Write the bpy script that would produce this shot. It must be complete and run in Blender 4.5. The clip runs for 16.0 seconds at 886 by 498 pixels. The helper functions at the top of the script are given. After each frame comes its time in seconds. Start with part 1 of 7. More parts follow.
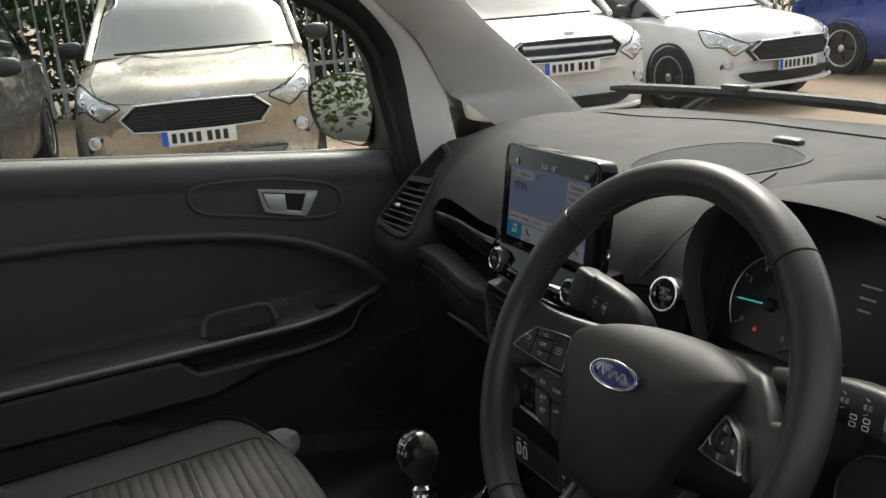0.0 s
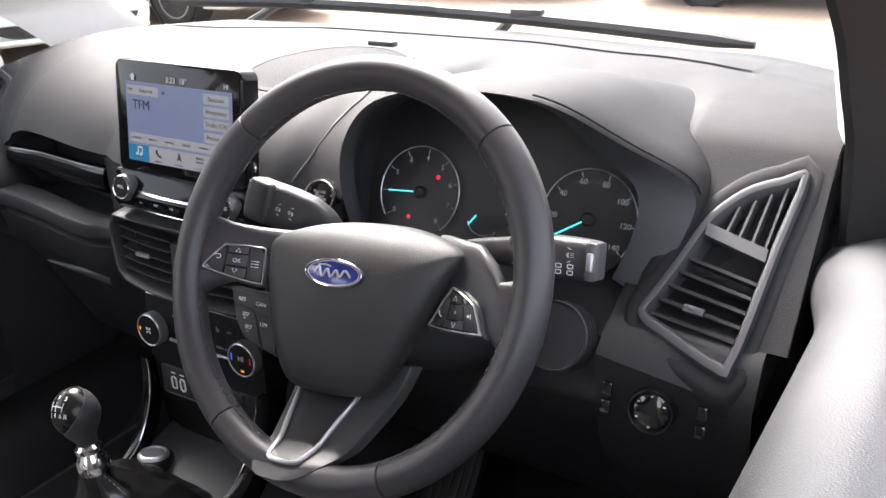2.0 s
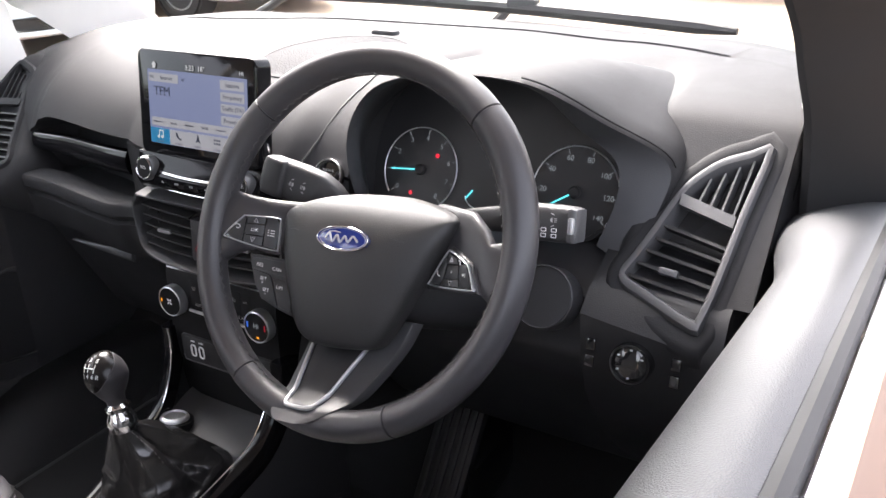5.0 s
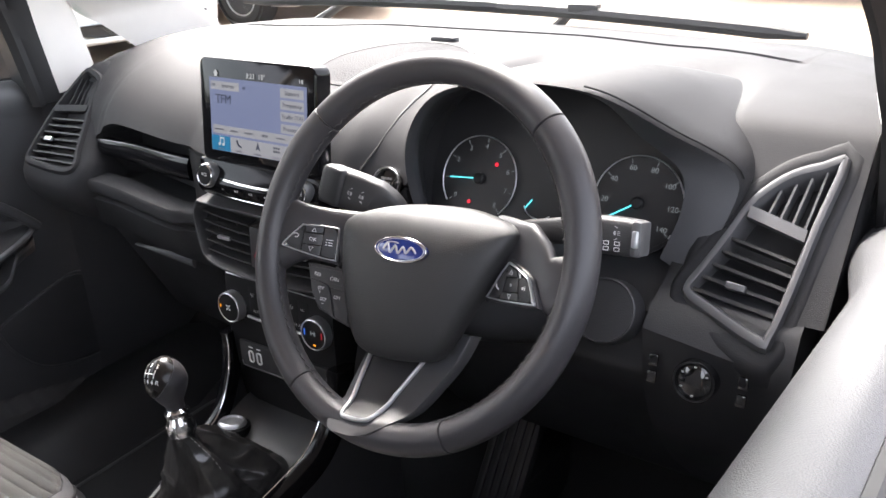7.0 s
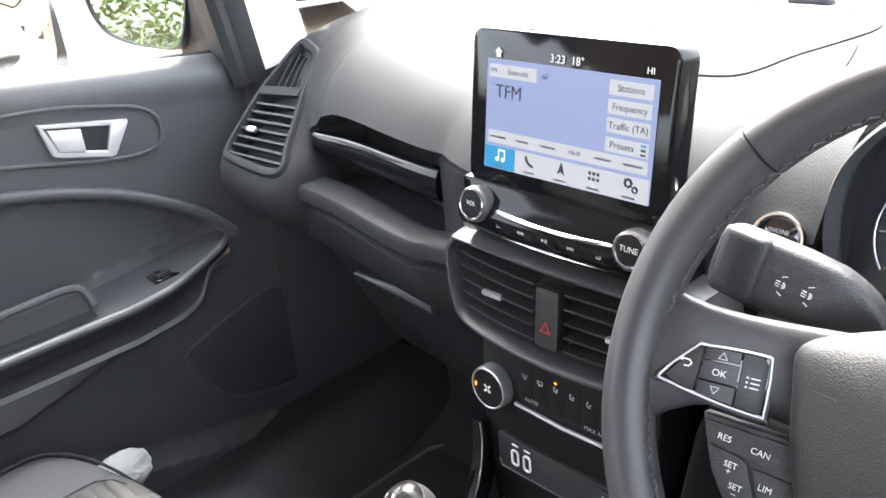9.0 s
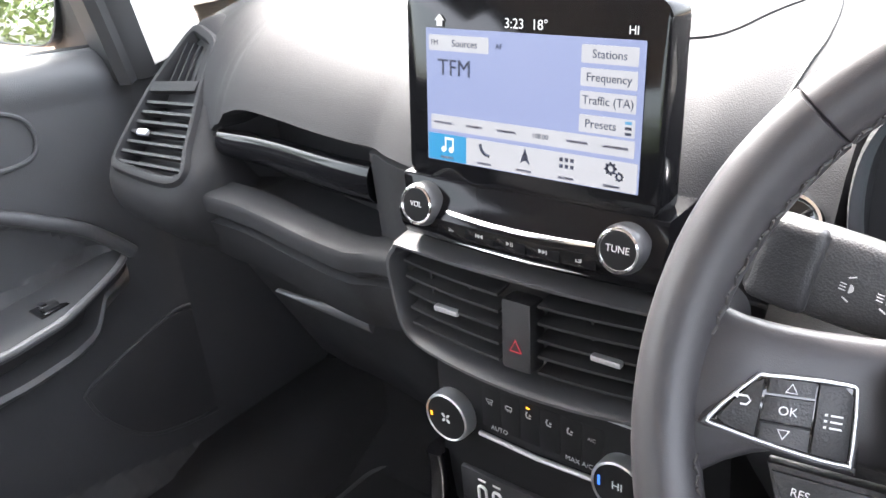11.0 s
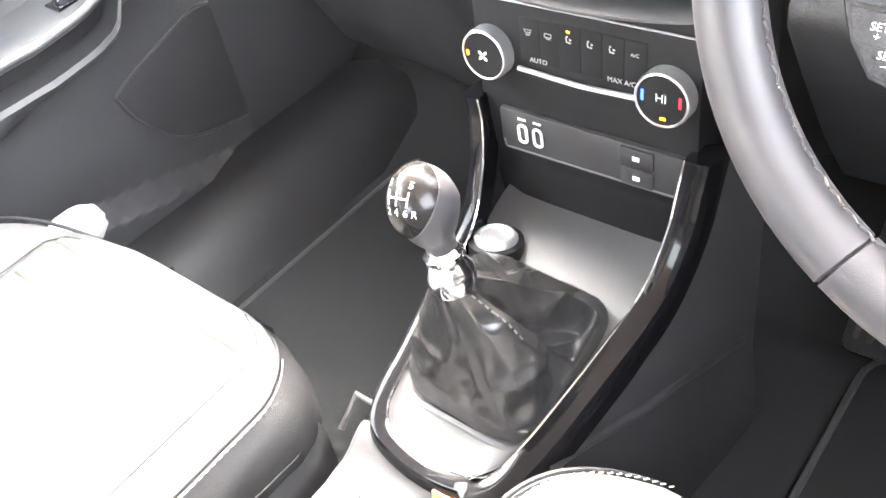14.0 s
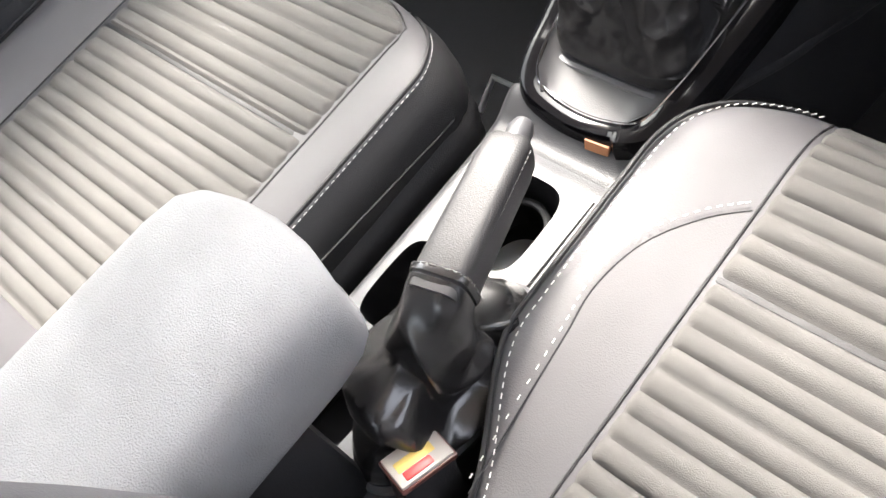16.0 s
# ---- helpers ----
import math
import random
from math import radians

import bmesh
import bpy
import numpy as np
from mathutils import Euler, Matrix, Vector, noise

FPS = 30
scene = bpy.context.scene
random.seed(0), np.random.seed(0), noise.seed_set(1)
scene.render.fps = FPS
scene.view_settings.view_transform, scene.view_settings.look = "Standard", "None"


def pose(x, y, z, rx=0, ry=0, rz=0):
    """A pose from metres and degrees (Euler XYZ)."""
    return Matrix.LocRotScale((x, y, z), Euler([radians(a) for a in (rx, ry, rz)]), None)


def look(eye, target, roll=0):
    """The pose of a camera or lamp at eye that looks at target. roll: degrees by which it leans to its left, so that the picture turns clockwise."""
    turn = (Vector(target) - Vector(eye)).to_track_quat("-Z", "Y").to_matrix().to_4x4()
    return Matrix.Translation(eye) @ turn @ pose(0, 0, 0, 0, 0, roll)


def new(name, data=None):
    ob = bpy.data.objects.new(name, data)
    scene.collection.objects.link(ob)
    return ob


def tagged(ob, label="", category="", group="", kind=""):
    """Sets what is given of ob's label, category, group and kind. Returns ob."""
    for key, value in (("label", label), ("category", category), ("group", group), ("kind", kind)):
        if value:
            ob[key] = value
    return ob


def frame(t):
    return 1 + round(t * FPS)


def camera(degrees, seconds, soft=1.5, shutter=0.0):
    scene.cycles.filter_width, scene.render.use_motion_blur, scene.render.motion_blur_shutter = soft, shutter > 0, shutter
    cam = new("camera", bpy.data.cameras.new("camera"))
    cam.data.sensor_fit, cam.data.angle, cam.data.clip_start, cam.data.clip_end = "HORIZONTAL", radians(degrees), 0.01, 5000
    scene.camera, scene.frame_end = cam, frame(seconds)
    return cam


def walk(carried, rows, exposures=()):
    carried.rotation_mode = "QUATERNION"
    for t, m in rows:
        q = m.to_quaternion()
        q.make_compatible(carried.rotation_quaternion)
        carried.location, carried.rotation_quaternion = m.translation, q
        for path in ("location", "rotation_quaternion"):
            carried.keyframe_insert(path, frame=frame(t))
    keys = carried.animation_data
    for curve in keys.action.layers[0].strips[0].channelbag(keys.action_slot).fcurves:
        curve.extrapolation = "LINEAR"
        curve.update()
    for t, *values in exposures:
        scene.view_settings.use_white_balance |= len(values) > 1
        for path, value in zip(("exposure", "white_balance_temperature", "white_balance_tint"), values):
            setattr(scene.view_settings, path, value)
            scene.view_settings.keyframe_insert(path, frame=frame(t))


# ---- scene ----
cam = camera(54.2, 16.0)
PATH = [
    (0, (0.895, -0.547, 1.349), (-0.836, 0.281, 0.784), -4.4),
    (0.5, (0.706, -0.516, 1.349), (-0.748, 0.672, 0.66), -4.6),
    (1, (0.711, -0.566, 1.347), (-0.428, 0.902, 0.607), -3.1),
    (1.5, (0.755, -0.614, 1.348), (-0.245, 0.933, 0.57), -2.7),
    (2, (0.792, -0.655, 1.338), (-0.186, 0.902, 0.552), -2.0),
    (2.5, (0.811, -0.685, 1.344), (-0.155, 0.875, 0.549), -1.8),
    (3, (0.831, -0.71, 1.35), (-0.141, 0.851, 0.563), -2.2),
    (3.5, (0.841, -0.723, 1.351), (-0.138, 0.835, 0.566), -2.3),
    (4, (0.839, -0.723, 1.351), (-0.141, 0.827, 0.552), -2.4),
    (6.5, (0.847, -0.725, 1.351), (-0.165, 0.801, 0.546), -2.9),
    (7, (0.831, -0.713, 1.353), (-0.26, 0.763, 0.56), -3.5),
    (7.5, (0.78, -0.655, 1.355), (-0.464, 0.696, 0.562), -4.3),
    (8, (0.672, -0.575, 1.34), (-0.677, 0.652, 0.519), -4.8),
    (8.5, (0.542, -0.534, 1.314), (-0.837, 0.648, 0.478), -5.5),
    (11, (0.336, -0.439, 1.254), (-0.879, 0.889, 0.384), -7.0),
    (11.5, (0.338, -0.446, 1.24), (-0.858, 0.855, 0.305), -7.4),
    (12, (0.34, -0.451, 1.222), (-0.84, 0.812, 0.217), -8.1),
    (12.5, (0.342, -0.453, 1.204), (-0.82, 0.766, 0.125), -8.7),
    (13, (0.342, -0.461, 1.192), (-0.793, 0.709, 0.033), -9.5),
    (13.5, (0.344, -0.466, 1.181), (-0.775, 0.622, -0.07), -11.2),
    (14, (0.344, -0.487, 1.172), (-0.759, 0.519, -0.159), -13.1),
    (14.5, (0.348, -0.507, 1.171), (-0.739, 0.391, -0.247), -15.3),
    (15, (0.349, -0.533, 1.168), (-0.707, 0.23, -0.349), -18.4),
    (15.5, (0.352, -0.558, 1.171), (-0.683, 0.032, -0.436), -24.5),
    (16, (0.355, -0.591, 1.169), (-0.675, -0.098, -0.472), -28.3),
]
EXPOSURE = [(0.0, 0.92, 6900, 6), (0.6, 1.6, 6800, 8), (1.0, 1.95, 6700, 11), (1.5, 2.2, 6650, 13), (2.0, 2.7, 6600, 15), (2.5, 3.02, 6600, 15), (3.0, 3.05, 6600, 15), (3.5, 2.85, 6600, 15), (6.5, 2.9, 6600, 16), (7.0, 2.85, 6600, 14), (7.5, 2.7, 6500, 12), (8.0, 3.15, 6500, 10), (8.5, 3.82, 6480, 10),
            (11.0, 4.0, 6550, 12), (11.5, 4.85, 6750, 14), (12.0, 5.42, 6900, 16), (13.0, 5.8, 7000, 15), (14.5, 5.98, 6800, 11), (15.0, 5.85, 6700, 11), (15.5, 4.6, 6700, 12), (16.0, 3.5, 6700, 12)]
walk(cam, [(t, look(eye, target, roll)) for t, eye, target, roll in PATH], EXPOSURE)

# ---- light: bright hazy daylight through the car's windows ----
world = bpy.data.worlds.new("sky")
scene.world = world
world.use_nodes = True
wn = world.node_tree.nodes
sky = wn.new("ShaderNodeTexSky")
haze = wn.new("ShaderNodeHueSaturation")
SUN_UP, SUN_SIDE = 49, -48          # degrees of height, and of turn to the right of the car's nose
sky.sky_type, sky.sun_disc = "NISHITA", False
sky.sun_elevation, sky.sun_rotation, sky.air_density, sky.dust_density = radians(SUN_UP), radians(SUN_SIDE), 1.0, 5.0
haze.inputs["Saturation"].default_value = 0.35
wn["Background"].inputs["Strength"].default_value = 0.19
world.node_tree.links.new(sky.outputs[0], haze.inputs["Color"])
world.node_tree.links.new(haze.outputs[0], wn["Background"].inputs["Color"])
sun = new("sun", bpy.data.lights.new("sun", "SUN"))
sun.data.energy, sun.data.angle, sun.data.color = 1.3, radians(14), (1.0, 0.96, 0.90)
sun.matrix_world = look((math.sin(radians(SUN_SIDE)) * math.cos(radians(SUN_UP)) * 30, math.cos(radians(SUN_SIDE)) * math.cos(radians(SUN_UP)) * 30, math.sin(radians(SUN_UP)) * 30), (0, 0, 0))

# ---- materials ----
def mat(name, col, rough=0.5, metal=0.0, grain=0.0, scale=600.0, mottle=0.12, coat=0.0, spec=0.5, bump=0.0):
    """A surface with fine grain relief and a slow mottling of colour and gloss."""
    m = bpy.data.materials.new(name)
    m.use_nodes = True
    nt = m.node_tree
    b = nt.nodes["Principled BSDF"]
    b.inputs["Roughness"].default_value, b.inputs["Metallic"].default_value = rough, metal
    b.inputs["Coat Weight"].default_value, b.inputs["Coat Roughness"].default_value = coat, 0.05
    b.inputs["Specular IOR Level"].default_value = spec
    tc = nt.nodes.new("ShaderNodeTexCoord")
    big = nt.nodes.new("ShaderNodeTexNoise")
    big.inputs["Scale"].default_value, big.inputs["Detail"].default_value = scale / 60, 4
    nt.links.new(tc.outputs["Object"], big.inputs["Vector"])
    mix = nt.nodes.new("ShaderNodeMix")
    mix.data_type = "RGBA"
    mix.inputs["A"].default_value = (*[c * (1 - mottle) for c in col], 1)
    mix.inputs["B"].default_value = (*[min(1, c * (1 + mottle)) for c in col], 1)
    nt.links.new(big.outputs["Fac"], mix.inputs["Factor"])
    nt.links.new(mix.outputs["Result"], b.inputs["Base Color"])
    rr = nt.nodes.new("ShaderNodeMapRange")
    rr.inputs["To Min"].default_value, rr.inputs["To Max"].default_value = max(0.0, rough * 0.85), min(1, rough * 1.15)
    nt.links.new(big.outputs["Fac"], rr.inputs["Value"])
    nt.links.new(rr.outputs["Result"], b.inputs["Roughness"])
    if grain:
        fine = nt.nodes.new("ShaderNodeTexVoronoi" if bump else "ShaderNodeTexNoise")
        fine.inputs["Scale"].default_value = scale
        nt.links.new(tc.outputs["Object"], fine.inputs["Vector"])
        bp = nt.nodes.new("ShaderNodeBump")
        bp.inputs["Strength"].default_value, bp.inputs["Distance"].default_value = grain, 0.001
        nt.links.new(fine.outputs["Distance" if bump else "Fac"], bp.inputs["Height"])
        nt.links.new(bp.outputs["Normal"], b.inputs["Normal"])
    return m


def glow(name, col, strength):
    m = bpy.data.materials.new(name)
    m.use_nodes = True
    b = m.node_tree.nodes["Principled BSDF"]
    b.inputs["Base Color"].default_value = (*[c * 0.08 for c in col], 1)
    b.inputs["Emission Color"].default_value, b.inputs["Emission Strength"].default_value = (*col, 1), strength
    b.inputs["Roughness"].default_value = 0.3
    return m


def glass(name, tint=(1, 1, 1), rough=0.0):
    """Thin clear pane: mostly transparent with a sky-bright reflection."""
    m = bpy.data.materials.new(name)
    m.use_nodes = True
    nt = m.node_tree
    out = nt.nodes["Material Output"]
    tr, gl, mx, lw, pw, ad = (nt.nodes.new(k) for k in ("ShaderNodeBsdfTransparent", "ShaderNodeBsdfGlossy", "ShaderNodeMixShader", "ShaderNodeLayerWeight", "ShaderNodeMath", "ShaderNodeMath"))
    tr.inputs["Color"].default_value = (*tint, 1)
    gl.inputs["Roughness"].default_value = rough
    lw.inputs["Blend"].default_value = 0.5
    pw.operation, ad.operation = "POWER", "MULTIPLY_ADD"
    pw.inputs[1].default_value, ad.inputs[1].default_value, ad.inputs[2].default_value = 5, 0.7, 0.04
    nt.links.new(lw.outputs["Facing"], pw.inputs[0])
    nt.links.new(pw.outputs[0], ad.inputs[0])
    nt.links.new(ad.outputs[0], mx.inputs[0])
    nt.links.new(tr.outputs[0], mx.inputs[1])
    nt.links.new(gl.outputs[0], mx.inputs[2])
    nt.links.new(mx.outputs[0], out.inputs["Surface"])
    return m


M = {
    "dash": mat("soft_dash_plastic", (0.028, 0.028, 0.0300), 0.64, spec=0.17, grain=0.25, scale=900, bump=1),
    "dark": mat("black_plastic", (0.030, 0.030, 0.032), 0.42, grain=0.25, scale=900, bump=1),
    "door": mat("door_plastic", (0.066, 0.067, 0.071), 0.42, grain=0.3, scale=800, bump=1),
    "gloss": mat("piano_black", (0.008, 0.008, 0.009), 0.09, coat=1.0, mottle=0.02),
    "satin": mat("satin_grey_plastic", (0.10, 0.10, 0.104), 0.36, metal=0.3),
    "chrome": mat("chrome", (0.75, 0.75, 0.76), 0.09, metal=1.0, mottle=0.03),
    "silver": mat("satin_silver", (0.62, 0.63, 0.65), 0.34, metal=0.85, mottle=0.05),
    "leather": mat("leather_wheel", (0.039, 0.0375, 0.041), 0.40, grain=0.08, scale=1500, bump=1),
    "spoke": mat("satin_dark_spoke", (0.060, 0.060, 0.063), 0.36, metal=0.2, grain=0.05, scale=1500, bump=1),
    "tray": mat("dark_satin_tray", (0.050, 0.050, 0.053), 0.36, grain=0.15, scale=900, bump=1),
    "deck": mat("grey_console_deck", (0.085, 0.085, 0.088), 0.38, grain=0.2, scale=900, bump=1),
    "hub": mat("airbag_cover_plastic", (0.027, 0.0265, 0.027), 0.45, grain=0.3, scale=1100, bump=1),
    "boot": mat("black_leatherette", (0.018, 0.0175, 0.018), 0.25, spec=1.0, grain=0.06, scale=700, bump=1),
    "trim": mat("light_grey_pillar_trim", (0.76, 0.73, 0.69), 0.75, grain=0.2, scale=500),
    "rubber": mat("black_rubber", (0.012, 0.012, 0.013), 0.6),
    "thread": mat("grey_thread", (0.075, 0.072, 0.072), 0.8),
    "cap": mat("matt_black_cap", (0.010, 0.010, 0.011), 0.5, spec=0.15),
    "panel": mat("deep_black_panel", (0.018, 0.018, 0.020), 0.45, grain=0.2, scale=900, bump=1),
    "bezel": mat("satin_chrome_paint", (0.62, 0.62, 0.62), 0.35, metal=0.35),
    "knob_gloss": mat("knob_gloss", (0.012, 0.011, 0.011), 0.2, spec=0.35, mottle=0.02),
    "strip": mat("grey_armrest_strip", (0.20, 0.20, 0.205), 0.35, metal=0.2),
    "trim_black": mat("polished_black_trim", (0.005, 0.005, 0.006), 0.10, spec=0.22, mottle=0.02),
    "screen": mat("screen_glass", (0.006, 0.006, 0.007), 0.08, spec=0.3, mottle=0.0),
    "cluster": mat("cluster_black", (0.020, 0.020, 0.022), 0.4),
    "white_ink": mat("white_print", (0.75, 0.75, 0.75), 0.6, mottle=0.02),
    "grey_ink": mat("grey_print", (0.40, 0.40, 0.40), 0.6, mottle=0.02),
    "pale_thread": mat("pale_seat_thread", (0.60, 0.59, 0.57), 0.8, mottle=0.05),
    "fascia": mat("fascia_black", (0.006, 0.006, 0.007), 0.12, spec=0.20, mottle=0.02),
    "carpet": mat("black_carpet", (0.020, 0.020, 0.0215), 0.95, grain=0.9, scale=1500, mottle=0.3),
    "seat_vinyl": mat("grey_leatherette_seat", (0.096, 0.093, 0.098), 0.55, spec=0.35, grain=0.16, scale=900, bump=1),
    "fabric": mat("ribbed_grey_fabric", (0.094, 0.090, 0.086), 0.9, grain=0.9, scale=1300, mottle=0.2),
    "armrest": mat("charcoal_armrest_cloth", (0.235, 0.235, 0.245), 0.9, grain=1.0, scale=900, mottle=0.3),
    "seatbase": mat("seat_side_leatherette", (0.022, 0.022, 0.0235), 0.5, spec=0.35, grain=0.3, scale=900, bump=1),
    "headliner": mat("headliner", (0.6, 0.58, 0.55), 0.95, grain=0.3, scale=900),
    "clear": glass("clear_glass", (0.93, 0.96, 0.95)),
}

# ---- building helpers ----
def V(*a):
    return Vector(a)


def ob_from(name, bm, material, smooth=True):
    me = bpy.data.meshes.new(name)
    bmesh.ops.recalc_face_normals(bm, faces=bm.faces)
    if smooth:
        for f in bm.faces:
            f.smooth = True
        for e in bm.edges:
            e.smooth = not (len(e.link_faces) == 2 and e.calc_face_angle(0) > 0.7)
    bm.to_mesh(me)
    bm.free()
    for m in material if isinstance(material, (list, tuple)) else [material]:
        me.materials.append(M[m] if isinstance(m, str) else m)
    return new(name, me)


def part(name, bm, material, parent, label="", smooth=True):
    ob = ob_from(name, bm, material, smooth)
    ob.parent = parent
    if parent is not None:
        ob.matrix_parent_inverse = parent.matrix_world.inverted()
    if label:
        tagged(ob, label)
    return ob


def thing(name, at, label, category, group="", kind=""):
    e = new(name)
    e.location = at
    e.empty_display_size = 0.05
    e.matrix_world = Matrix.Translation(at)
    return tagged(e, label, category, group, kind)


def box(bm, size, m=Matrix(), bevel=0.0, seg=2):
    """A bevelled box of that size about m."""
    r = bmesh.ops.create_cube(bm, size=1.0, matrix=m @ Matrix.Diagonal((*size, 1)))
    if bevel:
        es = {e for v in r["verts"] for e in v.link_edges}
        bmesh.ops.bevel(bm, geom=list(es), offset=bevel, segments=seg, profile=0.6, affect="EDGES")
    return bm


def loft(bm, rings, closed=True, caps=True):
    vs = [[bm.verts.new(p) for p in ring] for ring in rings]
    n = len(rings[0])
    for a, b in zip(vs, vs[1:]):
        for i in range(n if closed else n - 1):
            j = (i + 1) % n
            bm.faces.new((a[i], a[j], b[j], b[i]))
    if caps and closed:
        bm.faces.new(vs[0][::-1])
        bm.faces.new(vs[-1])
    return bm


def tube(bm, pts, r, n=10, closed=False, caps=True):
    """A round bar along points; r a number or a list."""
    pts = [Vector(p) for p in pts]
    rings = []
    up = None
    for i, p in enumerate(pts):
        a = pts[(i - 1) % len(pts)] if (i or closed) else p
        b = pts[(i + 1) % len(pts)] if (i < len(pts) - 1 or closed) else p
        d = (b - a).normalized()
        if up is None:
            up = d.orthogonal().normalized()
        up = (up - d * up.dot(d)).normalized()
        w = d.cross(up)
        rr = r[i] if isinstance(r, (list, tuple)) else r
        rings.append([p + up * rr * math.cos(6.28319 * k / n) + w * rr * math.sin(6.28319 * k / n) for k in range(n)])
    if closed:
        rings.append(rings[0])
        return loft(bm, rings, True, False) and (bmesh.ops.remove_doubles(bm, verts=bm.verts, dist=1e-6) and bm or bm)
    return loft(bm, rings, True, caps)


def spline(pts, n=8, closed=False):
    """Catmull-Rom points through pts."""
    P = [Vector(p) for p in pts]
    out = []
    m = len(P)
    for i in range(m if closed else m - 1):
        g = (lambda k: P[k % m]) if closed else (lambda k: P[min(max(k, 0), m - 1)])
        p0, p1, p2, p3 = g(i - 1), g(i), g(i + 1), g(i + 2)
        for k in range(n):
            t = k / n
            out.append(0.5 * (2 * p1 + (p2 - p0) * t + (2 * p0 - 5 * p1 + 4 * p2 - p3) * t * t + (3 * p1 - p0 - 3 * p2 + p3) * t ** 3))
    if not closed:
        out.append(P[-1])
    return out


def rrect(w, h, r, n=5):
    """A rounded rectangle outline, centred."""
    out = []
    for cx, cy, a in ((w / 2 - r, h / 2 - r, 0), (-w / 2 + r, h / 2 - r, 90), (-w / 2 + r, -h / 2 + r, 180), (w / 2 - r, -h / 2 + r, 270)):
        for k in range(n + 1):
            t = radians(a + 90 * k / n)
            out.append((cx + r * math.cos(t), cy + r * math.sin(t)))
    return out


def plate(bm, outline, depth, m=Matrix(), bevel=0.0, inset=0.0):
    """An outline in m's xy plane with thickness along +z and a softened front rim."""
    c = Vector((sum(p[0] for p in outline) / len(outline), sum(p[1] for p in outline) / len(outline)))
    def ring(z, shrink):
        out = []
        for p in outline:
            q = Vector(p) - c
            q = q * max(0.0, 1 - shrink / max(q.length, 1e-6)) + c
            out.append(m @ Vector((q.x, q.y, z)))
        return out
    rings = [ring(0, 0), ring(depth - bevel, 0)]
    if bevel:
        rings += [ring(depth - bevel * 0.3, bevel * 0.3), ring(depth, bevel)]
    return loft(bm, rings)


def frame_ring(bm, outline, width, depth, m=Matrix(), bevel=0.0):
    """A flat ring along a closed outline, width inwards, depth along +z."""
    n = len(outline)
    P = [Vector(p) for p in outline]
    area = sum(P[i].x * P[(i + 1) % n].y - P[(i + 1) % n].x * P[i].y for i in range(n))
    sgn = 1 if area > 0 else -1
    ins = []
    for i in range(n):
        d1, d2 = (P[i] - P[i - 1]), (P[(i + 1) % n] - P[i])
        d1 = d1.normalized() if d1.length > 1e-9 else d2.normalized()
        d2 = d2.normalized() if d2.length > 1e-9 else d1
        nrm = Vector((-(d1 + d2).y, (d1 + d2).x)).normalized() * sgn
        ins.append(P[i] + nrm * width)
    lev = [(P, 0), (P, depth - bevel), ([p.lerp(q, bevel / max(width, 1e-6)) for p, q in zip(P, ins)], depth),
           ([q.lerp(p, bevel / max(width, 1e-6)) for p, q in zip(P, ins)], depth), (ins, depth - bevel), (ins, 0)]
    rings = [[m @ Vector((p.x, p.y, z)) for p in o] for o, z in lev]
    rings.append(rings[0])
    loft(bm, rings, True, False)
    bmesh.ops.remove_doubles(bm, verts=bm.verts, dist=1e-7)
    return bm


def lathe(bm, prof, m=Matrix(), n=32):
    """Turn (radius, height) pairs about m's z."""
    rings = [[m @ Vector((max(r, 1e-5) * math.cos(6.28319 * k / n), max(r, 1e-5) * math.sin(6.28319 * k / n), z)) for k in range(n)] for r, z in prof]
    return loft(bm, rings, True, True)


def axes(o, x, z):
    """A pose at o whose x and z axes point that way."""
    z = Vector(z).normalized()
    x = Vector(x)
    x = (x - z * x.dot(z)).normalized()
    y = z.cross(x)
    return Matrix(((x.x, y.x, z.x, o[0]), (x.y, y.y, z.y, o[1]), (x.z, y.z, z.z, o[2]), (0, 0, 0, 1)))


def write(name, text, size, m, material, parent, align="CENTER", bold=0.0):
    """Raised print."""
    cu = bpy.data.curves.new(name, "FONT")
    cu.body, cu.size, cu.align_x, cu.align_y, cu.extrude, cu.offset, cu.resolution_u = text, size, align, "CENTER", 0.0001, bold, 3
    tmp = bpy.data.objects.new(name, cu)
    scene.collection.objects.link(tmp)
    bpy.context.view_layer.update()
    me = bpy.data.meshes.new_from_object(tmp.evaluated_get(bpy.context.evaluated_depsgraph_get()))
    bpy.data.objects.remove(tmp)
    bpy.data.curves.remove(cu)
    me.transform(m)
    me.materials.clear()
    me.materials.append(M[material] if isinstance(material, str) else material)
    ob = new(name, me)
    ob.parent = parent
    ob.matrix_parent_inverse = parent.matrix_world.inverted()
    return ob


def interp(x, table):
    """Smooth interpolation in (x, value) pairs."""
    if x <= table[0][0]:
        return table[0][1]
    for (a, u), (b, v) in zip(table, table[1:]):
        if x <= b:
            t = (x - a) / (b - a)
            t = t * t * (3 - 2 * t)
            return u + (v - u) * t
    return table[-1][1]

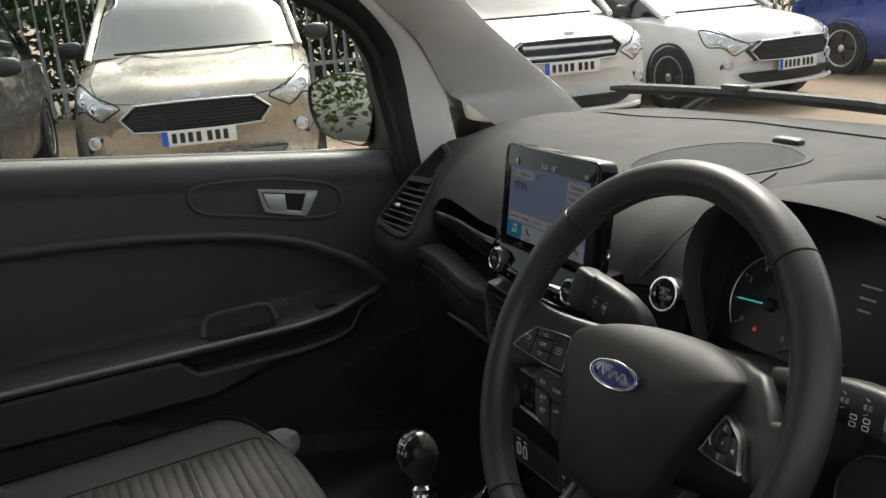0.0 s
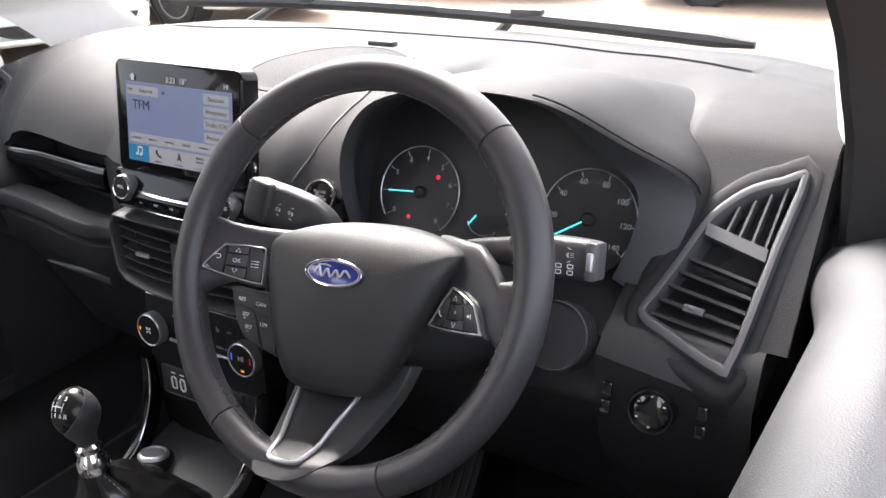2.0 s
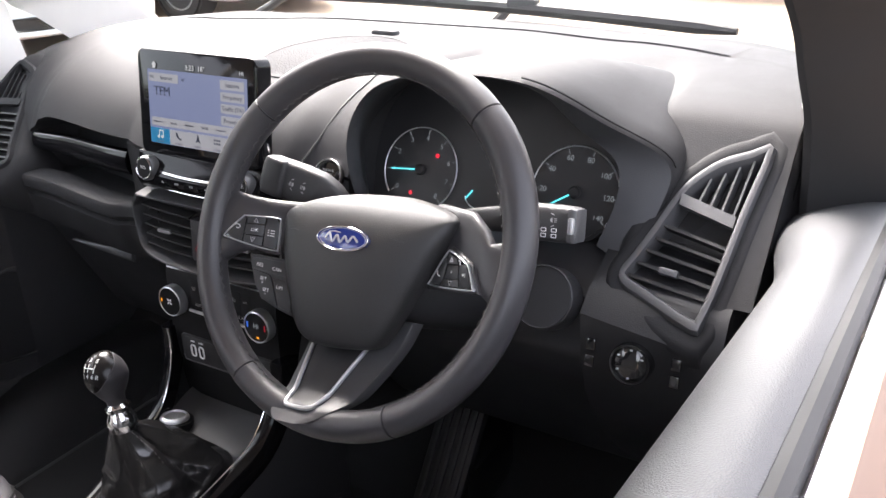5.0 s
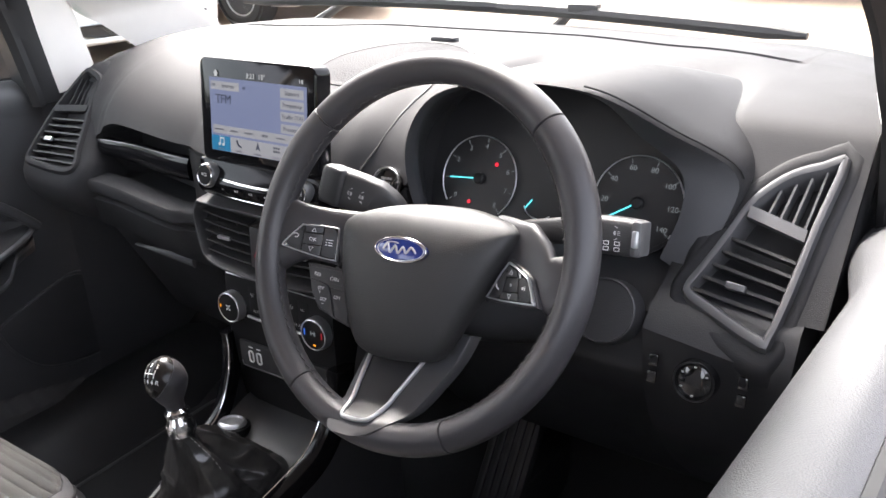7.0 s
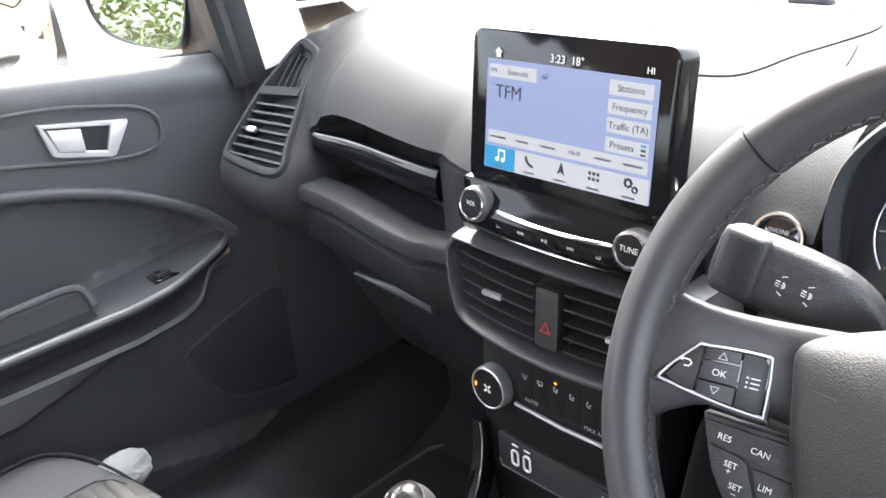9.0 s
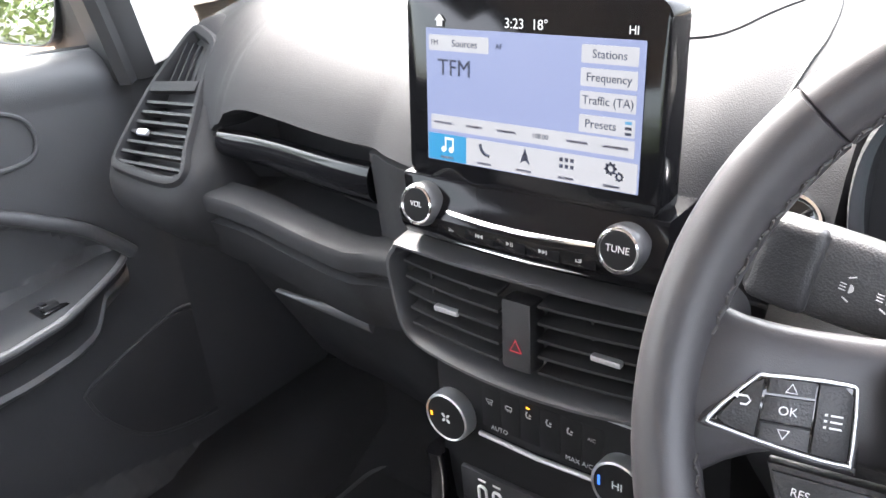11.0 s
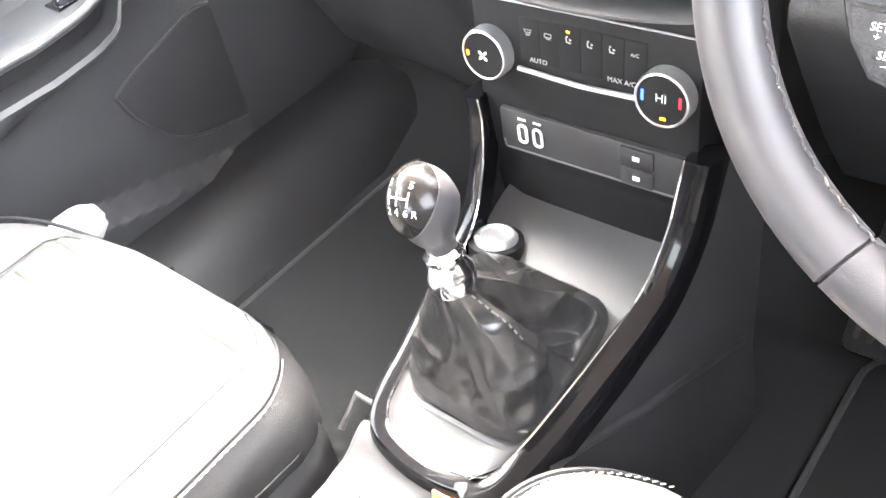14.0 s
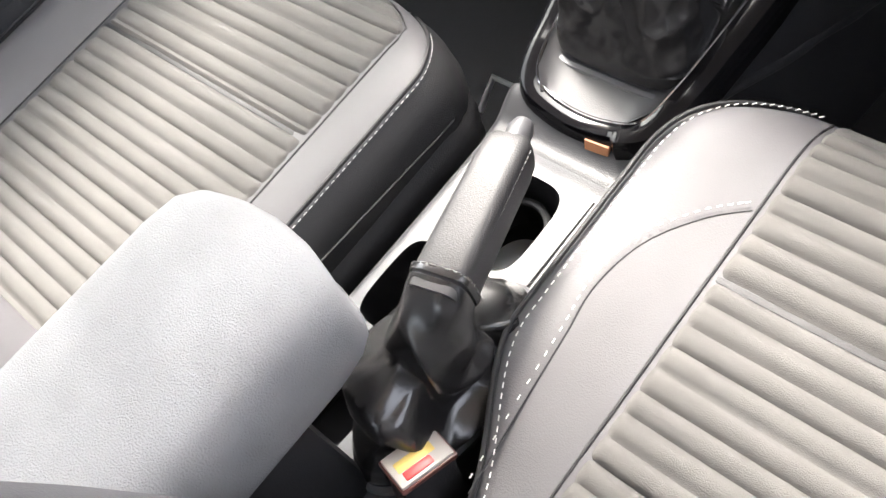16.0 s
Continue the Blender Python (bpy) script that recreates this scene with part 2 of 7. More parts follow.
# ---- dashboard ----
dash = thing("dashboard", (0, 0.3, 0.55), "dark grey grained plastic dashboard spanning the cabin under the windscreen", "dashboard")
Y_BASE = [(-0.78, 0.60), (-0.5, 0.70), (0, 0.76), (0.5, 0.70), (0.78, 0.60)]
Y_GROOVE = [(-0.76, 0.33), (-0.42, 0.462), (-0.15, 0.534), (0.19, 0.534), (0.40, 0.496), (0.58, 0.452), (0.76, 0.34)]
Y_FACE = [(-0.76, 0.26), (-0.66, 0.14), (-0.58, 0.12), (-0.52, 0.105), (-0.45, 0.098), (-0.20, 0.066), (-0.15, 0.048), (-0.12, 0.04), (0.115, 0.065), (0.135, 0.085), (0.195, 0.085), (0.215, 0.23), (0.54, 0.23), (0.585, 0.12), (0.66, 0.13), (0.70, 0.15), (0.76, 0.24)]
Z_LIP = [(-0.76, 0.985), (-0.60, 0.980), (-0.50, 0.972), (-0.475, 0.985), (-0.45, 1.002), (-0.42, 1.010), (-0.15, 1.008), (0.0, 1.008), (0.2, 1.0), (0.76, 0.98)]
Z_SHELF = [(-0.76, 0.905), (-0.47, 0.921), (-0.22, 0.919), (-0.13, 0.93), (0.0, 0.955), (0.2, 0.93), (0.76, 0.93)]
SHELF_OUT = [(-0.68, 0.0), (-0.60, 0.55), (-0.55, 0.9), (-0.50, 1.0), (-0.22, 0.9), (-0.15, 0.5), (-0.10, 0.0)]
DEPTH = [(-0.485, 0.0), (-0.455, 0.07), (-0.225, 0.07), (-0.200, 0.0)]


def dash_profile(x):
    yb, yg, yf = interp(x, Y_BASE), interp(x, Y_GROOVE), interp(x, Y_FACE)
    zt, zs, d = interp(x, Z_LIP), interp(x, Z_SHELF), interp(x, DEPTH)
    top = 1.108 - 0.05 * max(0, abs(x) - 0.5) - 0.24 * max(0, -x - 0.56)
    gr = 0.010 * interp(x, [(-0.49, 0.0), (-0.45, 1.0), (0.54, 1.0), (0.568, 0.0)])
    p = [(yb, top - 0.06), (yb - 0.03, top - 0.02), (yg + 0.012, top), (yg + 0.008, top - gr), (yg + 0.002, top - gr), (yg - 0.002, top)]
    a, b, c, e = Vector((yg - 0.01, top)), Vector((yf + 0.17, top + 0.004)), Vector((yf + 0.045, top - 0.012)), Vector((yf, zt))
    for k in range(1, 10):
        t = k / 10
        q = a * (1 - t) ** 3 + b * 3 * t * (1 - t) ** 2 + c * 3 * t * t * (1 - t) + e * t ** 3
        p.append((q.x, q.y))
    p += [(yf, zt), (yf + 0.006, zt - 0.004), (yf + d, zt - 0.006 - d * 0.1), (yf + d, zs + 0.004), (yf + d, zs - 0.3 * d), (yf + 0.003 * (d > 0), zs - 0.3 * d)]
    lo = yf - 0.044 * interp(x, SHELF_OUT)
    p += [(yf - 0.003, zs - 0.001), (yf - 0.006, zs), (lo + 0.008, zs - 0.001), (lo + 0.002, zs - 0.003), (lo - 0.001, zs - 0.008), (lo, zs - 0.022), (lo + 0.010, zs - 0.029), (lo + 0.012, zs - 0.033), (lo + 0.003, zs - 0.036)]
    p += [(lo + 0.02, zs - 0.09), (lo + 0.06, 0.80), (lo + 0.11, 0.70), (lo + 0.16, 0.60), (lo + 0.3, 0.52)]
    # beside the instruments the pad rolls over into the slanted plane of the side vent
    w = interp(x, [(0.49, 0.0), (0.56, 1.0)])
    if w > 0:
        s = p[:6]
        a, b, c, e = Vector((yg - 0.01, top)), Vector((0.34, top + 0.004)), Vector((0.212, top + 0.010)), Vector((1.05 * 1.086 - 0.9485, 1.086))
        for k in range(1, 10):
            t = k / 9
            q = a * (1 - t) ** 3 + b * 3 * t * (1 - t) ** 2 + c * 3 * t * t * (1 - t) + e * t ** 3
            s.append((q.x, q.y))
        for k in range(1, 15):
            z = 1.086 - 0.0098 * k
            s.append((1.05 * z - 0.9485, z))
        s += [(0.09, 0.93)] + p[-5:]
        p = [(y0 + (y1 - y0) * w, z0 + (z1 - z0) * w) for (y0, z0), (y1, z1) in zip(p, s)]
    return [V(x, y, z) for y, z in p]


VENT_EDGE = [(0.677, 1.074), (0.655, 1.069), (0.63, 1.06), (0.61, 1.046), (0.596, 1.030), (0.583, 1.002), (0.570, 0.977), (0.562, 0.962), (0.568, 0.953), (0.590, 0.946), (0.648, 0.930), (0.656, 0.937), (0.662, 0.965), (0.669, 1.02)]
XS = sorted({round(-0.77 + 0.02 * k, 3) for k in range(74)} | {round(0.55 + 0.007 * k, 3) for k in range(22)} | {-0.485, -0.478, -0.465, -0.455, -0.225, -0.218, -0.207, -0.2, -0.57, -0.562, -0.555, -0.548, -0.54})


def inside(x, z, poly):
    """Whether a place lies inside a closed outline."""
    hit = False
    for (a, b), (c, d) in zip(poly, poly[1:] + poly[:1]):
        if (b > z) != (d > z) and x < a + (c - a) * (z - b) / (d - b):
            hit = not hit
    return hit


pad = loft(bmesh.new(), [dash_profile(x) for x in XS], False)
hole = [(0.622 + (x - 0.622) * 1.04, 1.005 + (z - 1.005) * 1.04) for x, z in VENT_EDGE]
bmesh.ops.delete(pad, geom=[f for f in pad.faces if f.calc_center_median().x > 0.55 and inside(f.calc_center_median().x, f.calc_center_median().z, hole)], context="FACES")
part("upper_pad", pad, "dash", dash, "soft grained dashboard moulding with a passenger shelf")
end = bmesh.new()
end.faces.new([end.verts.new(p + V(0.001, 0, 0)) for p in dash_profile(XS[-1])])
part("end_panel", end, "dark", dash, "dark end of the dashboard beside the door")
seam = [(0.123, 0.078), (0.130, 0.102), (0.136, 0.135), (0.139, 0.170), (0.140, 0.207), (0.134, 0.250), (0.124, 0.290)]

# decor bar over the passenger shelf
rings = []
for k in range(33):
    x = -0.478 + 0.274 * k / 32
    y, z = interp(x, Y_FACE) + 0.006, 0.962 + 0.008 * k / 32
    r = 0.0200 - 0.004 * (1 - k / 32) ** 2
    rings.append([V(x, y + 0.012 * math.cos(a), z + r * math.sin(a)) for a in [6.28319 * i / 14 for i in range(14)]])
part("decor_bar", loft(bmesh.new(), rings), "fascia", dash, "glossy black decor bar above the shelf")

# glovebox lid's lower edge; its paler plastic stands in for light caught there
rings = []
for k in range(13):
    u = k / 12
    h = 0.0012 + 0.0085 * u
    x, y, z = -0.378 + 0.140 * u, 0.058 + 0.004 * u, 0.8165 - 0.006 * u
    rings.append([V(x, y + 0.010 * math.sin(a) * 0.4 + 0.006, z + h * math.cos(a)) for a in [6.28319 * i / 10 for i in range(10)]])
part("glovebox_edge", loft(bmesh.new(), rings), "door", dash, "lower edge of the glovebox lid, lightened as if lit")

# cluster hood: a lip round the instruments that runs forward into the pad
LIP = spline([(0.207, 0.088, 0.945), (0.199, 0.075, 1.02), (0.213, 0.068, 1.078), (0.262, 0.052, 1.128), (0.33, 0.043, 1.152), (0.41, 0.040, 1.158), (0.475, 0.044, 1.150),
              (0.53, 0.078, 1.112), (0.588, 0.120, 1.064), (0.585, 0.112, 1.015), (0.560, 0.088, 0.955)], 6)
mid = V(0.38, 0.1, 1.02)


def hood_ring(grow, fwd, drop):
    out = []
    for p in LIP:
        q = V(p.x - mid.x, 0, p.z - mid.z)
        out.append(V(mid.x + q.x * grow, p.y + fwd, mid.z + q.z * (grow - drop)))
    return out


# inner edge of the bezel: close to the lip on the left, a broad slanted facet on the right
INN = spline([(0.213, 0.098, 0.948), (0.206, 0.086, 1.02), (0.219, 0.079, 1.074), (0.266, 0.064, 1.122), (0.332, 0.056, 1.146), (0.41, 0.054, 1.151), (0.462, 0.068, 1.137), (0.487, 0.110, 1.092), (0.531, 0.112, 1.060), (0.536, 0.105, 1.020), (0.520, 0.093, 0.968)], 6)
face_ring = [V(min(0.362 + (p.x - 0.385) * 0.93, q.x + 0.006), 0.131 + (mid.z + (p.z - mid.z) * 0.86 - 1.005) * 0.40 + 0.004, mid.z + (p.z - mid.z) * 0.86) for p, q in zip(LIP, INN)]
lipw = hood_ring(0.985, -0.003, 0.0)
outer = hood_ring(1.0, 0.004, 0.0)
edge_in = [a.lerp(b, 0.08) + V(0, 0.004, 0) for a, b in zip(INN, face_ring)]
part("cluster_inner_wall", loft(bmesh.new(), [face_ring, [a.lerp(b, 0.5) for a, b in zip(face_ring, edge_in)], edge_in], False), "dark", dash, "black tunnel wall round the instruments")
part("cluster_bezel", loft(bmesh.new(), [edge_in, [a + V(0, -0.0015, 0) for a in INN], [a.lerp(b, 0.10) + V(0, -0.002, 0) for a, b in zip(INN, lipw)], [a.lerp(b, 0.5) + V(0, -0.003, 0) for a, b in zip(INN, lipw)], [a.lerp(b, 0.92) + V(0, -0.001, 0) for a, b in zip(INN, lipw)], lipw], False), mat("hood_facet", (0.060, 0.061, 0.066), 0.42, spec=0.35, grain=0.2, scale=900, bump=1), dash, "slanted facet framing the instruments")
fl = []
for k in range(9):
    t = k / 8
    ring = []
    for p, q in zip(outer, hood_ring(1.0, 0.0, 0.0)):
        e = V(mid.x + (q.x - mid.x) * 1.0, 0.43, min(1.085, q.z))
        b = p.lerp(e, t)
        b.z = p.z + (e.z - p.z) * t * t
        b.y = p.y + (0.43 - p.y) * t
        ring.append(b)
    fl.append(ring)
part("cluster_hood", loft(bmesh.new(), [lipw, outer] + fl[1:], False), "dash", dash, "grained hood over the instruments")
part("hood_joint", tube(bmesh.new(), [p + V(0.001, 0.001, 0.0018) for p in LIP[34:50]], 0.0012, 6), "rubber", dash, "thin dark joint along the hood's crease")
# lower shroud beneath the instruments, and the driver's knee panel
rings = []
for k in range(25):
    x = 0.155 + 0.435 * k / 24
    s = interp(x, [(0.155, 0.0), (0.2, 1.0), (0.56, 1.0), (0.59, 0.0)])
    rings.append([V(x, 0.14, 0.965), V(x, 0.10, 0.957), V(x, 0.085 - 0.01 * s, 0.945), V(x, 0.07 - 0.02 * s, 0.925), V(x, 0.05, 0.90), V(x, 0.03, 0.875), V(x, 0.03, 0.86), V(x, 0.07, 0.80), V(x, 0.14, 0.70), V(x, 0.22, 0.60)])
part("knee_panel", loft(bmesh.new(), rings, False), "panel", dash, "black plastic panel below the instruments")
rings = []
for k in range(13):
    x = 0.535 + 0.145 * k / 12
    rings.append([V(x, 0.15, 0.995), V(x, 0.088, 0.968), V(x, 0.062, 0.954), V(x, 0.037, 0.944), V(x, 0.015, 0.925 - 0.02 * k / 12), V(x, 0.020, 0.875), V(x, 0.036, 0.82), V(x, 0.07, 0.76), V(x, 0.12, 0.70), V(x, 0.2, 0.62)])
part("switch_panel", loft(bmesh.new(), rings, False), "panel", dash)

# central speaker grille on the dash top, and the panel joint beside the hood
def dash_z(x, y):
    """Height of the pad's top at that place."""
    pr = [p for p in dash_profile(x)][5:16]
    for p, q in zip(pr, pr[1:]):
        if q.y <= y <= p.y:
            return p.z + (q.z - p.z) * (p.y - y) / max(1e-6, p.y - q.y)
    return pr[-1].z


part("panel_joint", tube(bmesh.new(), [V(p.x, p.y, dash_z(p.x, p.y) + 0.0010) for p in spline([(x, y, 0) for x, y in seam], 6)], 0.0015, 6), "rubber", dash, "thin dark joint between the mouldings")
sp = spline([(-0.075, 0.215, 0), (-0.088, 0.305, 0), (-0.045, 0.395, 0), (0.028, 0.414, 0), (0.104, 0.376, 0), (0.120, 0.326, 0), (0.088, 0.24, 0), (0.060, 0.190, 0), (-0.02, 0.183, 0)], 5, True)
def sp_ring(g, up):
    return [V(0.035 + (p.x - 0.035) * g, 0.275 + (p.y - 0.275) * g, dash_z(0.035 + (p.x - 0.035) * g, 0.275 + (p.y - 0.275) * g) + up) for p in sp]
part("speaker_surround", loft(bmesh.new(), [sp_ring(1.02, -0.003), sp_ring(1.01, 0.0015), sp_ring(0.97, 0.002), sp_ring(0.93, 0.0015), sp_ring(0.92, -0.002)], True, False), "dash", dash)
part("speaker_grille", loft(bmesh.new(), [sp_ring(g, 0.0008) for g in (0.93, 0.7, 0.45, 0.2, 0.02)], True, False), mat("perforated_grille", (0.040, 0.040, 0.042), 0.75, spec=0.12, grain=1.0, scale=320, bump=1), dash, "finely perforated speaker grille")
part("sun_sensor", plate(bmesh.new(), rrect(0.05, 0.02, 0.008), 0.012, pose(0.013, 0.433, 1.104), 0.005), "dark", dash, "small dark light sensor")


def side_vent(sx, outline):
    """The wing-shaped outer air vent; sx mirrors it."""
    def P(x, z, out=0.0):
        y = 1.05 * z - (0.955 if sx > 0 else 0.937)
        n = V(0, -0.69, 0.724)
        v = V(sx * x, y, z) + n * out
        return v
    v = thing("side_air_vent", P(0.62, 0.93), "wing-shaped dark side air vent with grey surround", "air vent", "side vents")
    ocv = spline([(a, b, 0) for a, b in outline], 3, True)
    cx, cz = (0.622, 1.005) if sx > 0 else (0.570, 0.990)
    def ringw(w, out):
        o = []
        for i, p in enumerate(ocv):
            d = (ocv[(i + 1) % len(ocv)] - ocv[i - 1]).normalized()
            nn = V(-d.y, d.x, 0)
            if nn.dot(V(cx - p.x, cz - p.y, 0)) < 0:
                nn = -nn
            o.append(P(p.x + nn.x * w, p.y + nn.y * w, out))
        return o
    part("surround", loft(bmesh.new(), [ringw(-0.008, -0.05), ringw(-0.003, -0.006), ringw(0.0, 0.003), ringw(0.003, 0.004), ringw(0.006, 0.003), ringw(0.0085, -0.004), ringw(0.010, -0.03)], True, False), "satin" if sx > 0 else "dash", v, "satin grey vent surround")
    part("housing", loft(bmesh.new(), [ringw(-0.001, -0.003), ringw(-0.006, -0.004), ringw(-0.014, -0.009), ringw(-0.021, -0.019), ringw(-0.026, -0.035), ringw(-0.028, -0.055), ringw(-0.028, -0.085)] if sx < 0 else [ringw(-0.001, -0.002), ringw(-0.0015, -0.004), ringw(-0.003, -0.003), ringw(-0.010, -0.003), ringw(-0.014, -0.005), ringw(-0.018, -0.012), ringw(-0.021, -0.025), ringw(-0.022, -0.06)], True, False), "dash", v, "soft shoulder round the vent")
    part("duct", loft(bmesh.new(), [ringw(0.009, -0.028), ringw(0.014, -0.03)], True, True), "rubber", v)
    # cross bar that parts the two banks of slats
    def edge(z, side):
        xs = sorted(((a.x, b.x, a.y, b.y) for a, b in zip(ocv, ocv[1:] + ocv[:1]) if (a.y - z) * (b.y - z) <= 0 and abs(a.y - b.y) > 1e-6), key=lambda q: q[0])
        vals = sorted(q[0] + (q[1] - q[0]) * (z - q[2]) / (q[3] - q[2]) for q in xs)
        return vals[0] if side < 0 else vals[-1]
    def slat(z0, z1, w, t, out, nm, matr):
        a, b = edge(z0, -1) + 0.008, edge(z1, 1) - 0.008
        bm = bmesh.new()
        rr = []
        for k in range(5):
            u = k / 4
            x, z = a + (b - a) * u, z0 + (z1 - z0) * u
            rr.append([P(x, z - t, out), P(x, z + t, out), P(x, z + t + w * 0.1, out - w), P(x, z - t + w * 0.1, out - w)])
        return part(nm, loft(bm, rr), matr, v)
    bar = (1.024, 1.012) if sx > 0 else (1.014, 1.008)
    slat(*bar, 0.012, 0.0045, 0.004, "cross_bar", "satin" if sx > 0 else "dash")
    for k in range(7):
        z = (1.003 if sx > 0 else 0.999) - (0.0105 if sx > 0 else 0.0092) * k
        slat(z, z - (0.010 - 0.0005 * k if sx > 0 else 0.004), 0.016, 0.0012, -0.001, "slat", "rubber")
    for k in range(4):
        x = 0.618 + 0.0125 * k if sx > 0 else 0.552 + 0.0145 * k
        zb, zt = (1.022 - 0.003 * k, 1.0445 + 0.0062 * k) if sx > 0 else (1.017 - 0.0015 * k, 1.050 + 0.002 * k)
        rr = [[P(x + 0.006 * u - 0.001, zb + (zt - zb) * u, o) for o in (-0.001, -0.018)] + [P(x + 0.006 * u + 0.0012, zb + (zt - zb) * u, o) for o in (-0.018, -0.001)] for u in (0, 0.5, 1)]
        part("fin", loft(bmesh.new(), rr), "satin" if sx > 0 else "dash", v)
    c = P(0.611 if sx > 0 else 0.594, 0.967, 0.002)
    part("tab", box(bmesh.new(), (0.020, 0.008, 0.006), axes(c, (sx, 0, -0.12), (0, -0.69, 0.724)), 0.002), "satin" if sx > 0 else "silver", v, "small bright vent tab")
    return v


side_vent(1, VENT_EDGE)
side_vent(-1, [(0.600, 1.068), (0.575, 1.066), (0.548, 1.058), (0.538, 1.044), (0.527, 1.015), (0.511, 0.985), (0.498, 0.960), (0.486, 0.945), (0.490, 0.934), (0.52, 0.929), (0.60, 0.931), (0.627, 0.936), (0.632, 0.955), (0.629, 1.005), (0.616, 1.04)])
# light switch and start button
for nm, at, n, r, lab in (("light_switch", (0.594, 0.012, 0.884), (0, -0.98, 0.2), 0.022, "round black headlamp switch with a glossy ring"), ("start_button", (0.166, 0.081, 1.001), (0.1, -0.93, 0.35), 0.021, "round engine start button with a chrome ring")):
    A = axes(at, (1, 0, 0), n)
    t = thing(nm, at, lab, "button")
    part("ring", lathe(bmesh.new(), [(r * 1.0, -0.008), (r, 0.006), (r * 0.95, 0.0085), (r * 0.86, 0.0085), (r * 0.80, 0.005), (r * 0.8, -0.008)], A), "chrome" if nm == "start_button" else "gloss", t, "polished ring" if nm == "start_button" else "glossy black ring")
    part("cap", lathe(bmesh.new(), [(r * 0.8, -0.006), (r * 0.8, 0.005), (r * 0.7, 0.0065), (0.0, 0.007)], A), "gloss", t)
    if nm == "start_button":
        for k in range(3):
            write("lettering", ("ENGINE", "START", "STOP")[k], 0.0046, A @ pose(0, 0.0056 - 0.0056 * k, 0.0073), "grey_ink", t)
    else:
        for k in range(5):
            q = radians(30 + 60 * k)
            part("mark", box(bmesh.new(), (0.0026, 0.0014, 0.0004), A @ pose(0.014 * math.cos(q), 0.015 * math.sin(q), 0.0072)), "white_ink", t)
        for k in range(2):
            for sgn in (-1, 1):
                part("dimmer_key", box(bmesh.new(), (0.010, 0.013, 0.004), A @ pose(sgn * 0.045, 0.009 - 0.018 * k, 0.0), 0.002), "gloss", t)

# ---- steering wheel ----
WC = V(0.363, -0.135, 1.032)
WT, WROLL = radians(28.2), radians(4.5)
W_UP, W_N = V(0, math.sin(WT), math.cos(WT)), V(0, -math.cos(WT), math.sin(WT))
WM = axes(WC, V(1, 0, 0) * math.cos(WROLL) + W_UP * math.sin(WROLL), W_N)   # x right, y up the wheel, z to the driver
WR, WDX, WDY = 0.1743, 0.0012, 0.0012
wheel = thing("steering_wheel", WC, "black leather three-spoke steering wheel with an oval blue badge", "steering wheel")


def rim_fat(a):
    return 1.0 + 0.10 * max(0, math.cos(2 * (a - 0.6)) * (math.sin(a) > 0), math.cos(2 * (a - 2.54)) * (math.sin(a) > 0)) ** 3


def rim_section(a, swell=0.0, n=18):
    f = rim_fat(a)
    return [WM @ V(WDX + (WR + (0.0152 * f + swell) * math.cos(p)) * math.cos(a), WDY + (WR + (0.0152 * f + swell) * math.cos(p)) * math.sin(a), (0.0165 + swell) * math.sin(p)) for p in [6.28319 * i / n for i in range(n)]]


# four leather pieces with recessed joints between them
CUTS = [radians(a) for a in (44, 136, 235, 295, 404)]
for a0, a1 in zip(CUTS, CUTS[1:]):
    n = max(8, int((a1 - a0) / 0.06))
    rings = []
    for k in range(n + 1):
        t = k / n
        a = a0 + (a1 - a0) * t
        e = min(t, 1 - t) * n
        rings.append(rim_section(a, -0.0016 if e < 0.5 else 0.0))
        if k == 0:
            rings.append(rim_section(a0 + 0.006, 0))
        if k == n - 1:
            rings.append(rim_section(a1 - 0.006, 0))
    part("rim_leather", loft(bmesh.new(), rings), "leather", wheel)
# stitches along the inner seam
st_mesh = None
for k in range(190):
    a = radians(-70 + 320 * k / 189)
    if abs(math.sin(a)) < 0.16 or -1.9 < a < -1.2:
        continue
    r = WR - 0.0152 * rim_fat(a) - 0.0002
    m = WM @ pose(WDX, WDY, 0) @ Matrix.Rotation(a, 4, "Z") @ pose(r, 0, 0.004, 0, 0, 0) @ Matrix.Rotation(0.75 * (-1) ** k, 4, "X")
    if st_mesh is None:
        o = part("stitch", box(bmesh.new(), (0.0010, 0.0048, 0.0010)), "thread", wheel)
        st_mesh = o.data
    else:
        o = new("stitch", st_mesh)
        o.parent = wheel
        o.matrix_parent_inverse = wheel.matrix_world.inverted()
    o.matrix_basis = m


def wplate(nm, pts, depth, z, material, bevel, label="", sub=4):
    o = spline([(x, y, 0) for x, y in pts], sub, True)
    return part(nm, plate(bmesh.new(), [(p.x, p.y) for p in o], depth, WM @ pose(0, 0, z), bevel), material, wheel, label)


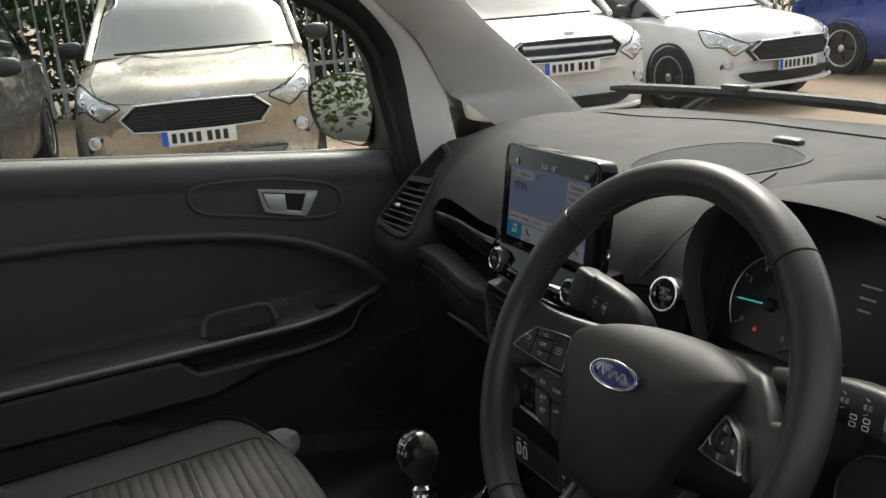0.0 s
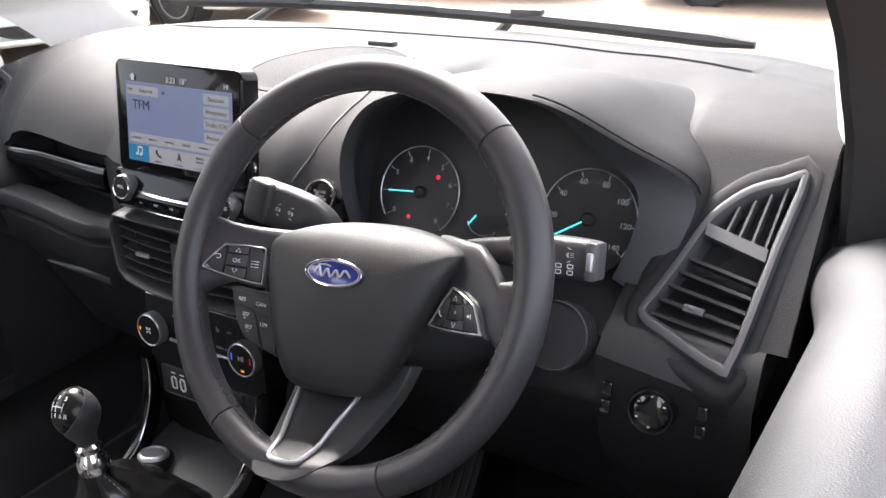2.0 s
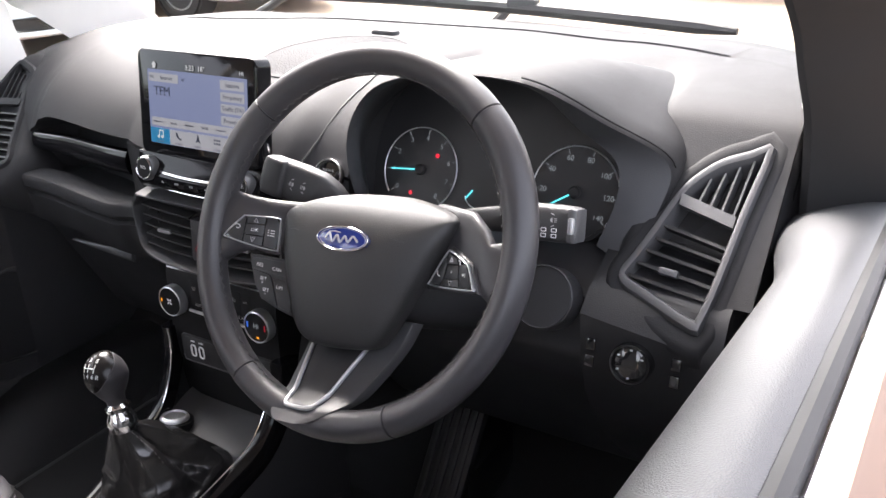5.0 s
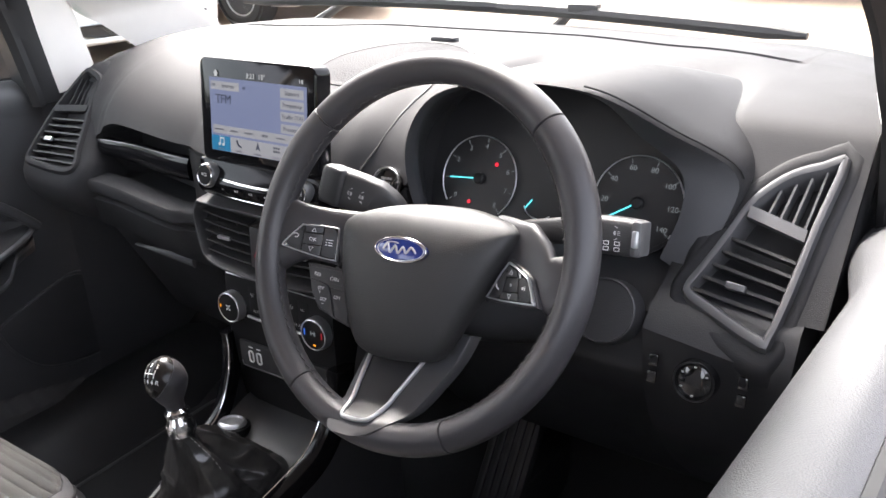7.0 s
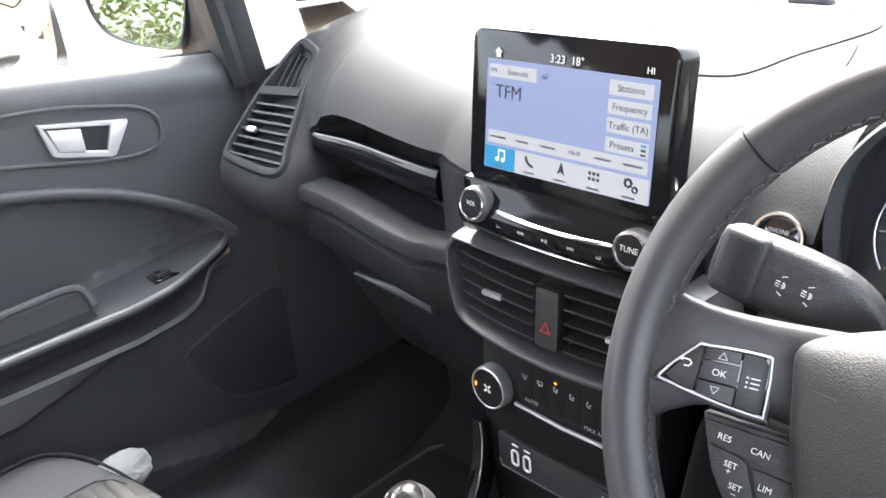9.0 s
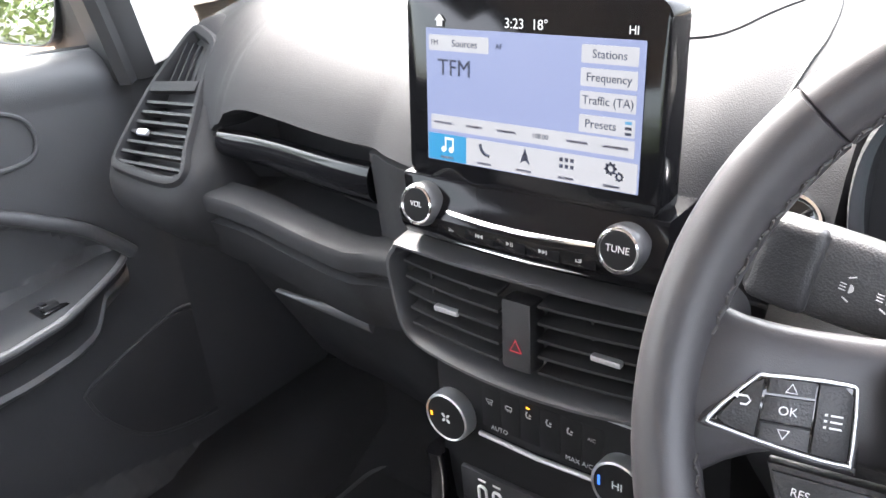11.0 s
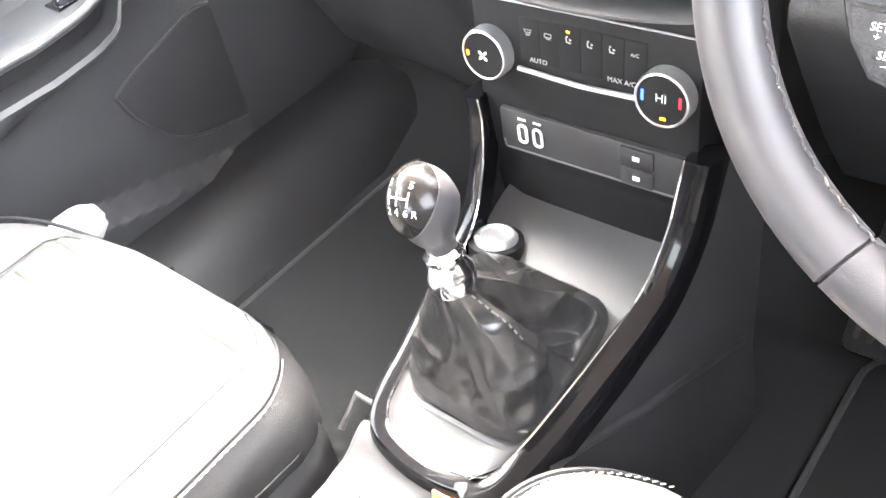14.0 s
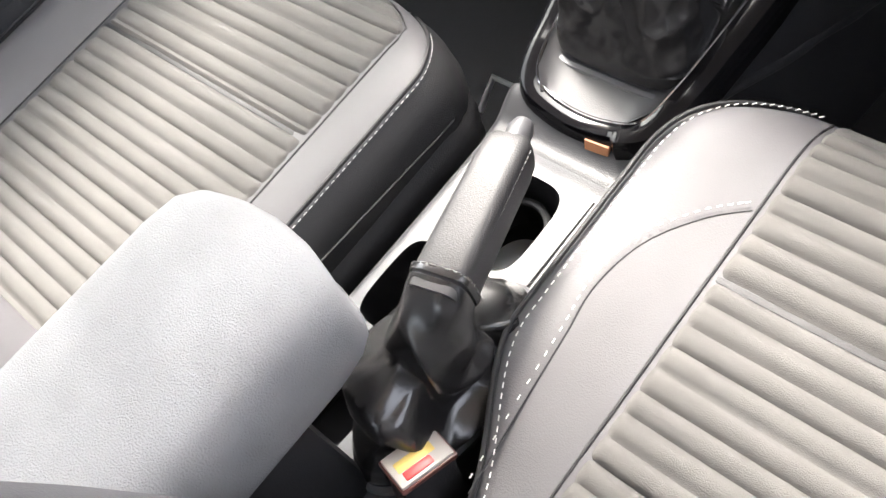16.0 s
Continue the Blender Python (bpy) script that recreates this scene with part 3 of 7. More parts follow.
# the domed airbag cover
cov = spline([(-0.086, 0.025, 0), (-0.06, 0.0385, 0), (-0.03, 0.0465, 0), (0.0, 0.050, 0), (0.04, 0.0495, 0), (0.070, 0.044, 0), (0.092, 0.0375, 0), (0.104, 0.0305, 0), (0.1035, 0.022, 0), (0.087, -0.010, 0), (0.069, -0.046, 0), (0.050, -0.080, 0), (0.032, -0.098, 0), (-0.01, -0.104, 0), (-0.045, -0.101, 0), (-0.062, -0.082, 0), (-0.077, -0.036, 0), (-0.084, 0.002, 0)], 4, True)
rings = []
for g, z in ((1.0, -0.022), (1.0, -0.010), (0.985, -0.005), (0.955, -0.001), (0.88, 0.003), (0.7, 0.0065), (0.5, 0.0085), (0.28, 0.0095), (0.1, 0.010)):
    rings.append([WM @ V(p.x * g, -0.012 + (p.y + 0.012) * g, z - 0.036 * (1 - math.sqrt(1 - min(0.98, max(0, p.y * g + 0.002) / 0.053) ** 2)) - 0.10 * max(0, -p.y * g - 0.02)) for p in cov])
part("airbag_cover", loft(bmesh.new(), rings), "hub", wheel, "domed grained airbag cover")
# spokes: bridges from hub to rim, dished towards the hub
SLOPE = 0.445


def pod_z(x):
    return -0.004 + SLOPE * (abs(x) - 0.128)


def icon(kind, at, par):
    """White key symbols."""
    def bar(x, y, w, h):
        part("mark", box(bmesh.new(), (w, h, 0.0003), at @ pose(x, y, 0)), "white_ink", par)
    if kind in ("up", "down"):
        q = 1 if kind == "up" else -1
        part("mark", frame_ring(bmesh.new(), [(-0.0026, -0.0018 * q), (0.0026, -0.0018 * q), (0, 0.0024 * q)], 0.0006, 0.0003, at), "white_ink", par)
    elif kind == "list":
        for k in (-1, 0, 1):
            bar(0.001, 0.0026 * k, 0.0048, 0.0008)
            bar(-0.0032, 0.0026 * k, 0.0012, 0.0010)
    elif kind == "back":
        part("mark", tube(bmesh.new(), [at @ V(x, y, 0) for x, y in ((-0.003, 0.0018), (0.0015, 0.0018), (0.003, 0.0), (0.0015, -0.0018), (-0.001, -0.0018))], 0.0005, 5), "white_ink", par)
        part("mark", plate(bmesh.new(), [(-0.0045, 0.0018), (-0.0022, 0.0034), (-0.0022, 0.0002)], 0.0003, at), "white_ink", par)
    elif kind == "phone":
        part("mark", tube(bmesh.new(), [at @ V(x, y, 0) for x, y in ((-0.0022, 0.0026), (-0.0016, 0.0), (0.0, -0.0018), (0.0024, -0.0024))], 0.0007, 5), "white_ink", par)
    else:
        bar(-0.001, 0.0, 0.0026, 0.0022)
        bar(0.0018, 0.0, 0.0006, 0.004)


for s in (-1, 1):
    rings = []
    for k in range(11):
        t = k / 10
        x = 0.070 + 0.096 * t
        top = 0.036 - 0.006 * t + 0.012 * t ** 4 if s < 0 else interp(x, [(0.07, 0.047), (0.115, 0.041), (0.132, 0.031), (0.146, 0.012), (0.166, 0.016)])
        bot = (-0.036 if s > 0 else -0.027) + 0.010 * math.sin(t * 3.0) - 0.020 * t ** 4
        z = pod_z(x) - 0.0125 - 0.006 * max(0, (t - 0.8) / 0.2)
        rings.append([WM @ V(s * x, (top + bot) / 2 + (top - bot) / 2 * math.copysign(abs(math.cos(q)) ** 0.6, math.cos(q)), z + 0.011 * math.copysign(abs(math.sin(q)) ** 0.7, math.sin(q))) for q in [6.28319 * p / 20 for p in range(20)]])
    part("side_spoke", loft(bmesh.new(), rings), "leather", wheel)
    PM = WM @ (pose(-0.128, 0, -0.004, 0, 24) if s < 0 else pose(0.114, -0.0165, -0.006, 0, -24))
    pod = [(-0.026, -0.0085), (-0.010, 0.0112), (-0.004, 0.0135), (0.026, 0.0148), (0.0315, 0.010), (0.0325, -0.017), (0.030, -0.0195), (0.012, -0.0182), (-0.020, -0.0128)]
    if s > 0:
        pod = [(-0.034, -0.0150), (-0.034, -0.008), (-0.016, 0.0165), (-0.009, 0.0185), (0.014, 0.0090), (0.020, 0.003), (0.0275, -0.0115), (0.024, -0.0155)]
    po = [(p.x, p.y) for p in spline([(x, y, 0) for x, y in pod], 3, True)]
    base = part("switch_pod", plate(bmesh.new(), po, 0.010, PM @ pose(0, 0, -0.010), 0.001), "gloss", wheel, "black button pod with a satin ring")
    part("pod_ring", frame_ring(bmesh.new(), po, 0.0015, 0.0115, PM @ pose(0, 0, -0.010), 0.0005), "silver", base)
    part("pod_surround", frame_ring(bmesh.new(), [(x * 1.10 - 0.0004, y * 1.16) for x, y in po], 0.004, 0.008, PM @ pose(0, 0, -0.010), 0.0015), "leather", base)
    if s < 0:
        keys = [("ok", 0.0052, -0.001, [(-0.0045, 0.0045), (0.0150, 0.0052), (0.0150, -0.0060), (-0.0052, -0.0058)]),
                ("up", 0.0055, 0.0087, [(-0.0040, 0.0055), (0.0148, 0.0063), (0.0148, 0.0128), (-0.0036, 0.0120)]),
                ("down", 0.0045, -0.0105, [(-0.0050, -0.0068), (0.0150, -0.0070), (0.0150, -0.0164), (-0.0050, -0.0142)]),
                ("back", -0.0130, 0.0010, [(-0.0054, 0.0115), (-0.0066, -0.0135), (-0.0185, -0.0108), (-0.0225, -0.0080), (-0.0098, 0.0090)]),
                ("list", 0.0232, -0.002, [(0.0160, 0.0128), (0.0255, 0.0130), (0.0296, 0.0095), (0.0304, -0.0165), (0.0290, -0.0177), (0.0162, -0.0166)])]
    else:
        keys = [("ok", -0.004, 0.0, [(-0.011, 0.0055), (0.004, 0.0060), (0.006, -0.0062), (-0.014, -0.0066)]),
                ("up", -0.006, 0.0105, [(-0.0135, 0.0065), (0.0035, 0.0068), (0.0, 0.0122), (-0.0105, 0.0155)]),
                ("down", -0.004, -0.0105, [(-0.016, -0.0075), (0.007, -0.0072), (0.0085, -0.0135), (-0.018, -0.0135)]),
                ("phone", -0.0225, -0.003, [(-0.0120, 0.0080), (-0.0145, -0.0065), (-0.0200, -0.0130), (-0.0315, -0.0128), (-0.0310, -0.0080), (-0.0165, 0.0120)]),
                ("tone", 0.014, -0.002, [(0.0055, 0.0060), (0.0075, -0.0065), (0.0100, -0.0135), (0.0225, -0.0132), (0.0245, -0.0105), (0.0175, 0.0030), (0.0120, 0.0075)])]
    for kind, x, y, o in keys:
        b = part("button", plate(bmesh.new(), o, 0.0018, PM @ pose(0, 0, -0.0002), 0.0006), "dark", base)
        if kind == "ok":
            write("lettering", "OK" if s < 0 else "\u00bb", 0.0054, PM @ pose(x, y, 0.0018), "white_ink", base)
        else:
            icon(kind, PM @ pose(x, y, 0.0017), base)
# cruise keys under the left spoke
CR = WM @ pose(-0.10, -0.0515, -0.0155, 0, 12)
cz = part("cruise_panel", plate(bmesh.new(), [(-0.030, 0.027), (-0.0235, 0.008), (-0.0195, -0.003), (-0.0095, -0.0175), (0.012, -0.0260), (0.032, -0.032), (0.034, 0.024)], 0.016, CR @ pose(0, 0, -0.018), 0.001), "dark", wheel, "black cruise control panel with white lettering")
for o in ([(-0.0275, 0.0240), (-0.0225, 0.0125), (0.024, 0.0065), (0.024, 0.022)], [(-0.0222, 0.0110), (-0.0047, 0.0082), (-0.0010, 0.0055), (0.0100, -0.0228), (-0.0095, -0.0158), (-0.0187, -0.0010)], [(0.0016, 0.0048), (0.024, 0.0030), (0.026, -0.0275), (0.0122, -0.0233)]):
    part("button", plate(bmesh.new(), o, 0.0022, CR @ pose(0, 0, -0.0022), 0.0008), "dark", cz)
for s, x, y, h in (("RES", -0.0153, 0.0165, 0.0050), ("CAN", 0.0045, 0.0138, 0.0050), ("SET", -0.0092, 0.0030, 0.0048), ("+", -0.0098, -0.0008, 0.005), ("SET", -0.0045, -0.0080, 0.0048), ("\u2013", -0.0048, -0.0118, 0.005), ("LIM", 0.0105, -0.0040, 0.0050)):
    write("lettering", s, h, CR @ pose(x, y, 0.0003, 0, 0, -5), "white_ink", cz)
# lower spoke: a dark satin V round a bright U, sunk towards the hub
def low(x, y, up=0.0):
    return WM @ V(x, y, 0.001 + 0.58 * min(0, -(y + 0.160)) + 0.80 * max(0, -(y + 0.147)) + up)


def low_strip(nm, stations, thick, up, m, label=""):
    """A plate over rows of (y, left x, right x) that follows the spoke's dish."""
    rr = []
    for q in spline([(a, b, y) for y, a, b in stations], 4):
        a, b, y = q
        rr.append([low(a, y, up - thick), low(a, y, up - 0.003), low(a + 0.0012, y, up - 0.0008)] + [low(a + 0.004 + (b - a - 0.008) * j / 4, y, up) for j in range(5)] + [low(b - 0.0012, y, up - 0.0008), low(b, y, up - 0.003), low(b, y, up - thick)])
    return part(nm, loft(bmesh.new(), rr), m, wheel, label)


low_strip("lower_spoke", [(-0.070, -0.058, 0.052), (-0.094, -0.056, 0.050), (-0.118, -0.054, 0.042), (-0.146, -0.053, 0.029), (-0.160, -0.0525, 0.016), (-0.168, -0.050, 0.006), (-0.1735, -0.045, -0.004), (-0.1755, -0.040, -0.013)], 0.020, 0.0, "spoke", "dark satin lower spoke")
UU = [(-0.046, -0.098), (-0.0425, -0.130), (-0.0385, -0.154), (-0.0345, -0.1605), (-0.026, -0.1615), (-0.010, -0.1605), (-0.003, -0.155), (0.006, -0.130), (0.0175, -0.098)]
low_strip("spoke_well", [(-0.096, -0.046, 0.018), (-0.114, -0.0442, 0.0115), (-0.130, -0.0425, 0.006), (-0.145, -0.040, 0.0), (-0.154, -0.0385, -0.003), (-0.1590, -0.036, -0.008)], 0.003, 0.0012, "cluster")
part("bright_u", tube(bmesh.new(), [low(p.x, p.y, 0.0022) for p in spline([(x, y, 0) for x, y in UU], 4)], 0.0023, 8), "silver", wheel, "bright U-shaped insert")
# badge: blue oval, bright rim, pale wave
ell = [(0.0295 * math.cos(6.28319 * k / 40), 0.0120 * math.sin(6.28319 * k / 40)) for k in range(40)]
BM = WM @ pose(0, 0.0, 0.0085, 0, 0, 0)
bd = part("badge", plate(bmesh.new(), ell, 0.004, BM, 0.001), mat("badge_blue", (0.012, 0.03, 0.20), 0.2, coat=1.0, mottle=0.03), wheel, "oval blue badge")
part("badge_rim", frame_ring(bmesh.new(), ell, 0.0013, 0.0052, BM, 0.0004), "chrome", bd)
part("badge_line", frame_ring(bmesh.new(), [(x * 0.90, y * 0.86) for x, y in ell], 0.0007, 0.0044, BM, 0.0002), "silver", bd)
part("badge_mark", tube(bmesh.new(), [BM @ V(q.x, q.y, 0.0044) for q in spline([(-0.019, -0.001, 0), (-0.015, 0.0045, 0), (-0.011, -0.0035, 0), (-0.006, 0.003, 0), (-0.002, -0.0035, 0), (0.003, 0.0025, 0), (0.007, -0.003, 0), (0.012, 0.003, 0), (0.018, -0.002, 0)], 5)], 0.0011, 6), "silver", bd)
part("badge_mark", tube(bmesh.new(), [BM @ V(q.x, q.y, 0.0044) for q in spline([(-0.016, 0.0055, 0), (-0.009, 0.0064, 0), (-0.003, 0.0054, 0)], 4)], 0.0007, 6), "silver", bd)
for x, ln in ((-0.062, 0.012), (0.058, 0.013)):
    part("horn_mark", box(bmesh.new(), (ln, 0.0012, 0.0005), WM @ pose(x, 0.004, 0.0085, 0, 0, -8)), "leather", wheel)

# ---- steering column, stalks ----
col = thing("steering_column", (0.37, -0.02, 0.93), "black plastic steering column shroud behind the wheel", "steering column")
CM = axes(WC, (1, 0, 0), W_N)
rings = []
for z, w, h, dy in ((-0.03, 0.056, 0.05, -0.01), (-0.06, 0.066, 0.058, -0.012), (-0.12, 0.072, 0.062, -0.014), (-0.20, 0.075, 0.066, -0.01), (-0.27, 0.07, 0.06, -0.005)):
    rings.append([CM @ V(w * math.copysign(abs(math.cos(q)) ** 0.6, math.cos(q)), dy + h * math.copysign(abs(math.sin(q)) ** 0.7, math.sin(q)), z) for q in [6.28319 * k / 28 for k in range(28)]])
part("shroud", loft(bmesh.new(), rings), "dark", col)
part("reach_collar", lathe(bmesh.new(), [(0.034, -0.03), (0.034, 0.0), (0.0325, 0.0015), (0.0315, 0.0), (0.0, 0.0005)], axes((0.497, 0.004, 0.940), (1, 0, 0), W_N)), "dark", col)


def stalk(tip, path, label, tall=1.0):
    """A control stalk: a squared paddle whose arm bends away behind the wheel."""
    t = thing("control_stalk", path[-1], label, "stalk")
    tip, bend = Vector(tip), Vector(path[0])
    A = axes(tip, tip - bend, V(0, -1, 0.3))
    L = (tip - bend).length
    Y, Z = A.col[1].to_3d(), A.col[2].to_3d()
    rings = []
    line = [bend + (tip - bend) * u for u in (1.0, 0.985, 0.94, 0.6, 0.3, 0.0)]
    size = [(0.007, 0.0145), (0.010, 0.0185), (0.0122, 0.0205), (0.013, 0.0215), (0.013, 0.0215), (0.0125, 0.020)]
    arm = spline([bend] + [Vector(p) for p in path[1:]], 5)[1:]
    line += arm
    size += [(0.0125 - 0.003 * k / len(arm), 0.020 - 0.008 * k / len(arm)) for k in range(1, len(arm) + 1)]
    for i, (c, (w, h)) in enumerate(zip(line, size)):
        h *= tall
        y = Y
        if i >= 5:
            d = (line[i - 1] - line[min(i + 1, len(line) - 1)]).normalized()
            y = (Z.cross(d)).normalized()
        rings.append([c + y * h * math.copysign(abs(math.cos(q)) ** 0.5, math.cos(q)) + Z * w * math.copysign(abs(math.sin(q)) ** 0.5, math.sin(q)) for q in [6.28319 * i / 20 for i in range(20)]])
    part("lever", loft(bmesh.new(), rings), "dark", t)
    return t, A, L


def stalk_marks(t, F, spots):
    """White lamp and wiper symbols on a stalk's face."""
    F = F @ Matrix.Diagonal((0.8, 0.8, 1, 1))
    for dx, dy in [(x / 0.8, y / 0.8) for x, y in spots]:
        part("mark", plate(bmesh.new(), [(-0.0012 + 0.0026 * math.cos(radians(q)), 0.0026 * math.sin(radians(q))) for q in range(90, 271, 30)], 0.0003, F @ pose(dx, dy, 0.0003)), "grey_ink", t)
        for e in (-0.0018, 0.0, 0.0018):
            part("mark", box(bmesh.new(), (0.0036, 0.0006, 0.0003), F @ pose(dx + 0.0024, dy + e, 0.0004)), "grey_ink", t)
        for e in (-1, 1):
            part("mark", box(bmesh.new(), (0.0042, 0.0008, 0.0003), F @ pose(dx - 0.001, dy + e * 0.0066, 0.0004, 0, 0, -25 * e)), "grey_ink", t)


t, A, L = stalk((0.197, -0.062, 1.054), [(0.264, -0.0565, 1.0405), (0.278, -0.052, 1.030), (0.285, -0.045, 1.006), (0.287, -0.035, 0.975)], "black indicator stalk with white lamp symbols")
part("knurled_end", box(bmesh.new(), (0.030, 0.0419, 0.0256), A @ pose(-0.0175, 0, 0.0), 0.006, 3), "panel", t, "matt black turning end of the stalk")
stalk_marks(t, A @ pose(0, 0, 0.0131), [(-0.047, -0.001), (-0.063, -0.002)])
t, A, L = stalk((0.565, -0.062, 1.056), [(0.512, -0.055, 1.050), (0.48, -0.045, 1.042), (0.43, -0.03, 1.028)], "black wiper stalk with a grey end cap", 0.80)
part("end_cap", box(bmesh.new(), (0.010, 0.031, 0.0255), A @ pose(-0.003, 0, 0.0008), 0.004), "satin", t, "light grey end cap")
part("roller", box(bmesh.new(), (0.006, 0.015, 0.006), A @ pose(-0.003, 0.0, 0.0125), 0.002), "silver", t, "pale roller switch")
stalk_marks(t, A @ pose(0, 0, 0.0131), [(-0.020, 0.004), (-0.038, 0.004)])
for dx in (-0.019, -0.029):
    for dy in (-0.005, -0.010):
        part("mark", frame_ring(bmesh.new(), rrect(0.0052, 0.0036, 0.0008, 2), 0.0006, 0.0003, A @ pose(dx, dy, 0.0133)), "white_ink", t)

# ---- instrument cluster ----
CB = radians(22)
KM = axes((0.27, 0.131, 1.005), (1, 0, 0), (0, -math.cos(CB), math.sin(CB)))   # origin at the rev counter's hub
cl = thing("instrument_cluster", (0.37, 0.12, 0.96), "dark instrument cluster with two lit dials", "instruments")
fo = spline([(-0.095, -0.035, 0), (-0.085, 0.055, 0), (-0.04, 0.105, 0), (0.05, 0.125, 0), (0.14, 0.118, 0), (0.21, 0.085, 0), (0.262, 0.04, 0), (0.255, -0.02, 0), (0.21, -0.055, 0), (0.08, -0.06, 0), (-0.06, -0.055, 0)], 4, True)
part("face", plate(bmesh.new(), [(p.x, p.y) for p in fo], 0.006, KM @ pose(0, 0, -0.007)), "cluster", cl)
M["needle"] = glow("needle_glow", (0.10, 0.75, 0.85), 0.22)
M["lit_white"] = glow("dial_print_glow", (0.75, 0.85, 0.9), 0.034)
M["red_lamp"] = glow("red_tell_tale", (0.9, 0.02, 0.05), 0.16)


def dial(name, cx, cy, r, a0, a1, nums, val, label):
    d = part(name, lathe(bmesh.new(), [(r * 0.98, -0.002), (r * 0.98, 0.0005), (0, 0.0005)], KM @ pose(cx, cy, 0), 48), "cluster", cl, label)
    arc = [KM @ V(cx + r * math.cos(radians(a0 + (a1 - a0) * k / 40)), cy + r * math.sin(radians(a0 + (a1 - a0) * k / 40)), 0.003) for k in range(41)]
    part("bezel_arc", tube(bmesh.new(), arc, 0.0009, 6), "silver", d)
    n = len(nums)
    for k, s in enumerate(nums):
        a = radians(a0 + (a1 - a0) * k / (n - 1))
        write("numeral", s, 0.0088, KM @ pose(cx + r * 0.76 * math.cos(a), cy + r * 0.76 * math.sin(a), 0.0012), "lit_white", d)
        part("tick", box(bmesh.new(), (0.005, 0.0008, 0.0004), KM @ pose(cx + r * 0.91 * math.cos(a), cy + r * 0.91 * math.sin(a), 0.0012) @ Matrix.Rotation(a, 4, "Z")), "lit_white", d)
    a = radians(a0 + (a1 - a0) * val)
    part("needle", box(bmesh.new(), (r * 0.72, 0.0017, 0.0014), KM @ pose(cx + r * 0.42 * math.cos(a), cy + r * 0.42 * math.sin(a), 0.005) @ Matrix.Rotation(a, 4, "Z")), "needle", d, "turquoise lit needle")
    part("needle_hub", lathe(bmesh.new(), [(0.007, 0.0), (0.007, 0.005), (0.005, 0.007), (0, 0.007)], KM @ pose(cx, cy, 0), 20), "rubber", d)
    return d


tach = dial("rev_counter", 0.0, 0.002, 0.0525, 218, -48, list("012345678"), 0.125, "rev counter with a white scale")
part("warning_lamp", lathe(bmesh.new(), [(0.0026, 0), (0.0026, 0.001), (0, 0.001)], KM @ pose(0.021, 0.022, 0.001), 12), "red_lamp", tach)
part("warning_lamp", lathe(bmesh.new(), [(0.0024, 0), (0.0024, 0.001), (0, 0.001)], KM @ pose(-0.010, -0.028, 0.001), 12), "red_lamp", tach)
spd = dial("speedometer", 0.207, 0.004, 0.0525, 218, -38, ["0", "20", "40", "60", "80", "100", "120", "140"], 0.02, "speedometer with a white scale")
part("warning_lamp", lathe(bmesh.new(), [(0.003, 0), (0.003, 0.001), (0, 0.001)], KM @ pose(0.207, -0.020, 0.001), 12), "red_lamp", spd)
part("fuel_arc", tube(bmesh.new(), [KM @ V(0.088 + 0.02 * math.cos(radians(a)), -0.018 + 0.016 * math.sin(radians(a)), 0.002) for a in range(190, 330, 10)], 0.0008, 6), "silver", cl)
part("fuel_needle", box(bmesh.new(), (0.013, 0.0017, 0.001), KM @ pose(0.074, -0.018, 0.003, 0, 0, 55)), "needle", cl)
for k in range(3):
    part("display_line", box(bmesh.new(), (0.022 - 0.004 * k, 0.0022, 0.0004), KM @ pose(0.105, 0.05 - 0.012 * k, 0.001)), "lit_white", cl)

# ---- infotainment screen ----
SA = radians(8.5)
SN = V(0, -math.cos(SA), math.sin(SA))


def on_screen(x, z, out=0.0):
    """A pose on the screen's glass at that x and height, facing the cabin."""
    return axes(V(x, 0.02 + (z - 1.033) * math.tan(SA), z - 0.003) + SN * out, (1, 0, 0), SN)


unit = thing("infotainment_screen", (0, 0.04, 0.96), "glossy black touchscreen unit showing a blue radio menu", "touchscreen")
part("bezel", plate(bmesh.new(), rrect(0.212, 0.139, 0.012), 0.024, on_screen(-0.0015, 1.0855, -0.025), 0.003), "screen", unit, "glossy black bezel")
M["menu_blue"] = glow("menu_blue", (0.40, 0.48, 0.80), 0.050)
M["menu_pale"] = glow("menu_pale", (0.72, 0.74, 0.80), 0.054)
M["menu_cyan"] = glow("menu_cyan", (0.02, 0.36, 0.72), 0.060)
M["faint_print"] = mat("faint_print", (0.10, 0.10, 0.13), 0.6)
M["menu_ink"] = mat("menu_ink", (0.02, 0.025, 0.05), 0.5)
M["menu_white"] = glow("menu_white", (0.85, 0.88, 0.9), 0.08)


def scr_rect(nm, x0, x1, z0, z1, m, out, par):
    return part(nm, plate(bmesh.new(), rrect(x1 - x0, (z1 - z0) / math.cos(SA), 0.0008, 2), 0.0003, on_screen((x0 + x1) / 2, (z0 + z1) / 2, out)), m, par)


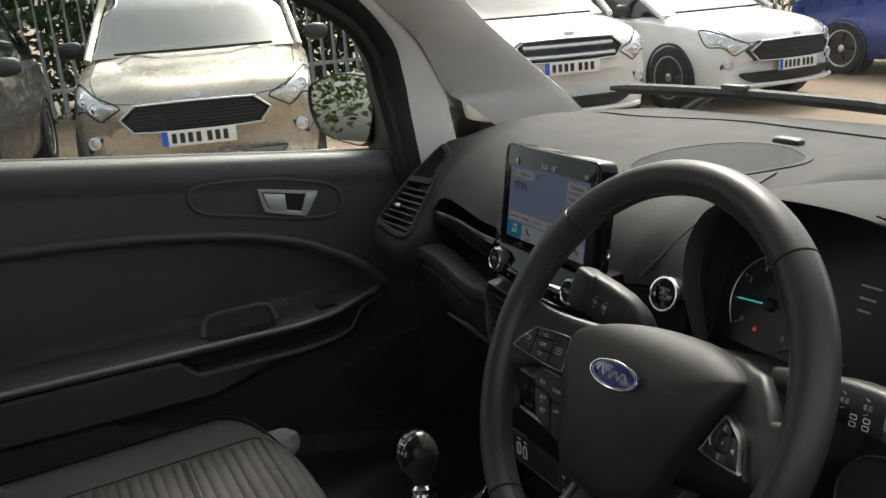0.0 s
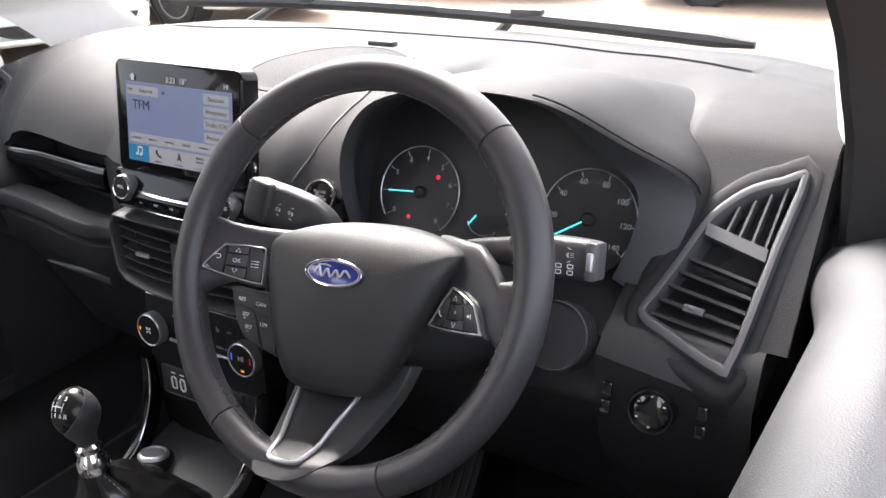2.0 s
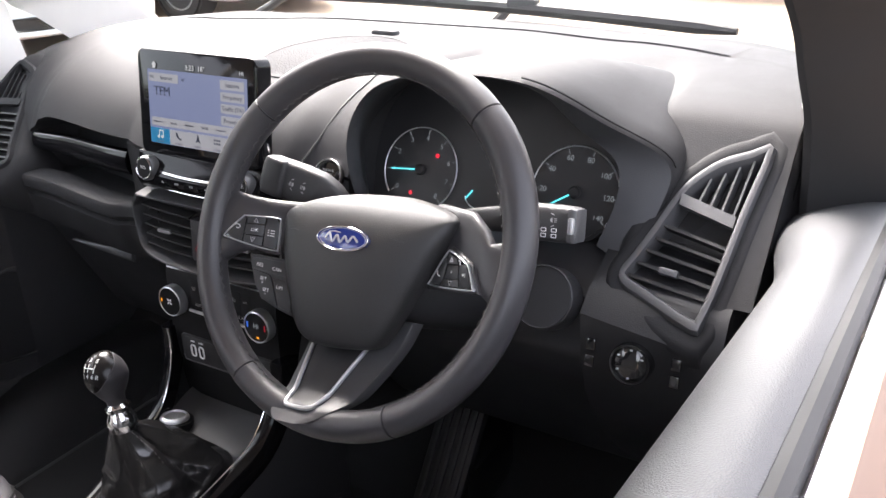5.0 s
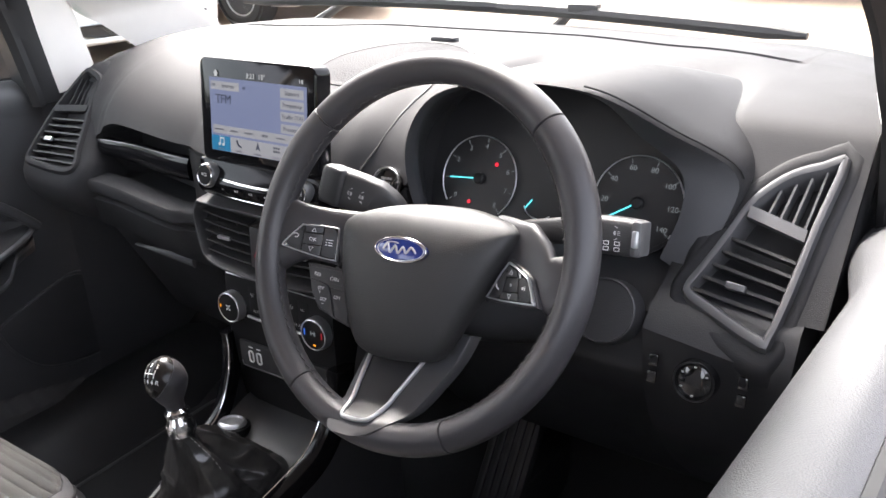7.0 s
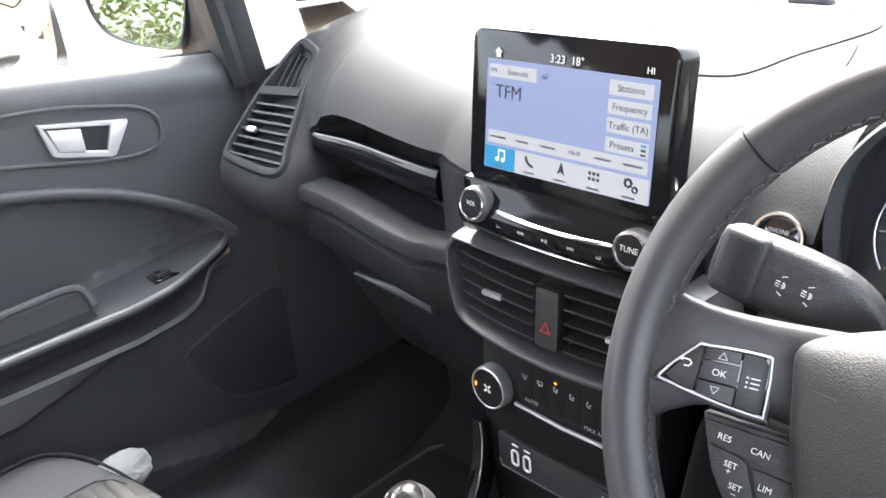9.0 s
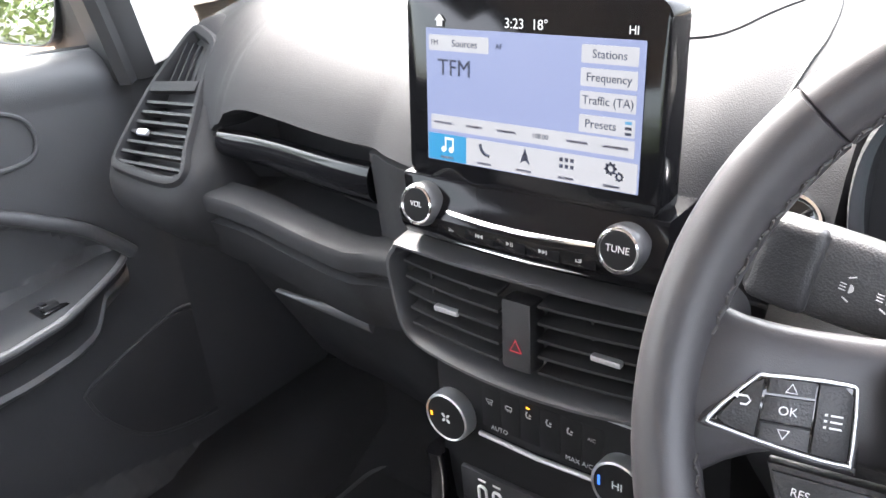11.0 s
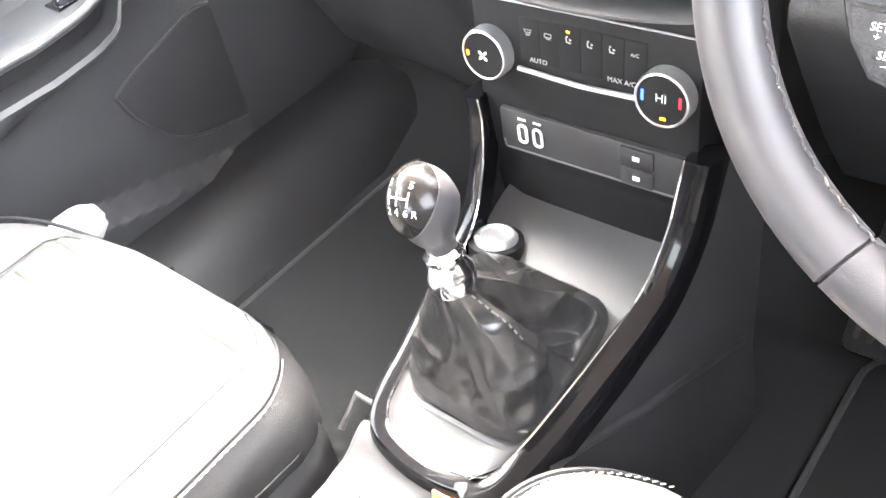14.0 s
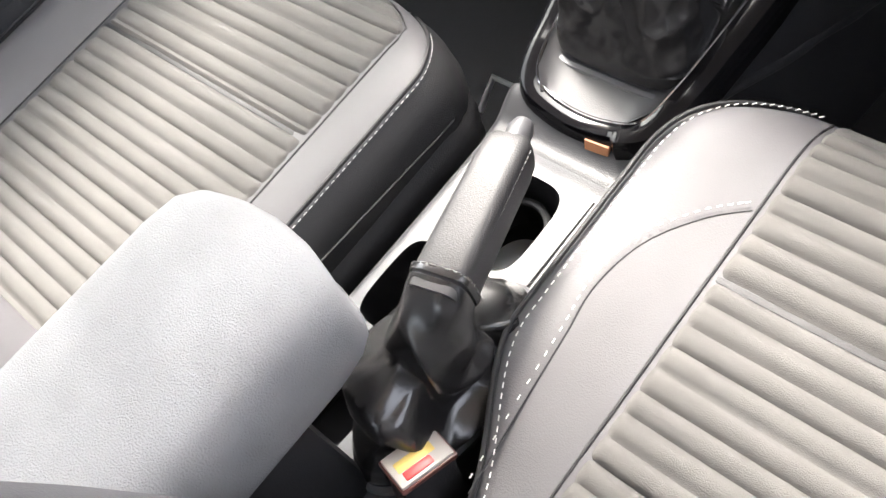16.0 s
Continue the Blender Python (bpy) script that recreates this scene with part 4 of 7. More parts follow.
disp = scr_rect("display", -0.087, 0.089, 1.0335, 1.129, "menu_blue", 0.0, unit)
tagged(disp, "lit display with a blue radio page")
scr_rect("menu_bar", -0.050, 0.088, 1.034, 1.0535, "menu_pale", 0.0005, disp)
scr_rect("menu_tab", -0.086, -0.050, 1.034, 1.0535, "menu_cyan", 0.0005, disp)
scr_rect("preset_bar", -0.083, 0.085, 1.0565, 1.0675, "menu_pale", 0.0005, disp)
for z, s in ((1.119, "Stations"), (1.1045, "Frequency"), (1.090, "Traffic (TA)"), (1.075, "Presets")):
    scr_rect("soft_key", 0.044, 0.0845, z - 0.0057, z + 0.0057, "menu_pale", 0.0005, disp)
    write("lettering", s, 0.0078, on_screen(0.0645 if s != "Presets" else 0.060, z, 0.0010), "menu_ink", disp)
scr_rect("soft_key", -0.084, -0.030, 1.1135, 1.1245, "menu_pale", 0.0005, disp)
write("lettering", "Sources", 0.0072, on_screen(-0.051, 1.119, 0.0010), "menu_ink", disp)
write("lettering", "FM", 0.0055, on_screen(-0.0785, 1.119, 0.0010), "menu_ink", disp)
write("lettering", "AF", 0.0055, on_screen(-0.021, 1.119, 0.0010), "menu_ink", disp)
write("lettering", "TFM", 0.0165, on_screen(-0.0605, 1.1015, 0.0010), "menu_ink", disp)
for k, w in enumerate((0.018, 0.014, 0.016, 0.014, 0.016, 0.018)):
    if k == 3:
        write("lettering", "108.00", 0.005, on_screen(0.014, 1.062, 0.0010), "menu_ink", disp)
    else:
        part("print_bar", box(bmesh.new(), (w, 0.0017, 0.0003), on_screen(-0.071 + 0.0285 * k, 1.062, 0.0010)), M["faint_print"], disp)
# tab symbols: note, handset, arrow, tiles, gears
for dx in (-0.071, -0.064):
    part("symbol", box(bmesh.new(), (0.0012, 0.009, 0.0003), on_screen(dx + 0.0018, 1.0465, 0.0011)), "menu_white", disp)
    part("symbol", lathe(bmesh.new(), [(0.0022, 0), (0.0022, 0.0003), (0, 0.0003)], on_screen(dx, 1.0425, 0.0011), 12), "menu_white", disp)
part("symbol", box(bmesh.new(), (0.0085, 0.0018, 0.0003), on_screen(-0.0657, 1.0507, 0.0011)), "menu_white", disp)
part("symbol", tube(bmesh.new(), [(on_screen(-0.033 + x, 1.0465 + z, 0.001)).translation for x, z in ((-0.004, 0.004), (-0.003, 0.0), (0.0, -0.003), (0.004, -0.004))], 0.0012, 6), "menu_ink", disp)
part("symbol", plate(bmesh.new(), [(0, 0.006), (-0.004, -0.005), (0, -0.0025), (0.004, -0.005)], 0.0003, on_screen(0.002, 1.0465, 0.001)), "menu_ink", disp)
for i in range(3):
    for j in range(2):
        part("symbol", box(bmesh.new(), (0.0026, 0.0026, 0.0003), on_screen(0.0315 + 0.0042 * i, 1.0445 + 0.0045 * j, 0.001)), "menu_ink", disp)
for dx, dz, r in ((0.069, 1.048, 0.0036), (0.0755, 1.0435, 0.0026)):
    part("symbol", frame_ring(bmesh.new(), [(r * (1.25 if k % 4 < 2 else 1) * math.cos(6.28319 * k / 32), r * (1.25 if k % 4 < 2 else 1) * math.sin(6.28319 * k / 32)) for k in range(32)], r * 0.5, 0.0003, on_screen(dx, dz, 0.001)), "menu_ink", disp)
for k in range(5):
    part("print_bar", box(bmesh.new(), (0.012, 0.0016, 0.0003), on_screen(-0.068 + 0.0345 * k, 1.0365, 0.0011)), M["faint_print"], disp)
for k, m in ((1.0785, "menu_cyan"), (1.075, "menu_ink"), (1.0715, "menu_ink")):
    part("symbol", box(bmesh.new(), (0.0045, 0.0018, 0.0003), on_screen(0.080, k, 0.001)), m, disp)
write("lettering", "3:23", 0.0095, on_screen(-0.009, 1.1345, 0.0003), "menu_white", unit)
write("lettering", "18\u00b0", 0.0095, on_screen(0.0115, 1.1345, 0.0003), "menu_white", unit)
write("lettering", "HI", 0.0075, on_screen(0.080, 1.1345, 0.0003), "menu_white", unit)
part("symbol", plate(bmesh.new(), [(0, 0.0045), (-0.0045, 0), (-0.0025, 0), (-0.0025, -0.004), (0.0025, -0.004), (0.0025, 0), (0.0045, 0)], 0.0003, on_screen(-0.074, 1.1345, 0.0003)), "menu_white", unit)

# ---- audio control panel under the screen ----
audio = thing("audio_control_panel", (0, 0.02, 0.965), "piano black audio panel with two ringed knobs", "control panel")
rings = []
for k in range(21):
    u = -1 + k / 10
    x = 0.112 * u
    b = 0.006 * (1 - u * u)
    rings.append([V(x, 0.06, 1.0165), V(x, 0.0185, 1.0165), V(x, 0.0165, 1.0145), V(x, 0.0165 - b, 1.003), V(x, 0.010 - b, 0.9955), V(x, 0.006 - b, 0.990), V(x, 0.007 - b, 0.978), V(x, 0.012 - b, 0.968), V(x, 0.022, 0.962), V(x, 0.07, 0.960)])
part("fascia", loft(bmesh.new(), rings), "fascia", audio, "glossy black fascia")
KN = V(0, -0.97, 0.24)
for x, s in ((-0.0865, "VOL"), (0.0855, "TUNE")):
    A = axes((x, 0.012, 0.9965), (1, 0, 0), KN) @ Matrix.Diagonal((0.79, 0.79, 1, 1))
    kb = part("knob", lathe(bmesh.new(), [(0.0215, -0.012), (0.0215, 0.008), (0.0205, 0.012), (0.019, 0.0135), (0.019, 0.012)], A), "satin", audio, "grey rotary knob")
    part("knob_ring", lathe(bmesh.new(), [(0.0190, 0.010), (0.0190, 0.0142), (0.0175, 0.0148), (0.0168, 0.0135)], A), "chrome", kb)
    part("knob_cap", lathe(bmesh.new(), [(0.0168, 0.010), (0.0165, 0.0135), (0.014, 0.0138), (0.0, 0.0138)], A), "cap", kb)
    write("lettering", s, 0.0085 if s == "TUNE" else 0.0075, A @ pose(0, 0.001, 0.0142), "white_ink", kb)
part("bright_strip", tube(bmesh.new(), [V(0.064 * u, 0.0015 + 0.006 * u * u, 0.9945) for u in [-1 + k / 8 for k in range(17)]], 0.0022, 8), "chrome", audio, "bright strip over the keys")
part("lower_strip", tube(bmesh.new(), [V(0.085 * u, 0.004 + 0.007 * u * u, 0.9715) for u in [-1 + k / 8 for k in range(17)]], 0.0014, 8), "chrome", audio)
for k in range(5):
    x = -0.057 + 0.0277 * k
    A = axes((x, 0.0015 + 0.006 * (x / 0.09) ** 2, 0.9845), (1, 0, 0), V(0, -1, 0.12))
    kk = part("key", plate(bmesh.new(), rrect(0.0268, 0.0125, 0.001, 2), 0.0025, A @ pose(0, 0, -0.001), 0.0006), "fascia", audio)
    if k == 0:
        for dz in (-0.0018, 0.0, 0.0018):
            part("mark", box(bmesh.new(), (0.0046, 0.0006, 0.0003), A @ pose(0, dz, 0.0017)), "grey_ink", kk)
            part("mark", box(bmesh.new(), (0.0009, 0.0014, 0.0004), A @ pose(0.9 * dz, dz, 0.0017)), "grey_ink", kk)
    elif k == 4:
        part("mark", frame_ring(bmesh.new(), rrect(0.0046, 0.0046, 0.0008, 2), 0.0006, 0.0003, A @ pose(0, 0, 0.0016)), "grey_ink", kk)
        part("mark", box(bmesh.new(), (0.0050, 0.0005, 0.0003), A @ pose(0, 0, 0.0017, 0, 0, -45)), "grey_ink", kk)
    else:
        sg = -1 if k == 1 else 1
        for dx in (-0.0018, 0.0012) if k != 2 else (-0.0014,):
            part("mark", plate(bmesh.new(), [(-0.0014, 0.0016 * sg), (-0.0014, -0.0016 * sg), (0.0013, 0)] if sg > 0 else [(0.0014, -0.0016 * sg), (0.0014, 0.0016 * sg), (-0.0013, 0)], 0.0003, A @ pose(dx * sg, 0, 0.0016)), "grey_ink", kk)
        for dx in (0.0030,) if k != 2 else (0.0010, 0.0024):
            part("mark", box(bmesh.new(), (0.0006, 0.0032, 0.0003), A @ pose(dx * sg, 0, 0.0017)), "grey_ink", kk)

# ---- centre air vents ----
cv = thing("centre_air_vents", (0, 0.03, 0.86), "pair of dark centre air vents in a grey surround", "air vent")
vo = [(p.x, p.y) for p in spline([(-0.142, 0.932, 0), (-0.132, 0.950, 0), (-0.115, 0.956, 0), (0, 0.960, 0), (0.115, 0.956, 0), (0.132, 0.950, 0), (0.142, 0.932, 0), (0.133, 0.893, 0), (0.120, 0.873, 0), (0.09, 0.866, 0), (0, 0.863, 0), (-0.09, 0.866, 0), (-0.120, 0.873, 0), (-0.133, 0.893, 0)], 4, True)]


def vring(grow_x, grow_z, y):
    return [V(x * grow_x, y + 0.10 * (z - 0.91) + 0.35 * x * x * 2.2, 0.911 + (z - 0.911) * grow_z) for x, z in vo]


part("surround", loft(bmesh.new(), [vring(1.04, 1.1, 0.05), vring(1.0, 1.0, -0.004), vring(0.985, 0.97, -0.009), vring(0.965, 0.92, -0.009), vring(0.945, 0.87, -0.003), vring(0.935, 0.84, 0.02)], True, False), "tray", cv, "satin grey surround")
part("duct", loft(bmesh.new(), [vring(0.94, 0.85, 0.018), vring(0.93, 0.84, 0.03)]), "rubber", cv)
for s in (-1, 1):
    for k in range(5):
        z = 0.938 - 0.0135 * k
        w = (0.122 - 0.002 * k) * s
        rr = []
        for j in range(6):
            x = s * 0.018 + (w - s * 0.018) * j / 5
            y = -0.002 + 0.10 * (z - 0.91) + 0.77 * x * x
            rr.append([V(x, y, z - 0.0011), V(x, y, z + 0.0011), V(x, y + 0.016, z + 0.003), V(x, y + 0.016, z + 0.0008)])
        part("slat", loft(bmesh.new(), rr), "rubber", cv)
    part("tab", box(bmesh.new(), (0.024, 0.006, 0.005), pose(-0.071 if s < 0 else 0.073, 0.002, 0.910), 0.0015), "silver", cv, "bright vent tab")
    for x in (0.055, 0.095):
        part("vane", box(bmesh.new(), (0.002, 0.012, 0.06), pose(s * x, 0.02, 0.91)), "rubber", cv)
hz = part("hazard_key", box(bmesh.new(), (0.027, 0.02, 0.058), pose(0.001, 0.004, 0.910, -6), 0.004), "panel", cv, "hazard key with a red triangle")
M["red_print"] = glow("red_print", (0.8, 0.03, 0.06), 0.05)
part("triangle", frame_ring(bmesh.new(), [(-0.0056, -0.0045), (0.0056, -0.0045), (0, 0.006)], 0.0011, 0.0006, axes((0.001, -0.0068, 0.903), (1, 0, 0), (0, -1, 0.1))), "red_print", hz)

# ---- climate panel, USB panel ----
cp = thing("climate_panel", (0, 0.03, 0.70), "black climate control panel with two ringed dials", "control panel")
rings = []
for k in range(13):
    u = -1 + k / 6
    x = 0.104 * u
    rings.append([V(x, 0.08, 0.868), V(x, 0.026, 0.862), V(x, 0.020, 0.845), V(x, 0.0175, 0.84), V(x, 0.014, 0.80), V(x, 0.013, 0.765), V(x, 0.013, 0.76), V(x, 0.010, 0.73), V(x, 0.010, 0.700), V(x, 0.016, 0.692), V(x, 0.016, 0.675), V(x, 0.022, 0.63), V(x, 0.022, 0.58), V(x, 0.1, 0.57)])
part("panel", loft(bmesh.new(), rings), "cap", cp)
part("upper_line", tube(bmesh.new(), [V(-0.10, 0.0175, 0.8445), V(0.10, 0.0175, 0.8445)], 0.0009, 6), "silver", cp)
M["amber"] = glow("amber_lamp", (1.0, 0.36, 0.02), 0.2)
M["blue_lamp"] = glow("blue_lamp", (0.05, 0.2, 0.9), 0.12)
for x in (-0.087, 0.079):
    A = axes((x, 0.0145, 0.797), (1, 0, 0), V(0, -1, 0.07))
    d = part("dial", lathe(bmesh.new(), [(0.0225, -0.004), (0.0225, 0.010), (0.0205, 0.0135), (0.0, 0.0138)], A), "cap", cp, "black rotary dial")
    part("dial_ring", lathe(bmesh.new(), [(0.0230, -0.004), (0.0232, 0.010), (0.0225, 0.0138), (0.0212, 0.0146), (0.0206, 0.0135)], A, 48), "silver", d)
    part("lamp", box(bmesh.new(), (0.0020, 0.0045, 0.0006), A @ (pose(-0.0160, 0.0, 0.0142) if x < 0 else pose(0.002, -0.0145, 0.0142, 0, 0, 90))), "amber", d, "amber lamp")
    if x < 0:
        for k in range(4):
            part("mark", lathe(bmesh.new(), [(0.0022, 0), (0.0022, 0.0004), (0, 0.0004)], A @ pose(0.0034 * math.cos(0.8 + 1.5708 * k), 0.0034 * math.sin(0.8 + 1.5708 * k), 0.014) @ Matrix.Rotation(0.8 + 1.5708 * k, 4, "Z") @ Matrix.Diagonal((1.1, 0.6, 1, 1)), 10), "white_ink", d)
    else:
        write("lettering", "HI", 0.010, A @ pose(0, 0.002, 0.0143), "lit_white", d)
        for sg, m in ((-1, "blue_lamp"), (1, "red_print")):
            part("lamp", box(bmesh.new(), (0.002, 0.009, 0.0005), A @ pose(sg * 0.0155, 0.002, 0.0142)), m, d)
part("bright_strip", tube(bmesh.new(), [V(-0.059, 0.0112, 0.787), V(0.0, 0.0105, 0.785), V(0.056, 0.0112, 0.787)], 0.0023, 8), "silver", cp, "bright strip between the dials")
for k in range(6):
    x = -0.047 + 0.0195 * k
    kk = part("key", box(bmesh.new(), (0.0188, 0.004, 0.038), pose(x, 0.0168, 0.814, -5), 0.0006), "cap", cp)
    IM = axes((x, 0.0138, 0.8225), (1, 0, 0), V(0, -1, 0.09)) @ Matrix.Diagonal((0.8, 0.8, 1, 1))
    if k in (0, 1):
        part("mark", frame_ring(bmesh.new(), [(-0.0045, 0.0022), (0.0045, 0.0022), (0.0034, -0.0012), (-0.0034, -0.0012)] if k == 0 else rrect(0.0085, 0.0046, 0.0006, 2), 0.0007, 0.0003, IM), "grey_ink", kk)
        for dx in (-0.002, 0, 0.002):
            part("mark", tube(bmesh.new(), [IM @ V(dx, -0.0022, 0), IM @ V(dx + 0.0006, -0.0034, 0), IM @ V(dx, -0.0046, 0)], 0.0003, 4), "grey_ink", kk)
    elif k == 5:
        write("lettering", "A/C", 0.0055, IM, "grey_ink", kk)
    else:
        part("mark", tube(bmesh.new(), [IM @ V(-0.003, 0.0018, 0), IM @ V(-0.0022, -0.0022, 0), IM @ V(0.0024, -0.0026, 0)], 0.0006, 5), "grey_ink", kk)
        part("mark", lathe(bmesh.new(), [(0.0011, 0), (0.0011, 0.0003), (0, 0.0003)], IM @ pose(-0.002, 0.0034, 0), 10), "grey_ink", kk)
        part("mark", plate(bmesh.new(), [(0.004, 0.0008), (0.001, 0.0022), (0.001, -0.0006)], 0.0003, IM), "grey_ink", kk)
    if k == 2:
        part("lamp", box(bmesh.new(), (0.0030, 0.0006, 0.0016), pose(x, 0.0138, 0.8300)), "amber", kk, "amber lamp")
for x, s in ((-0.037, "AUTO"), (0.04, "MAX A/C")):
    write("lettering", s, 0.0062, axes((x, 0.0108, 0.7985), (1, 0, 0), (0, -1, 0.08)), "grey_ink", cp)
usb = thing("usb_panel", (0, 0.0, 0.70), "black socket panel with two USB ports", "socket panel")
part("plate", box(bmesh.new(), (0.178, 0.008, 0.042), pose(0.006, 0.0095, 0.7235, -2), 0.003), "panel", usb)
part("lower_line", tube(bmesh.new(), [V(-0.080, 0.005, 0.712), V(-0.078, 0.005, 0.704), V(0.088, 0.005, 0.706), V(0.093, 0.005, 0.716)], 0.0013, 6), "satin", usb)
for x in (-0.058, -0.042):
    pt = part("usb_port", frame_ring(bmesh.new(), rrect(0.0105, 0.020, 0.0045, 4), 0.0022, 0.002, axes((x, 0.0050, 0.7235), (1, 0, 0), (0, -1, 0)), 0.0006), "white_ink", usb, "white-framed USB port")
    part("mark", box(bmesh.new(), (0.008, 0.0006, 0.002), pose(x, 0.0050, 0.7385)), "white_ink", pt)
for z in (0.734, 0.714):
    kk = part("key", box(bmesh.new(), (0.030, 0.004, 0.017), pose(0.055, 0.0055, z), 0.0015), "panel", usb)
    part("mark", box(bmesh.new(), (0.006, 0.0006, 0.004), pose(0.055, 0.0033, z)), "white_ink", kk)

# ---- centre console ----
console = thing("centre_console", (0, -0.2, 0.33), "dark centre console with glossy black side trims", "console")
# outer flanks
rings = []
for k in range(22):
    y = 0.10 - 0.80 * k / 21
    hw = interp(y, [(-0.7, 0.085), (-0.40, 0.080), (-0.26, 0.082), (-0.2, 0.088), (-0.05, 0.108), (0.03, 0.118), (0.1, 0.125)])
    zt = interp(y, [(-0.7, 0.52), (-0.34, 0.525), (-0.27, 0.545), (-0.235, 0.562), (-0.05, 0.61), (0.02, 0.69), (0.05, 0.80), (0.1, 0.86)])
    ti = 0.42 if y < -0.27 else min(zt - 0.002, 0.605 + (y + 0.04) * 0.225)
    rings.append([V(-hw - 0.02, y, 0.33), V(-hw - 0.004, y, 0.45), V(-hw, y, zt - 0.02), V(-hw + 0.008, y, zt - 0.004), V(-hw + 0.012, y, ti), V(hw - 0.012, y, ti), V(hw - 0.008, y, zt - 0.004), V(hw, y, zt - 0.02), V(hw + 0.004, y, 0.45), V(hw + 0.02, y, 0.33)])
part("tunnel", loft(bmesh.new(), rings, False), "dark", console, "dark grained console flanks")
crease = [V(interp(y, [(-0.26, 0.082), (-0.2, 0.088), (-0.05, 0.108), (0.03, 0.118), (0.1, 0.125)]) + 0.001, y, 0.545 - 0.36 * (y + 0.10)) for y in [-0.20 + 0.02 * k for k in range(15)]]
part("flank_crease", tube(bmesh.new(), crease, 0.0055, 10), "dark", console, "soft crease along the console flank")
# glossy side trims
TR = [(-0.245, 0.0605, 0.578), (-0.17, 0.076, 0.598), (-0.09, 0.088, 0.624), (-0.045, 0.094, 0.645), (-0.015, 0.099, 0.685), (-0.002, 0.102, 0.725), (0.001, 0.1055, 0.752)]
LOOP = [(-x, y, z) for y, x, z in reversed(TR[1:])] + [(-0.0705, -0.205, 0.590), (-0.064, -0.226, 0.583), (-0.052, -0.238, 0.578), (-0.028, -0.244, 0.574), (0.0, -0.246, 0.572)]
LOOP += [(-x, y, z) for x, y, z in reversed(LOOP[:-1])]
sp = spline(LOOP, 6)
rings, edge = [], []
for i, p in enumerate(sp):
    d = (sp[min(i + 1, len(sp) - 1)] - sp[max(i - 1, 0)]).normalized()
    lat = V(math.copysign(1, p.x), 0, 0) if p.y > -0.10 else (V(d.y, -d.x, 0)).normalized()
    lat = lat if lat.dot(V(p.x, p.y + 0.12, 0)) > 0 else -lat
    nn = d.cross(lat).normalized()
    nn = nn if nn.z > 0 or nn.y < -0.5 else -nn
    wd = 0.013 + 0.006 * (p.x > 0.04)
    rings.append([p + lat * a + nn * b for a, b in ((-0.006, -0.02), (-0.006, 0.0), (-0.0045, 0.003), (wd * 0.3, 0.0045), (wd * 0.75, 0.002), (wd, -0.006), (wd + 0.001, -0.024), (wd * 0.6, -0.034))])
    edge.append(p - lat * 0.0055 + nn * 0.0025)
part("side_trim", loft(bmesh.new(), rings), "trim_black", console, "piano black loop trim round the tray")
part("trim_edge", tube(bmesh.new(), edge, 0.0013, 6), "chrome", console, "thin bright edge")
# top tray round the gear lever
rings = []
for k in range(16):
    y = 0.045 - 0.285 * k / 15
    hw = interp(y, [(-0.24, 0.044), (-0.215, 0.062), (-0.17, 0.071), (-0.09, 0.083), (0.02, 0.096)])
    zt = 0.622 + (y + 0.04) * 0.225
    rings.append([V(-hw, y, zt + 0.006)] + [V(hw * u, y, zt - 0.004 * (1 - u ** 4)) for u in (-0.85, -0.5, 0, 0.5, 0.85)] + [V(hw, y, zt + 0.006)])
part("tray", loft(bmesh.new(), rings, False), "tray", console, "satin dark tray round the gear lever")
part("amber_tag", box(bmesh.new(), (0.024, 0.006, 0.011), pose(0.028, -0.2575, 0.563, -14, 0, 4), 0.001), mat("amber_sticker", (0.55, 0.25, 0.12), 0.5), console, "small orange tag")
# rear deck with cup holder wells
bm = bmesh.new()
nx, ny = 56, 144
vs = {}
WELLS = ((-0.010, -0.352, 0.040, 0.049, 0.095), (-0.036, -0.450, 0.030, 0.045, 0.07), (-0.026, -0.562, 0.036, 0.048, 0.07), (0.066, -0.368, 0.009, 0.022, 0.03))      # x, y, half sizes, depth
for i in range(nx + 1):
    for j in range(ny + 1):
        x, y = -0.082 + 0.164 * i / nx, -0.238 - 0.444 * j / ny
        z = interp(y, [(-0.68, 0.548), (-0.40, 0.548), (-0.298, 0.549), (-0.276, 0.553), (-0.238, 0.572)]) - 0.02 * max(0, (abs(x) - 0.072) / 0.01) ** 2 * 0.3
        for wx, wy, hx, hy, deep in WELLS:
            f = (abs((x - wx) / hx) ** 4 + abs((y - wy) / hy) ** 4) ** 0.25
            if f < 1:
                z -= deep
            if 0.90 < f < 1.10:
                g = (0.985 if f < 1 else 1.0) / f
                x, y = wx + (x - wx) * g, wy + (y - wy) * g
        vs[i, j] = bm.verts.new((x, y, z))
for i in range(nx):
    for j in range(ny):
        f = bm.faces.new((vs[i, j], vs[i + 1, j], vs[i + 1, j + 1], vs[i, j + 1]))
        # faces down in the wells go near-black, shade put into their colour
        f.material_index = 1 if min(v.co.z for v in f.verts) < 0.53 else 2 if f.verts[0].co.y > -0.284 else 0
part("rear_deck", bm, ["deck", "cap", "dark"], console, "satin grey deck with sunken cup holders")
part("cup_ring", tube(bmesh.new(), [V(-0.010 + 0.033 * math.cos(6.28319 * k / 32), -0.352 + 0.040 * math.sin(6.28319 * k / 32), 0.515) for k in range(32)], 0.004, 8, True), "rubber", console)
part("cup_floor", lathe(bmesh.new(), [(0.031, 0.0), (0.031, 0.003), (0, 0.003)], pose(-0.010, -0.352, 0.4555), 28), "silver", console)
